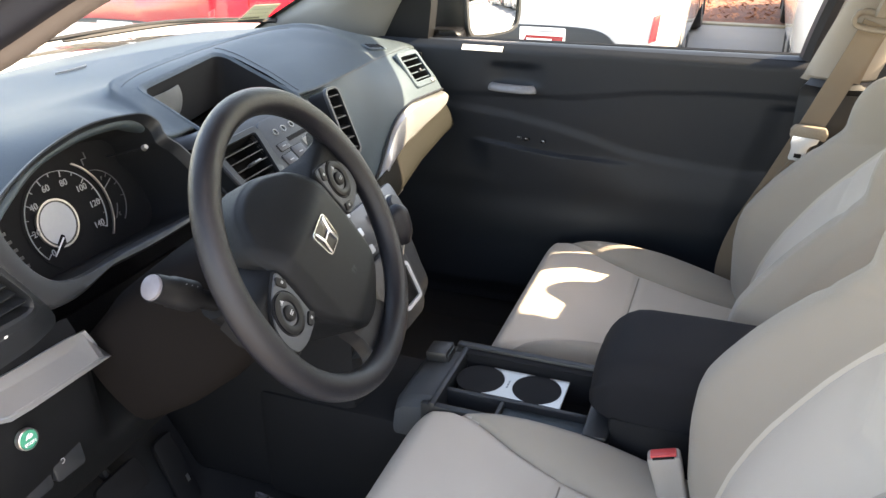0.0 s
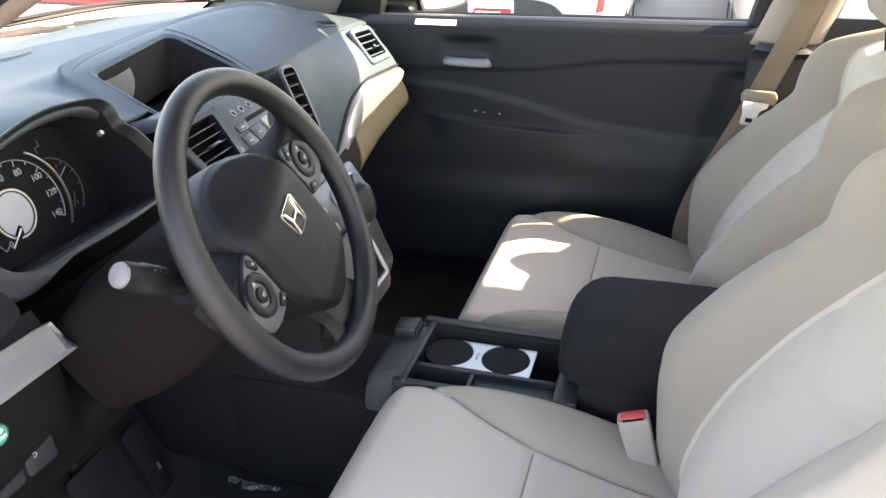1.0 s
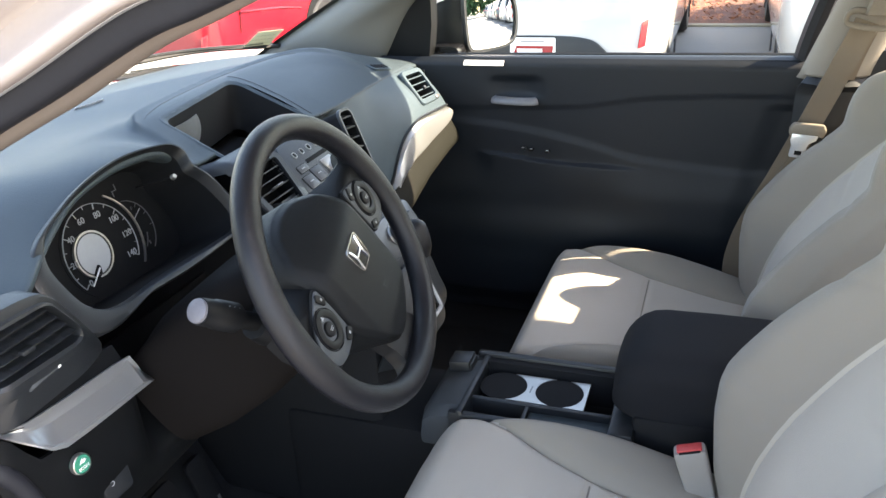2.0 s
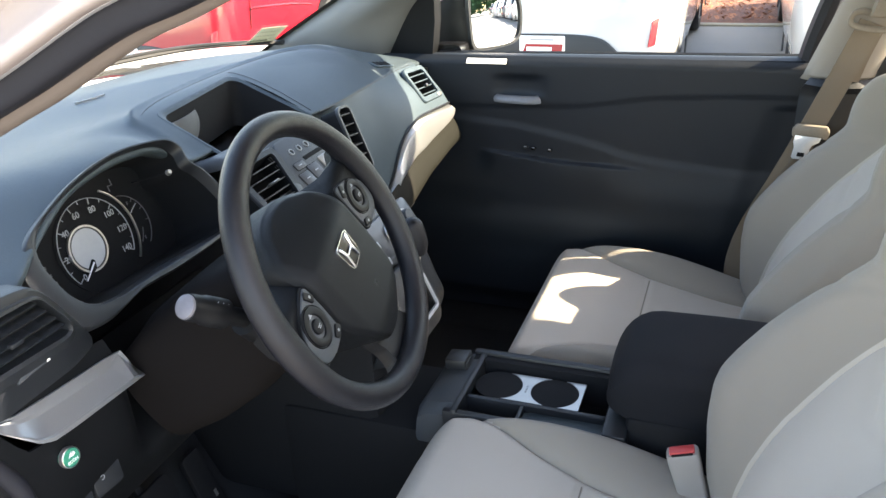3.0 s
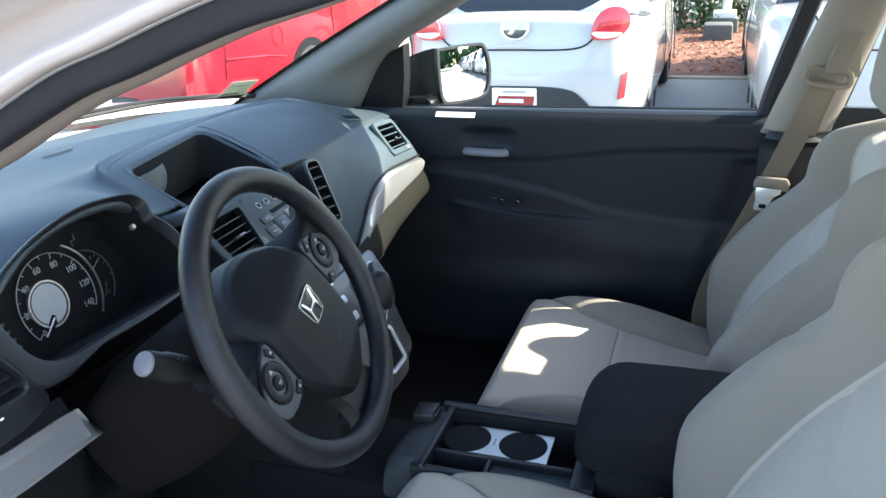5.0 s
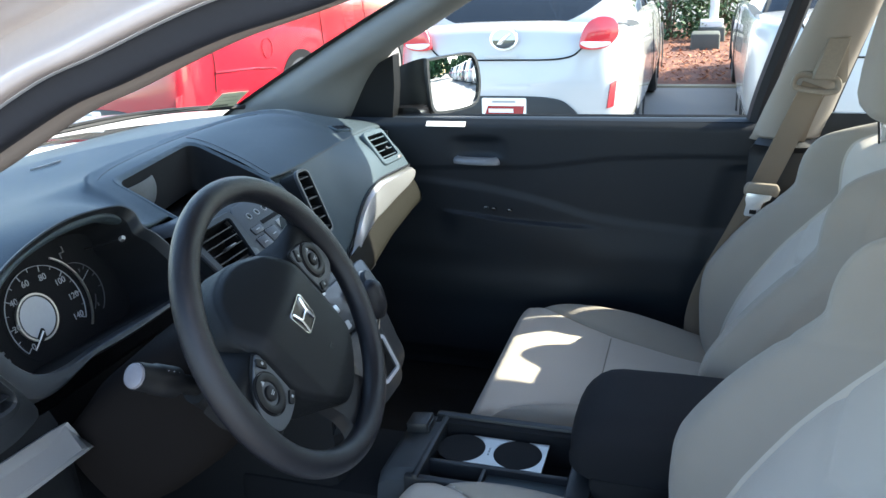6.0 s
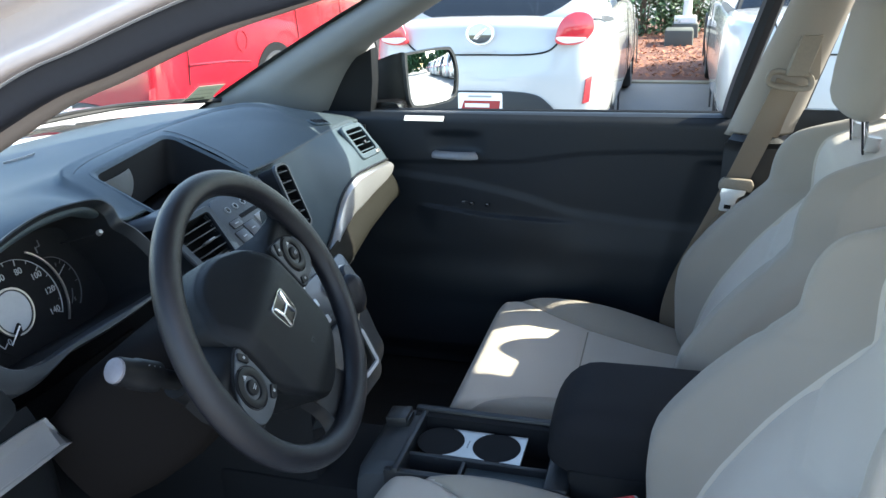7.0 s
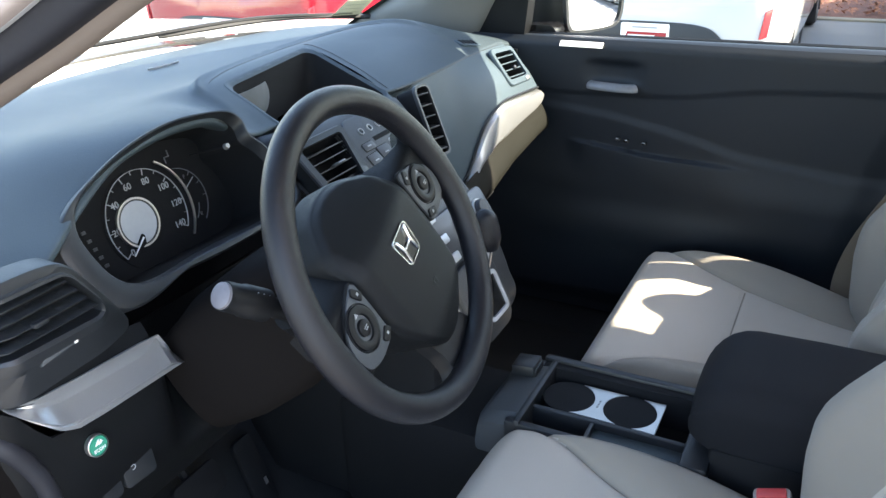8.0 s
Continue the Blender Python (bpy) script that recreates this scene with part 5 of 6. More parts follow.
# Pedals.
pedal = thing("brake_pedal", "black rubber pedal with worn bright edges in the dark footwell", "pedal", (-0.46, -0.33, 0.50))
part("pad", moved(prism(rounded(0.10, 0.055, 0.012), 0.012, None, 0.003), basis((-0.44, -0.33, 0.53), (0, 1, 0), (-0.5, 0, 0.85))), DARK, pedal)
part("arm", tube([(-0.455, -0.33, 0.53), (-0.52, -0.34, 0.68), (-0.55, -0.34, 0.80)], 0.009, 8), DARK, pedal)
gas = thing("accelerator_pedal", "long black accelerator pedal in the dark footwell", "pedal", (-0.47, -0.19, 0.42))
part("pad", moved(prism(rounded(0.05, 0.15, 0.012), 0.012, None, 0.003), basis((-0.45, -0.19, 0.45), (0, 1, 0), (-0.35, 0, 0.93))), DARK, gas)
part("bright_mark", moved(box((0.010, -0.024, 0.013), (0.007, 0.014, 0.001)), basis((-0.45, -0.19, 0.45), (0, 1, 0), (-0.35, 0, 0.93))), SILVER, gas)

def plastic_scrap(x, y, seed, size):
    """A crumpled bit of clear wrapping: a creased sheet with a bright film."""
    g = random.Random(seed)
    hills = [(g.uniform(-1, 1), g.uniform(-1, 1), g.uniform(0.3, 1.0)) for _ in range(5)]

    def skin(u, v):
        a, b = 2 * u - 1, 2 * v - 1
        h = sum(q * max(0.0, 0.6 - math.hypot(a - p, b - r)) for p, r, q in hills)
        return (x + size * a * (1 + 0.3 * b), y + 0.6 * size * b, 0.392 + 0.5 * size * h)

    ob = solid("plastic_scrap", sheet(skin, 8, 7, 0.0006), WRAP, "crumpled scrap of clear plastic wrapping on the carpet", "plastic scrap", group="scraps on the carpet", at=(x, y, 0.39), smooth=False)
    return ob


WRAP = mat("clear_wrapping", (0.10, 0.10, 0.11), 0.12, vary=0.5, patch=40, coat=0.8)
for k, (x, y, size) in enumerate(((-0.300, -0.140, 0.012), (-0.262, -0.146, 0.017), (-0.236, -0.143, 0.013), (-0.214, -0.140, 0.010))):
    plastic_scrap(x, y, 40 + k, size)

# ---- centre console ----
console = thing("centre_console", "black centre console with cup holders and storage trays", "console", (0.15, -0.02, 0.4))


def slab(x0, x1, y0, y1, z0, z1, bevel=0.004):
    return box(((x0 + x1) / 2, (y0 + y1) / 2, (z0 + z1) / 2), (x1 - x0, y1 - y0, z1 - z0), bevel)


part("base", joined(slab(-0.30, 0.62, -0.115, 0.095, 0.38, 0.62, 0.02), slab(-0.58, -0.10, -0.105, 0.085, 0.38, 0.78, 0.02), slab(0.33, 0.62, -0.105, 0.090, 0.60, 0.71, 0.01)), DARK, console, "black console base")
rim = part("tray_rim", joined(
    slab(0.044, 0.056, -0.130, 0.066, 0.62, 0.687, 0.004), slab(0.030, 0.33, 0.052, 0.068, 0.62, 0.690, 0.005),
    slab(0.030, 0.33, -0.130, -0.116, 0.62, 0.682, 0.004), slab(0.295, 0.335, -0.130, 0.068, 0.62, 0.690, 0.006)), HARD, console, "raised black tray rim")
part("divider", joined(slab(0.050, 0.298, -0.070, -0.060, 0.62, 0.676, 0.003), slab(0.150, 0.157, -0.118, -0.064, 0.62, 0.674, 0.002)), HARD, console)
part("tray_floor", slab(0.050, 0.152, -0.118, -0.068, 0.612, 0.628, 0.002), DARK, console, "dark coin tray")
part("tray_lid", slab(0.157, 0.296, -0.117, -0.069, 0.62, 0.664, 0.003), PAD, console, "ribbed black tray mat")
NS = basis((0, 0, 0.672), (1, 0, 0), (0, 1, 0))
hx, hr = (0.098, 0.198), 0.042


def holder_plate():
    """A silver plate between and behind two round holes."""
    bm = bmesh.new()
    y0, y1 = -0.058, 0.038
    left = [(hx[0] + hr * math.cos(t), -0.015 + hr * math.sin(t)) for t in np.linspace(radians(72), radians(-72), 16)]
    right = [(hx[1] + hr * math.cos(t), -0.015 + hr * math.sin(t)) for t in np.linspace(radians(252), radians(108), 16)]
    top = bm.faces.new([bm.verts.new((x, y, 0)) for x, y in left + right])
    l2 = [(hx[1] + hr * math.cos(t), -0.015 + hr * math.sin(t)) for t in np.linspace(radians(72), radians(-72), 16)]
    bm.faces.new([bm.verts.new((x, y, 0)) for x, y in l2 + [(0.246, -0.056), (0.246, 0.026)]])
    g = bmesh.ops.extrude_face_region(bm, geom=bm.faces[:])["geom"]
    bmesh.ops.translate(bm, vec=(0, 0, -0.006), verts=[v for v in g if isinstance(v, bmesh.types.BMVert)])
    bmesh.ops.recalc_face_normals(bm, faces=bm.faces)
    return moved(bm, NS)


plate = part("cup_plate", holder_plate(), SILVER, console, "satin silver plate between the cup holders", sharp=20)
part("plate_mark", joined(*[box((0.148, -0.008 - 0.008 * k, 0.6726), (0.003, 0.004, 0.001)) for k in range(3)]), GREYMARK, plate)
for cx in hx:
    part("cup_holder", lathe([(hr, 0.0), (hr - 0.002, -0.004), (hr - 0.006, -0.115), (0.0, -0.118)], 32, NS @ Matrix.Translation((cx, -0.015, -0.001))), DARK, console, "deep round black cup holder")
part("well_side", joined(slab(0.034, 0.298, 0.036, 0.053, 0.60, 0.684, 0.001), slab(0.262, 0.300, -0.060, 0.040, 0.58, 0.600, 0.001)), DARK, console)
nose = part("nose", loft([[(x, y, z) for y, z in ((-0.118 - g, 0.60), (-0.120 - g, zt - 0.016), (-0.105, zt), (0.055, zt), (0.068 + g, zt - 0.014), (0.068 + g, 0.60))] for x, zt, g in ((-0.026, 0.630, -0.004), (-0.020, 0.664, 0), (-0.006, 0.676, 0), (0.046, 0.684, 0))]), CONSOLE, console, "smooth black console nose")
usb = part("socket_cover", box((0.012, 0.016, 0.690), (0.040, 0.042, 0.020), 0.003, turn=(0, -6, 0)), HARD, console, "small black socket cover")
part("cover_lip", box((0.033, 0.016, 0.689), (0.003, 0.036, 0.014), 0.001), HARD, usb)
part("side_post", joined(slab(0.335, 0.350, -0.090, 0.07, 0.62, 0.712, 0.004)), HARD, console, "black upright behind the tray")

# Armrest: a padded black box with a rounded front.
def armrest_ring(x, zt, zb, w):
    c = -0.005
    sec = [(c - w, zb), (c - w - 0.004, (zt + zb) / 2), (c - w, zt - 0.030), (c - w + 0.022, zt - 0.004), (c, zt + 0.004), (c + w - 0.022, zt - 0.004), (c + w, zt - 0.030), (c + w + 0.004, (zt + zb) / 2), (c + w, zb)]
    return [(x, y, z) for y, z in spline(sec, 40)]


armrest = solid("armrest", loft([armrest_ring(0.294 + 0.070 * (1 - math.cos(k * 1.5708)), 0.742 + 0.076 * math.sin(k * 1.5708) ** 0.9, 0.716 - 0.018 * k, 0.056 + 0.039 * math.sin(k * 1.5708) ** 0.8) for k in (0.0, 0.06, 0.14, 0.24, 0.36, 0.5, 0.65, 0.82, 1.0)] + [armrest_ring(0.45, 0.820, 0.697, 0.095), armrest_ring(0.58, 0.820, 0.697, 0.094), armrest_ring(0.62, 0.808, 0.70, 0.088), armrest_ring(0.63, 0.78, 0.71, 0.07)]), ARM, "black cloth-covered centre armrest lid", "armrest", at=(0.45, 0, 0.68))
part("armrest_base", slab(0.345, 0.60, -0.088, 0.078, 0.55, 0.69, 0.01), HARD, armrest, "black armrest bin")

# ---- seats ----
def groove(d, w=0.004, depth=0.005):
    return depth * math.exp(-((d / w) ** 2))


def cushion_top(x, a):
    """Height of the cushion at x, with a from -1 to 1 across it."""
    b = abs(a)
    ridge = soft(x, [0.02, 0.05, 0.08, 0.14, 0.23, 0.32, 0.41, 0.50, 0.56], [0.640, 0.675, 0.692, 0.701, 0.702, 0.692, 0.668, 0.640, 0.62])
    mid = soft(x, [0.02, 0.05, 0.09, 0.16, 0.25, 0.35, 0.45, 0.56], [0.635, 0.672, 0.684, 0.682, 0.668, 0.650, 0.632, 0.62])
    seam = seam_at(x)
    k = 0.35 * ease((b - seam + 0.06) / 0.20) + 0.65 * math.sin(1.5708 * min(1.0, max(0.0, (b - seam) / (0.9 * max(0.15, 1 - seam)))))
    z = mid + (ridge - mid) * k
    z -= 0.030 * ease((b - 0.86) / 0.14) ** 2
    z -= groove(b - seam, 0.014, 0.006)
    if b < seam:
        z -= groove(x - 0.285, 0.006, 0.005)
    return z


def seam_at(x):
    """Where the side bolster's seam runs: it swings out to the corner at the front."""
    return soft(x, [0.02, 0.08, 0.14, 0.20, 0.29, 0.42, 0.56], [1.02, 0.98, 0.86, 0.72, 0.60, 0.54, 0.52])


def cushion_mesh(front):
    """The cushion's outer skin; front: how far its lower nose reaches ahead."""
    rings = []
    for x in np.concatenate([np.linspace(0.010, 0.09, 26), np.linspace(0.095, 0.58, 78)]):
        f = ease((x - 0.005) / 0.075) ** 0.5
        half = 0.262 - 0.03 * (1 - f) ** 1.2
        low = 0.50 + 0.05 * (1 - f)
        drop = 0.11 * (1 - f)
        ring = []
        sm = min(seam_at(x), 0.985)
        for a in np.concatenate([np.linspace(-1, -sm, 19), np.linspace(-sm, sm, 55)[1:-1], np.linspace(sm, 1, 19)]):
            ring.append((x, a * half, cushion_top(max(x, 0.03), a) - drop))
        for t in np.linspace(0.06, 1, 12):
            ring.append((x, half + 0.010 * math.sin(math.pi * t), (cushion_top(max(x, 0.03), 1.0) - drop) * (1 - t) + low * t))
        for t in np.linspace(0.94, 0, 12):
            ring.append((x, -half - 0.010 * math.sin(math.pi * t), (cushion_top(max(x, 0.03), -1.0) - drop) * (1 - t) + low * t))
        rings.append([(px - front * (1 - ease(px / 0.16)), py, pz) for px, py, pz in ring])
    return loft(rings)




def back_ridge(z):
    """The side bolsters' front line: full at the ribs, a break at the shoulder, then a steep upper part."""
    return soft(z, [0.54, 0.60, 0.69, 0.77, 0.82, 0.85, 0.88, 0.93, 0.96, 1.00, 1.03, 1.052, 1.087, 1.113, 1.136, 1.16, 1.18, 1.20], [0.50, 0.478, 0.456, 0.450, 0.453, 0.461, 0.478, 0.512, 0.536, 0.572, 0.602, 0.621, 0.624, 0.629, 0.639, 0.656, 0.680, 0.72], 0.008)


def back_mid(z):
    """The padded middle, well behind the side bolsters."""
    return back_ridge(z) + soft(z, [0.55, 0.70, 0.78, 0.85, 1.00, 1.10, 1.18], [0.045, 0.028, 0.055, 0.078, 0.072, 0.062, 0.045], 0.03)


def back_half(z):
    return soft(z, [0.54, 0.62, 0.75, 0.90, 1.00, 1.05, 1.09, 1.13, 1.17, 1.20], [0.235, 0.258, 0.268, 0.258, 0.240, 0.226, 0.222, 0.212, 0.190, 0.15])


def back_seam(z):
    return soft(z, [0.54, 0.65, 0.80, 0.98, 1.06, 1.12, 1.18], [0.46, 0.47, 0.49, 0.53, 0.56, 0.62, 0.74])


def backrest_mesh():
    rings = []
    for z in np.concatenate([np.linspace(0.55, 1.10, 100), np.linspace(1.105, 1.200, 26)]):
        h, s = back_half(z), back_seam(z)
        xm, xr = back_mid(z), back_ridge(z)
        crown = 0.045 * ease((z - 1.14) / 0.06) ** 2
        deep = xr + 0.175 - 0.03 * ease((z - 0.95) / 0.25)
        ring = []
        for a in np.concatenate([np.linspace(-1, -s, 22), np.linspace(-s, s, 59)[1:-1], np.linspace(s, 1, 22)]):
            b = abs(a)
            k = math.sin(1.5708 * min(1.0, max(0.0, (b - s) / (0.58 * (1 - s))))) ** 1.2
            x = xm + (xr - xm) * k + 0.050 * ease((b - 0.88) / 0.12) ** 2 + groove(b - s, 0.022, 0.004) + crown
            if b < s:
                x += groove(z - 0.985 + 0.03 * (1 - b / s), 0.007, 0.006) + 0.008 * (math.cos(b / s * 1.57) - 1) * -1
            else:
                x += groove(z - 1.045 + 0.10 * (b - s), 0.007, 0.004)
            ring.append((x, a * h, z))
        xe = ring[-1][0]
        for t in np.linspace(0.08, 1, 10):
            ring.append((xe + (deep - xe) * t, h * (1 - 0.14 * t * t), z))
        for t in np.linspace(1, 0.08, 10):
            ring.append((xe + (deep - xe) * t, -h * (1 - 0.14 * t * t), z))
        rings.append(ring)
    return loft(rings)


def two_tone(ob, test):
    """Gives the faces that pass the test the darker cloth."""
    ob.data.materials.append(FABRIC2)
    for f in ob.data.polygons:
        if test(f.center):
            f.material_index = 1


def car_seat(y, label, dx=0.0, back=0.0, low=0.0, low_back=0.0, front=0.0):
    """low and low_back: how far the cushion and the backrest sit below the driver's."""
    seat = thing("car_seat", label, "car seat", (0.32, 0, 0.40), "front seats")
    down = Matrix.Translation((0, 0, -low))
    c = part("cushion", moved(cushion_mesh(front), down), FABRIC, seat, "grey cloth cushion", sharp=60)
    two_tone(c, lambda p: abs(p.y) / 0.262 > seam_at(p.x + 0.32))
    w = seam_at(0.285) * 0.94
    part("seam", moved(tube([(0.285, a * 0.262, cushion_top(0.285, abs(a)) + 0.0010) for a in np.linspace(-w, w, 30)], 0.0013, 6), down), SEAM, c)
    part("side_valance", joined(slab(0.06, 0.58, 0.235, 0.262, 0.44, 0.54, 0.012), slab(0.06, 0.58, -0.262, -0.235, 0.44, 0.54, 0.012)), HARD, seat, "black lower seat trim")
    part("seat_base", joined(slab(0.10, 0.55, -0.22, 0.22, 0.40, 0.52, 0.02)), DARK, seat)
    part("slide_rail", joined(slab(0.05, 0.65, -0.20, -0.16, 0.36, 0.41, 0.005)), STEEL, seat)
    part("slide_rail", joined(slab(0.05, 0.65, 0.16, 0.20, 0.36, 0.41, 0.005)), STEEL, seat)
    lean = Matrix.Translation((back, 0, -low_back))
    b = part("backrest", moved(backrest_mesh(), lean), FABRIC, seat, "grey cloth backrest with side bolsters", sharp=60)
    two_tone(b, lambda p: abs(p.y) / back_half(p.z + 0.40 + low_back) > back_seam(p.z + 0.40 + low_back))
    rings = []
    for z, f, w, d in ((1.222, 0.0, 0.090, 0.03), (1.228, 0.0, 0.115, 0.05), (1.245, 0.002, 0.128, 0.066), (1.29, 0.006, 0.134, 0.078), (1.34, 0.008, 0.134, 0.080), (1.385, 0.006, 0.128, 0.074), (1.408, 0.0, 0.112, 0.055), (1.416, 0.0, 0.085, 0.03)):
        c0 = 0.785 + 0.12 * (z - 1.25) + f
        sec = [(c0 - d * 0.55, 0.0), (c0 - d * 0.50, w * 0.6), (c0 - d * 0.25, w * 0.95), (c0 + d * 0.2, w), (c0 + d * 0.5, w * 0.7), (c0 + d * 0.55, 0), (c0 + d * 0.5, -w * 0.7), (c0 + d * 0.2, -w), (c0 - d * 0.25, -w * 0.95), (c0 - d * 0.5, -w * 0.6)]
        rings.append([(p[0], p[1], z) for p in spline(sec, 40, True)])
    hr_ = part("headrest", moved(loft(rings), Matrix.Translation((back - 0.060, 0, -0.030))), FABRIC2, seat, "grey cloth headrest", sharp=60)
    for sgn in (-1, 1):
        part("headrest_post", tube([(0.765, sgn * 0.055, 1.10), (0.745, sgn * 0.055, 1.25)], 0.006, 10), CHROME, hr_)
        part("post_guide", tube([(0.768, sgn * 0.055, 1.180 - low_back), (0.771, sgn * 0.055, 1.204 - low_back)], 0.013, 12), BUCKLE, hr_)
    part("recliner_cover", loft([[(x, sg * (0.255 + d), z) for x, z in circle(0.05, 20, 0.55, 0.55)] for sg, d in ((1, 0.0), (1, 0.03))]), HARD, seat)
    seat.location = (0.32 + dx, y, 0.40)
    return seat


passenger_seat = car_seat(0.372, "light grey cloth passenger seat with sunlit patch on its cushion", 0.012, 0.021, 0.020, 0.045)
driver_seat = car_seat(-0.372, "light grey cloth driver's seat beside the open doorway", front=0.035)

buckle = thing("belt_buckle", "grey plastic seat belt buckle with a red release button", "belt buckle", (0.44, -0.150, 0.60))
ux = Vector((0.90, 0.10, 0.25)).normalized()
uz = Vector((-0.36, -0.05, 1.0)).normalized()
uz = (uz - ux * uz.dot(ux)).normalized()
uy = uz.cross(ux)
BK = Matrix(((ux.x, uy.x, uz.x, 0.438), (ux.y, uy.y, uz.y, -0.178), (ux.z, uy.z, uz.z, 0.662), (0, 0, 0, 1)))
part("buckle_body", moved(joined(loft([[(x * s, y * s2, z) for x, y in rounded(0.046, 0.026, 0.006)] for s, s2, z in ((0.80, 0.9, -0.07), (0.88, 0.95, -0.02), (1.0, 1.0, 0.05), (1.0, 1.0, 0.062), (0.94, 0.9, 0.066))])), BK), BUCKLE, buckle, "grey buckle housing")
part("release_button", moved(prism(rounded(0.036, 0.017, 0.003), 0.006, None, 0.0015), BK @ Matrix.Translation((0, 0.0, 0.0635))), REDBTN, buckle, "red release button")
part("latch_slot", moved(box((0, -0.0105, 0.0665), (0.030, 0.003, 0.002)), BK), DARK, buckle)
part("stem", moved(box((0, 0, -0.12), (0.028, 0.010, 0.12), 0.003), BK), DARK, buckle, "dark webbing stem")

# ---- passenger's belt ----
belt = thing("seat_belt", "tan seat belt hanging from the centre pillar", "seat belt", (0.60, 0.64, 0.60))


def ribbon(points, w, side, thick=0.0014):
    """A flat band along points; side: the way of its width."""
    s = Vector(side).normalized()
    out = []
    pp = [Vector(p) for p in spline(points, 40)]
    for i, p in enumerate(pp):
        d = (pp[min(i + 1, 39)] - pp[max(i - 1, 0)]).normalized()
        e = (s - d * s.dot(d)).normalized()
        n = d.cross(e)
        out.append([tuple(p + e * w / 2 + n * thick), tuple(p - e * w / 2 + n * thick), tuple(p - e * w / 2 - n * thick), tuple(p + e * w / 2 - n * thick)])
    return loft(out)


part("webbing", ribbon([(0.676, 0.628, 1.200), (0.640, 0.634, 1.10), (0.598, 0.640, 0.985), (0.550, 0.648, 0.86), (0.500, 0.655, 0.74), (0.480, 0.657, 0.66), (0.478, 0.655, 0.60)], 0.048, (1, 0.1, -0.25)), WEB, belt, "tan woven webbing")
part("webbing_back", ribbon([(0.684, 0.640, 1.205), (0.655, 0.655, 1.10), (0.630, 0.668, 0.96), (0.62, 0.670, 0.75)], 0.046, (1, 0.1, -0.2)), WEB, belt)
part("loose_fold", ribbon([(0.628, 0.632, 0.985), (0.600, 0.630, 0.950), (0.555, 0.632, 0.88), (0.515, 0.640, 0.79)], 0.012, (0.6, 0.2, -0.8)), WEB, belt)
guide = part("belt_guide", moved(joined(tube(spline([(-0.040, 0.006, 0), (-0.038, -0.012, 0), (0, -0.016, 0), (0.038, -0.012, 0), (0.040, 0.006, 0), (0.026, 0.014, 0), (0, 0.012, 0), (-0.026, 0.014, 0)], 40, True), 0.0046, 10, True, 1.5)), basis((0.678, 0.618, 1.205), (1, 0.05, -0.12), (0.1, 0.1, 1))), BELTP, belt, "tan plastic belt guide")
part("guide_cover", loft([[(0.690 + 0.022 * a + 0.02 * (z - 1.22) / 0.08, 0.615 + d - 0.12 * (z - 1.2), z) for a, d in ((-1, 0.006), (-0.85, -0.010), (0.85, -0.010), (1, 0.006))] for z in (1.215, 1.225, 1.28, 1.295)]), BELTP, belt, "tan adjuster cover")
LP = basis((0.594, 0.628, 0.975), (1, 0.05, -0.1), (0.42, 0.0, 1))
part("latch_shroud", moved(prism([(-0.036, 0.004), (-0.030, 0.016), (0.030, 0.018), (0.038, 0.006), (0.034, -0.012), (0.020, -0.008), (-0.022, -0.010), (-0.034, -0.012)], 0.014, None, 0.004), LP @ Matrix.Translation((0, 0, -0.002))), BELTP, belt, "tan latch shroud")
lt = part("latch_plate", moved(prism([(-0.027, 0.004), (0.024, 0.004), (0.022, -0.006), (0.010, -0.014), (0.007, -0.022), (0.009, -0.044), (0.006, -0.047), (-0.022, -0.047), (-0.025, -0.044), (-0.024, -0.022), (-0.028, -0.010)], 0.003, None, 0.0008), LP @ Matrix.Translation((-0.002, -0.010, 0.0135))), STEEL, belt, "bright steel latch plate")
part("latch_hole", moved(box((-0.010, -0.046, 0.0170), (0.014, 0.009, 0.001)), LP), DARK, lt)
part("lower_anchor", loft([[(x, y, z) for x, y in ((0.455, 0.640), (0.52, 0.640), (0.52, 0.672), (0.455, 0.672))] for z in (0.50, 0.60)]), DARK, belt)

# ---- outside mirror on the passenger's door ----
mirror = thing("side_mirror", "black door mirror reflecting a row of parked cars", "door mirror", (-0.24, 0.93, 1.08))
mn = Vector((0.852, -0.520, 0.061)).normalized()
MX = Vector((0, 0, 1)).cross(mn).normalized()
MM = basis((-0.188, 0.955, 1.150), tuple(MX), tuple(mn.cross(MX)))
glass_out = [(-0.090, 0.064), (-0.075, 0.071), (0.045, 0.072), (0.075, 0.062), (0.090, 0.020), (0.088, -0.030), (0.072, -0.062), (0.030, -0.072), (-0.060, -0.070), (-0.084, -0.058), (-0.090, -0.020)]
go = spline(glass_out, 72, True)
part("mirror_glass", moved(loft([[(p[0] * s, p[1] * s, 0.006 - ((p[0] * s) ** 2 + (p[1] * s) ** 2) / 2.2) for p in go] for s in (0.97, 0.8, 0.6, 0.4, 0.2, 0.02)], True, True), MM), MIRROR, mirror, "convex mirror glass")
part("mirror_frame", frame_prism([tuple(p * 1.06) for p in go], [tuple(p * 0.96) for p in go], 0.012, MM @ Matrix.Translation((0, 0, -0.004)), 0.004), HARD, mirror, "black mirror rim")
rings = []
for k, (s, z) in enumerate(((1.06, -0.004), (1.07, -0.02), (1.0, -0.05), (0.86, -0.085), (0.64, -0.115), (0.34, -0.135))):
    rings.append([tuple(MM @ Vector((p[0] * s - 0.065 * min(1.0, k / 3), p[1] * s - 0.005 * k, z))) for p in go])
part("mirror_housing", loft(rings), SHELLP, mirror, "black mirror shell")
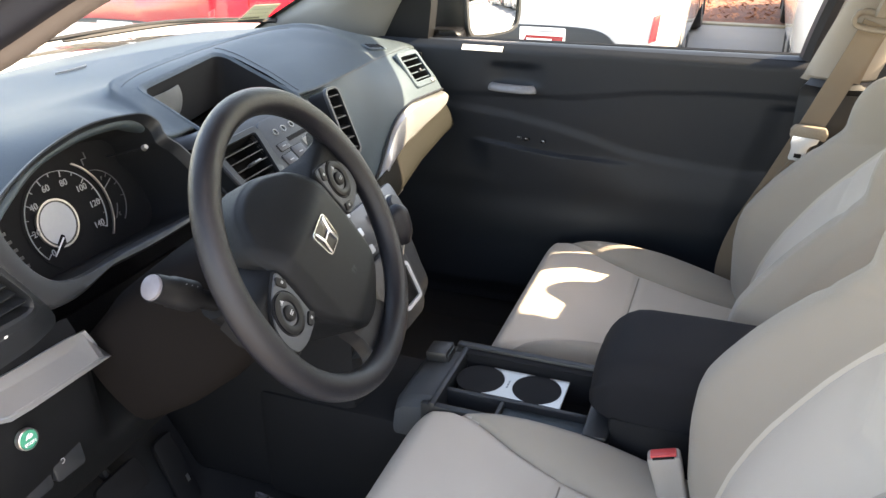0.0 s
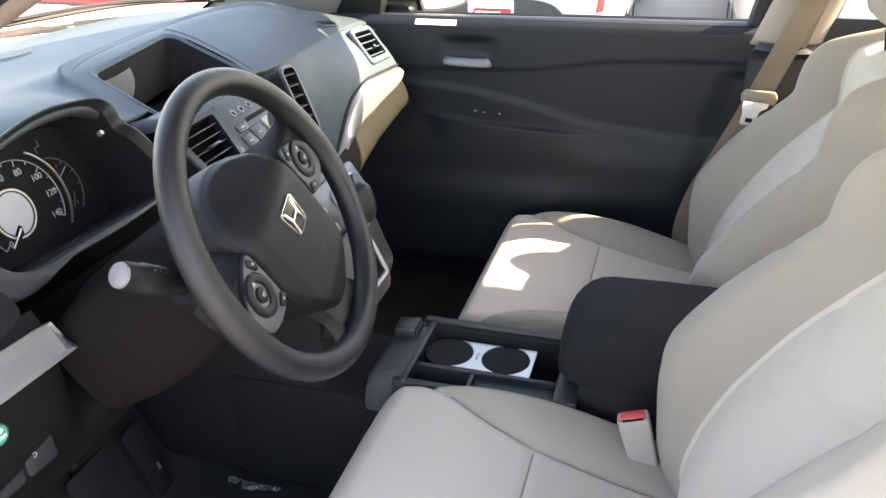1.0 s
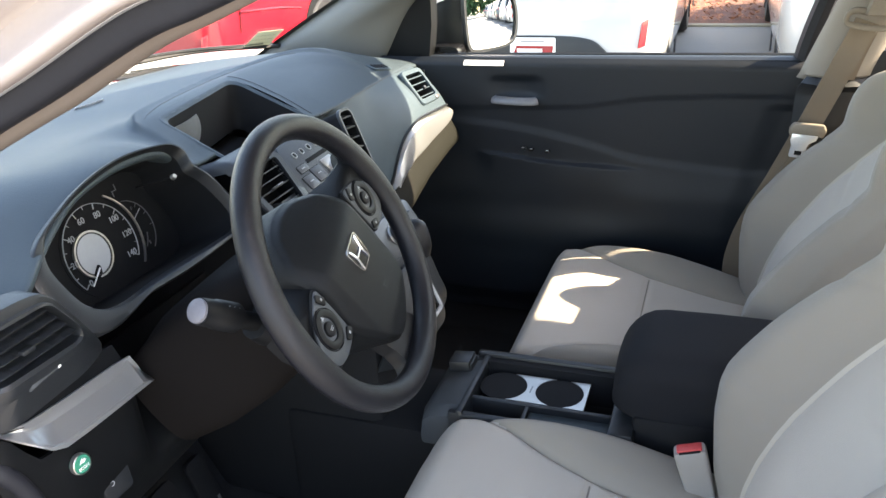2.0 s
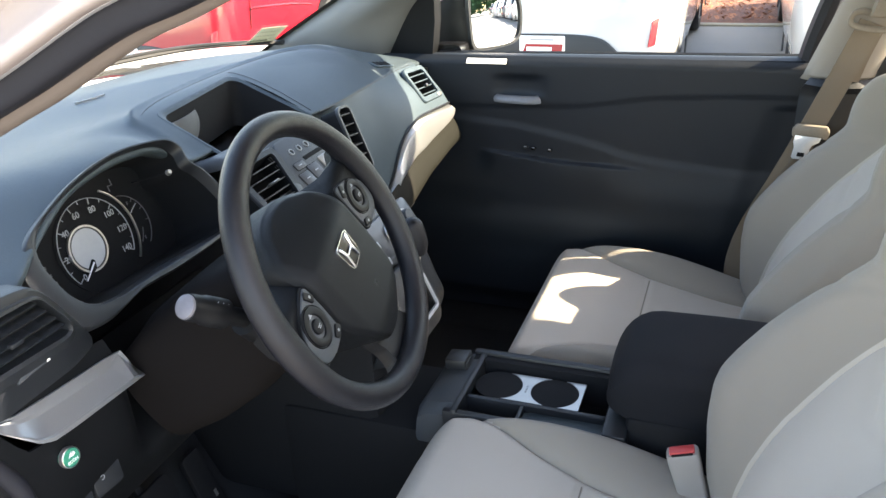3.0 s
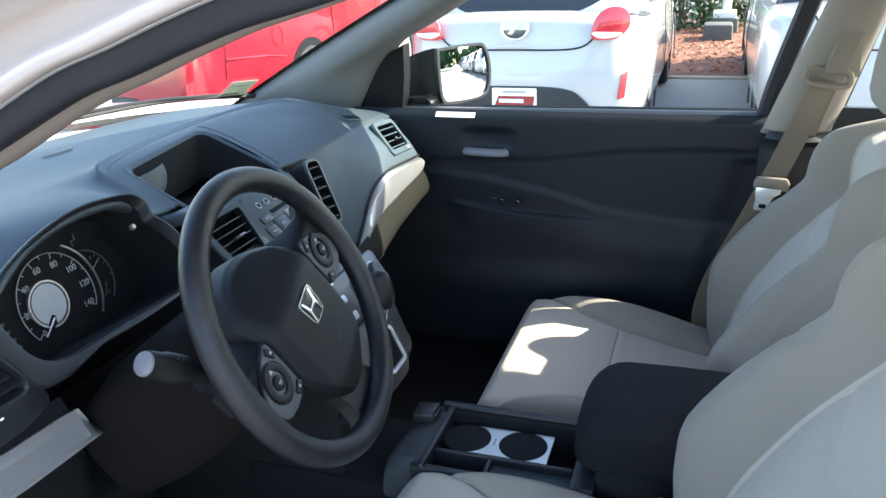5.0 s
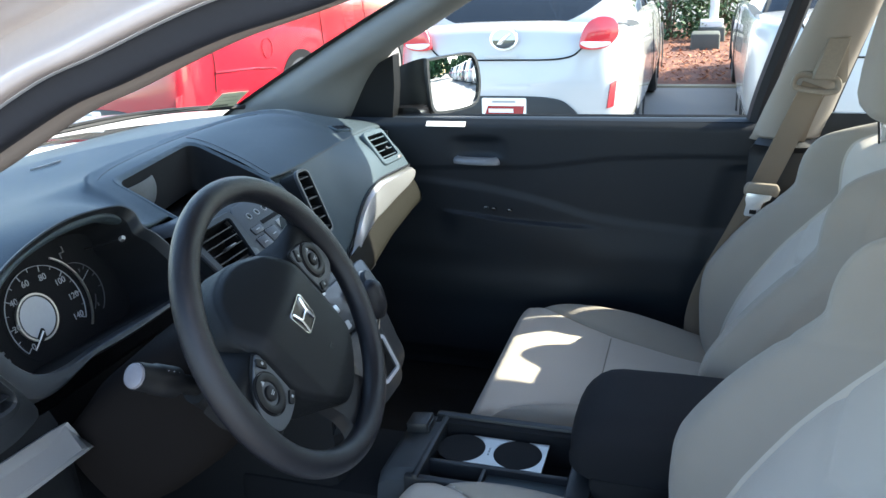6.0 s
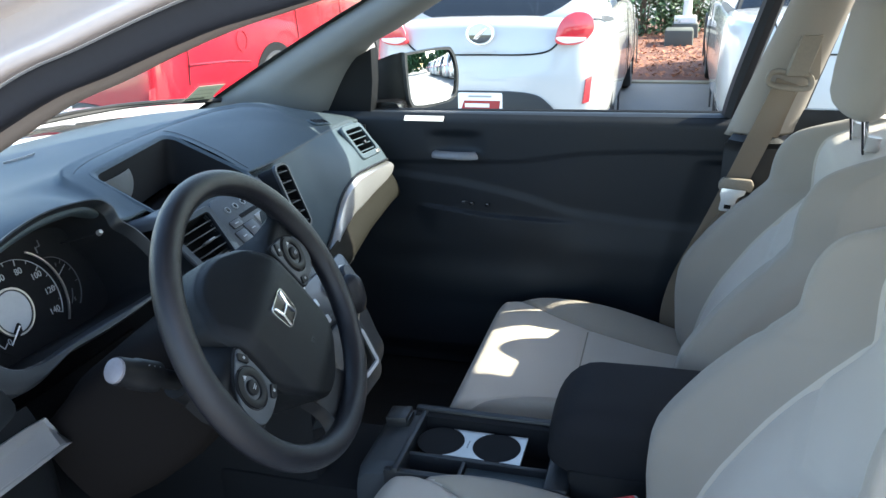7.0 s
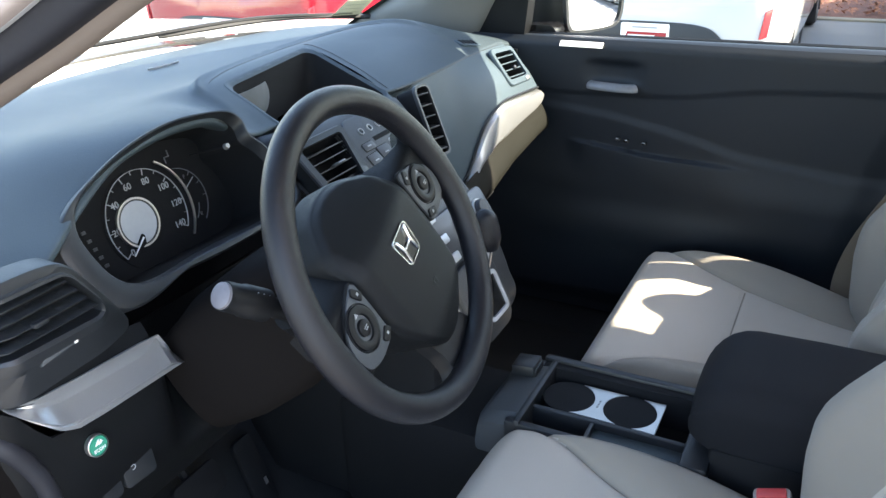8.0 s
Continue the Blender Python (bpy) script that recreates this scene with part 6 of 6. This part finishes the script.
part("mirror_foot", loft([[(-0.285 + a, y, 1.085 + b) for a, b in rounded(w, h, 0.018)] for y, w, h in ((0.77, 0.13, 0.06), (0.83, 0.11, 0.045), (0.90, 0.10, 0.045))]), GLOSSY, mirror, "black mirror foot")

# ---- the car park ----
ground = solid("ground", sheet(lambda u, v: (-300 + 600 * u, -300 + 600 * v, 0.0), 3, 3), ASPHALT, "worn grey asphalt of the car park", "ground", "structure", smooth=False)
bed = solid("mulch_bed", sheet(lambda u, v: (-14 + 34 * u, 7.95 + 7 * v, 0.03 + 0.10 * math.sin(math.pi * min(1, v * 1.2)) + 0.015 * math.sin(40 * u + 9 * v)), 70, 16), MULCH, "planting bed covered with red-brown bark mulch", "planting bed", "structure")
for k in range(12):
    part("kerb_stone", box((-12.6 + 2.7 * k, 7.88, 0.0), (2.68, 0.12, 0.04), 0.010), KERB, bed)
stuff_bm = bmesh.new()
rng = random.Random(5)
for k in range(4200):
    x, y = rng.uniform(-2.2, 2.2), 8.0 + 4.4 * rng.random() ** 1.3
    m = Matrix.Translation((x, y, 0.052 + 0.095 * math.sin(math.pi * min(1, (y - 7.95) / 7 * 1.2)))) @ Euler((rng.uniform(-0.7, 0.7), rng.uniform(-0.7, 0.7), rng.uniform(0, 6.3))).to_matrix().to_4x4()
    a, b = rng.uniform(0.012, 0.042), rng.uniform(0.006, 0.014)
    vs = [stuff_bm.verts.new(m @ Vector(p)) for p in ((-a, -b, 0), (a, -b * 0.6, 0.004), (a * 0.9, b, 0), (-a * 0.8, b * 0.8, 0.006))]
    stuff_bm.faces.new(vs)
solid("bark_chips", stuff_bm, CHIP, "loose red-brown bark chips on the planting bed", "bark chips", "stuff", smooth=False)


def shrub(x, y, h, r, seed, label):
    """Woody stems with many small leaves."""
    g = random.Random(seed)
    s = thing("shrub", label, "shrub", (x, y, 0.12))
    tips = []
    stems = []
    for k in range(9):
        a = g.uniform(0, 6.28)
        top = Vector((x + r * 0.7 * math.cos(a) * g.random(), y + r * 0.7 * math.sin(a) * g.random(), 0.12 + h * g.uniform(0.6, 0.95)))
        stems.append(tube(spline([(x + 0.05 * math.cos(a), y + 0.05 * math.sin(a), 0.08), tuple((Vector((x, y, 0.12)) + top) / 2 + Vector((0.06 * math.sin(3 * a), 0, 0))), tuple(top)], 6), [0.016, 0.013, 0.011, 0.009, 0.007, 0.004], 5))
        tips.append(top)
    part("stem", joined(*stems), BARK, s)
    bm = bmesh.new()
    for k in range(2600):
        z = g.random()
        a, q = g.uniform(0, 6.28), r * math.sqrt(g.random()) * (0.55 + 0.6 * math.sin(math.pi * (0.15 + 0.75 * z))) * (1 + 0.18 * math.sin(3 * a + seed))
        c = Vector((x + q * math.cos(a), y + q * math.sin(a), 0.16 + h * z))
        m = Matrix.Translation(c) @ Euler((g.uniform(-1, 1), g.uniform(-1, 1), g.uniform(0, 6.3))).to_matrix().to_4x4()
        l, w = g.uniform(0.03, 0.06), g.uniform(0.012, 0.024)
        vs = [bm.verts.new(m @ Vector(p)) for p in ((-l, 0, 0), (0, -w, 0.006), (l, 0, 0), (0, w, 0.006))]
        bm.faces.new(vs)
    part("leaves", bm, LEAF, s, smooth=False)
    return s


shrub(-0.05, 11.4, 1.5, 0.75, 3, "leafy green shrub growing in the mulch bed")
shrub(0.62, 11.9, 1.4, 0.65, 8, "dark green shrub behind the concrete block")
shrub(0.25, 12.2, 1.6, 0.70, 14, "dense green shrub at the back of the mulch bed")
block = solid("concrete_block", box((0.45, 10.2, 0.17), (0.36, 0.40, 0.32), 0.03), CONCRETE, "grey concrete block in the planting bed, darkened for the hedge's shade", "concrete block", at=(0.45, 10.2, 0.05))
post = thing("lamp_base", "white painted post on a pale concrete footing", "lamp post", (0.52, 10.9, 0.1))
part("footing", box((0.52, 10.9, 0.17), (0.36, 0.36, 0.34), 0.03), CONCRETE, post)
part("post", tube([(0.54, 10.9, 0.36), (0.54, 10.9, 4.2)], 0.06, 14), WHITEPOST, post)
part("post_plate", box((0.52, 10.9, 0.38), (0.30, 0.30, 0.09), 0.01), WHITEPOST, post)


# ---- parked cars: rear at y 0, front towards +y ----
def car_wheel(body, x, y, r, side):
    m = basis((x, y, r), (0, 1, 0), (0, 0, 1)) if side > 0 else basis((x, y, r), (0, -1, 0), (0, 0, 1))
    w = part("wheel", lathe([(r * 0.62, -0.10), (r * 0.93, -0.10), (r, -0.07), (r, 0.07), (r * 0.93, 0.10), (r * 0.66, 0.10), (r * 0.62, 0.06)], 28, m), RUBBER, body, "black tyre with a silver alloy rim")
    part("rim", joined(lathe([(r * 0.65, 0.085), (r * 0.58, 0.05), (r * 0.56, -0.02), (0.0, -0.02)], 24, m), lathe([(0.0, 0.075), (r * 0.16, 0.075), (r * 0.18, 0.04)], 16, m), *[moved(box((r * 0.36, 0, 0.055), (r * 0.5, r * 0.14, 0.03), 0.008), m @ Matrix.Rotation(k * 1.2566, 4, "Z")) for k in range(5)]), SILVERP, w)
    return w


def parked_car(x, y, paint, label, length=4.25, width=1.80, height=1.42, shoulder=0.98, hatch=True, group="parked cars", lamp=None, lamps=True, rear_axle=0.19, wheel=0.325, flank=False):
    """A closed car: lower body, glasshouse, roof, lamps, wheels."""
    car = thing("parked_car", label, "car", (0, 0, 0), group)
    h = width / 2
    lamp = lamp or shoulder - 0.035
    L = length
    def ring(yy, w, zb, zs, belly=0.0):
        sec = [(0, zb), (w * 0.80, zb), (w * 0.96, zb + 0.09), (w, zb + 0.28), (w * 0.985, zs - 0.22), (w * 0.955, zs - 0.06), (w * 0.86, zs), (w * 0.45, zs + 0.025), (0, zs + 0.03)]
        half = spline(sec, 29)
        full = [(a, b) for a, b in half] + [(-a, b) for a, b in half[-2:0:-1]]
        return [(a, yy, b) for a, b in full]
    secs = []
    for s, d in ((0.25, -0.075), (0.6, -0.062), (0.85, -0.040), (0.96, -0.018)):
        c = 0.66
        base = ring(0.0, h * 0.86, 0.30, shoulder)
        secs.append([(a * s, d + 0.10 * max(0, b - 0.62) * 0.9, c + (b - c) * s) for a, _, b in base])
    hood = shoulder - 0.10
    for f, w, zb, zs in ((0.005, 0.88, 0.28, shoulder), (0.02, 0.925, 0.26, shoulder + 0.005), (0.05, 0.965, 0.24, shoulder + 0.01), (0.12, 0.99, 0.22, shoulder + 0.01), (0.25, 1.0, 0.20, shoulder), (0.5, 0.99, 0.20, shoulder - 0.03), (0.68, 0.99, 0.20, shoulder - 0.05), (0.80, 0.985, 0.20, hood - 0.02), (0.90, 0.95, 0.21, hood - 0.08), (0.96, 0.87, 0.24, hood - 0.16), (0.99, 0.74, 0.30, hood - 0.26), (1.0, 0.6, 0.36, hood - 0.33)):
        secs.append([(a, b + 0.0, c) for a, b, c in ring(L * f, h * w, zb, zs)])
    for row in secs[4:6]:
        for i, (a, b, c) in enumerate(row):
            row[i] = (a, b + 0.10 * max(0, c - 0.62) * 0.9, c)
    body = part("body", loft(secs), paint, car, "painted car body", sharp=50)
    y0, y1 = (0.16, 0.30) if hatch else (0.75, 1.15)
    def house(z, ya, yb, w):
        out = rounded(w * 2, yb - ya, 0.20, 7)
        return [(a, (ya + yb) / 2 + b, z) for a, b in out]
    zs = shoulder + 0.005
    ya = lambda k: y0 + (y1 - y0 + (0.25 if hatch else 0.15)) * k ** 1.3
    yb = lambda k: L * 0.70 - L * 0.20 * k
    part("glasshouse", loft([house(zs + (height - 0.045 - zs) * k, ya(k), yb(k), h * (0.90 - 0.19 * k)) for k in (0, 0.2, 0.4, 0.6, 0.8, 1.0)]), TINT, car, "dark tinted windows")
    k = 1.0
    part("roof", loft([house(height - 0.055, ya(0.92), yb(0.92), h * 0.735), house(height - 0.03, ya(1) + 0.01, yb(1) - 0.02, h * 0.72), house(height - 0.008, ya(1) + 0.10, yb(1) - 0.15, h * 0.60), house(height, ya(1) + 0.35, yb(1) - 0.4, h * 0.35)]), paint, car)
    for sg in (-1, 1):
        part("pillar", tube([(sg * (h * (0.905 - 0.19 * q)), ya(q) + 0.10, zs + (height - 0.05 - zs) * q) for q in (0, 0.25, 0.5, 0.75, 1.0)], [0.10, 0.085, 0.075, 0.065, 0.06], 8, flat=0.4), paint, car)
        if hatch:
            part("hatch_corner", sheet(lambda u, v: (sg * (0.26 + 0.46 * math.sqrt(v) + (h * (0.90 - 0.11 * v) - 0.26 - 0.46 * math.sqrt(v)) * u), ya(0.62 * v) - 0.014 + 0.06 * u * u, zs + (height - 0.045 - zs) * 0.62 * v + 0.004), 8, 14, 0.02), paint, car)
        part("door_pillar", tube([(sg * (h * (0.902 - 0.19 * q)), L * 0.42, zs + (height - 0.05 - zs) * q) for q in (0, 0.5, 1.0)], 0.035, 6, flat=0.4), TINT, car)
        part("headlamp", moved(loft([[(a * s, b * s, c) for a, b in rounded(0.36, 0.16, 0.06)] for s, c in ((1, 0), (1, 0.05), (0.8, 0.08))]), basis((sg * h * 0.66, L * 0.955, hood - 0.24), (0.85, -0.35 * sg, 0), (0, 0, 1)) @ Matrix.Rotation(math.pi, 4, "Y")), TAILW, car)
        if lamps:
            tl = part("tail_lamp", moved(prism([(sg * p[0], p[1]) for p in (spline([(-0.13, -0.08), (-0.09, 0.06), (0.0, 0.12), (0.10, 0.10), (0.13, 0.0), (0.06, -0.09), (-0.05, -0.11)], 36, True))][::sg], 0.035, None, 0.008), basis((sg * (h - 0.235), -0.022, lamp), (0.96, 0.22 * sg, 0.0), (0, 0.10, 1)) @ Matrix.Diagonal((0.95, 0.88, 1, 1))), TAIL, car, "red tail lamp")
            part("lamp_lens", moved(prism([(sg * p[0], p[1]) for p in (spline([(-0.115, -0.075), (-0.112, -0.050), (0.02, -0.055), (0.075, -0.060), (0.05, -0.086), (-0.05, -0.098)], 30, True))][::sg], 0.039, None, 0.004), basis((sg * (h - 0.235), -0.022, lamp), (0.96, 0.22 * sg, 0.0), (0, 0.10, 1)) @ Matrix.Diagonal((0.95, 0.88, 1, 1))), TAILW, tl, "clear lower lens")
            part("reflector", moved(prism([(-0.03 * sg, -0.09), (0.02 * sg, -0.08), (0.035 * sg, 0.09), (-0.01 * sg, 0.07)][::sg], 0.012, None, 0.003), basis((sg * (h - 0.150), -0.012, 0.56), (0.80, 0.60 * sg, 0.0), (0, -0.05, 1))), TAIL, car, "slim red reflector")
        mh = part("door_mirror", moved(box((0, 0, 0), (0.20, 0.10, 0.13), 0.03), Matrix.Translation((sg * (h + 0.06), L * 0.60, shoulder + 0.06))), paint, car)
        for f in (rear_axle, 0.80):
            car_wheel(car, sg * (h - (0.075 if flank else 0.145)), L * f, wheel, sg)
            if flank:
                part("arch_liner", lathe([(wheel * 1.14, -0.10), (wheel * 1.14, 0.0), (0.0, 0.0)], 32, basis((sg * (h + 0.006), L * f, wheel + 0.01), (0, sg, 0), (0, 0, 1))), DARK, car, "dark wheel housing")
            part("wheel_arch", moved(loft([[(r * math.cos(t), r * math.sin(t), d) for r, d in ((wheel + 0.01, 0), (wheel + 0.05, 0), (wheel + 0.05, 0.012), (wheel + 0.01, 0.006))] for t in np.linspace(-0.35, 3.5, 24)]), basis((sg * (h * 0.985 - 0.012), L * f, wheel), (0, sg, 0), (0, 0, 1))), paint if flank else RUBBER, car)
        part("door_line", joined(tube([(sg * h * 0.998, L * 0.44, 0.35), (sg * h * 1.002, L * 0.44, 0.60), (sg * h * 0.975, L * 0.44, shoulder - 0.06)], 0.0035, 5), tube([(sg * h * 0.998, L * 0.66, 0.35), (sg * h * 1.0, L * 0.66, 0.60), (sg * h * 0.965, L * 0.66, shoulder - 0.09)], 0.0035, 5)), DARK, car)
    if flank:
        for sg in (-1, 1):
            part("bumper_seam", tube([(sg * h * 0.975, 0.27, 0.62), (sg * h * 0.975, 0.30, 0.80), (sg * h * 0.965, 0.30, 1.02)], 0.0035, 5), DARK, car)
            part("side_crease", tube([(sg * h * 0.985, 0.28, 0.76), (sg * h * 0.998, 0.8, 0.715), (sg * h * 1.0, L * rear_axle - 0.42, 0.67)], 0.007, 6), paint, car)
        part("fuel_flap", moved(loft([[(r * math.cos(t), r * math.sin(t), d) for r, d in ((0.074, 0), (0.080, 0), (0.080, 0.004), (0.074, 0.004))] for t in np.linspace(0, 6.2832, 41)]), basis((h * 0.996, 1.02, 0.84), (0, 1, 0), (-0.04, 0, 1))), paint, car, "round fuel flap outline")
        part("side_moulding", tube([(h * 0.99, 0.35, 0.50), (h * 1.004, 1.0, 0.46), (h * 1.0, L * rear_axle - 0.42, 0.44)], 0.012, 6), paint, car)
    if lamps:
        part("bumper_insert", moved(prism([tuple(p) for p in spline([(-0.50, -0.12), (-0.44, 0.02), (-0.30, 0.075), (0, 0.085), (0.30, 0.075), (0.44, 0.02), (0.50, -0.12), (0, -0.13)], 60, True)], 0.03, None, 0.006), basis((0, -0.050, 0.470), (1, 0, 0), (0, 0, 1))), HARD, car, "dark lower bumper insert")
    plate = part("dealer_plate", moved(prism(rounded(0.305, 0.145, 0.01), 0.006), basis((0, -0.078, 0.470), (1, 0, 0), (0, 0, 1))), PLATE_SUN_WHITE, car, "white plate with a red panel and plain bars")
    part("plate_panel", moved(prism([(-0.135, -0.045), (0.130, -0.045), (0.140, 0.020), (-0.110, 0.020)], 0.0015), basis((0, -0.0845, 0.470), (1, 0, 0), (0, 0, 1))), REDP, plate)
    part("plate_bar", joined(moved(box((-0.02, -0.012, 0.003), (0.17, 0.026, 0.001)), basis((0, -0.0845, 0.470), (1, 0, 0), (0, 0, 1)))), WHITEMARK, plate)
    part("plate_bar", moved(box((0.0, 0.048, 0.003), (0.16, 0.012, 0.001)), basis((0, -0.0845, 0.470), (1, 0, 0), (0, 0, 1))), GREYMARK, plate)
    bd = part("badge", moved(joined(loft([[(r * math.cos(t), 0.78 * r * math.sin(t), d) for r, d in ((0.078, 0), (0.098, 0), (0.094, 0.012), (0.082, 0.012))] for t in np.linspace(0, 6.2832, 41)])), basis((0, -0.042, shoulder - 0.055), (1, 0, 0), (0, 0.08, 1))), CHROME, car, "oval chrome badge")
    part("badge_plate", moved(prism(circle(0.082, 30, sy=0.78), 0.004), basis((0, -0.042, shoulder - 0.055), (1, 0, 0), (0, 0.08, 1))), SILVERP, bd)
    # Lower half painted dark for what the badge reflects.
    part("badge_dark_reflection", moved(prism([(x, y) for x, y in circle(0.079, 40, sy=0.78) if y <= -0.008], 0.0055), basis((0, -0.042, shoulder - 0.055), (1, 0, 0), (0, 0.08, 1))), TINT, bd, "lower half painted dark as a reflection")
    part("badge_bar", moved(prism([(-0.05, -0.035), (-0.02, -0.04), (0.05, 0.035), (0.02, 0.04)], 0.009, None, 0.002), basis((0, -0.042, shoulder - 0.055), (1, 0, 0), (0, 0.08, 1))), CHROME, bd)
    part("hatch_line", tube(spline([(-h * 0.66, 0.012, shoulder + 0.0), (-h * 0.60, -0.028, 0.86), (-h * 0.45, -0.046, shoulder - 0.185), (0, -0.062, shoulder - 0.190), (h * 0.45, -0.046, shoulder - 0.185), (h * 0.60, -0.028, 0.86), (h * 0.66, 0.012, shoulder + 0.0)], 40), 0.006, 5), DARK, car)
    part("name_bar", moved(box((-0.02, 0, 0.003), (0.22, 0.016, 0.004)), basis((0, -0.058, shoulder - 0.165), (1, 0, 0), (0, 0.05, 1))), SILVERP, car)
    part("name_bar", moved(box((-0.55, 0, 0.008), (0.11, 0.022, 0.004)), basis((0, -0.040, shoulder - 0.11), (1, 0, 0), (0, 0.08, 1))), REDP, car)
    part("rear_wiper", tube([(0.02, y0 + 0.06, shoulder + 0.055), (-0.25, y0 + 0.06, shoulder + 0.065), (-0.42, y0 + 0.08, shoulder + 0.05)], 0.011, 6), RUBBER, car)
    car.location = (x, y, 0)
    return car


hatchback = parked_car(-0.81, 4.19, WHITEP, "white hatchback parked with its rear facing the passenger window", width=1.70)
red_car = parked_car(-3.70, 3.53, REDP, "bright red car parked ahead of the windscreen", length=4.6, width=1.80, height=1.78, shoulder=1.22, lamp=1.0, rear_axle=0.333, wheel=0.355, flank=True)
sedan = parked_car(1.62, 4.3, WHITEP, "white sedan parked beside the planting bed", length=4.8, width=1.84, height=1.46, shoulder=0.97, hatch=False, lamps=False)
far = [(SILVERP, "silver"), (DARKP, "dark blue"), (SILVERP, "grey"), (WHITEP, "white")]
row = {}
for k in range(9):
    paint, word = far[(k * 3 + 1) % 4]
    if word not in row:
        row[word] = parked_car(4.3 + 2.65 * k, 4.3, paint, word + " car in the row seen in the mirror", height=1.6, shoulder=1.0, group="row of parked cars")
    else:
        copy_thing(row[word], pose(4.3 + 2.65 * k, 4.3 + 0.1 * (k % 2), 0))
trees = bmesh.new()
g = random.Random(11)
for k in range(5200):
    a = g.random()
    c = Vector((42 + g.uniform(-2.5, 2.5), -6 + 22 * a, 0.4 + (3.8 + 1.6 * math.sin(a * 17) + 0.9 * math.sin(a * 41)) * g.random() ** 0.7))
    m = Matrix.Translation(c) @ Euler((g.uniform(-1, 1), g.uniform(-1, 1), g.uniform(0, 6.3))).to_matrix().to_4x4()
    l = g.uniform(0.3, 0.6)
    trees.faces.new([trees.verts.new(m @ Vector(p)) for p in ((-l, 0, 0), (0, -l * 0.6, 0.05), (l, 0, 0), (0, l * 0.6, 0.05))])
solid("far_trees", trees, LEAF, "distant green tree line behind the car park", "trees", "stuff", smooth=False)
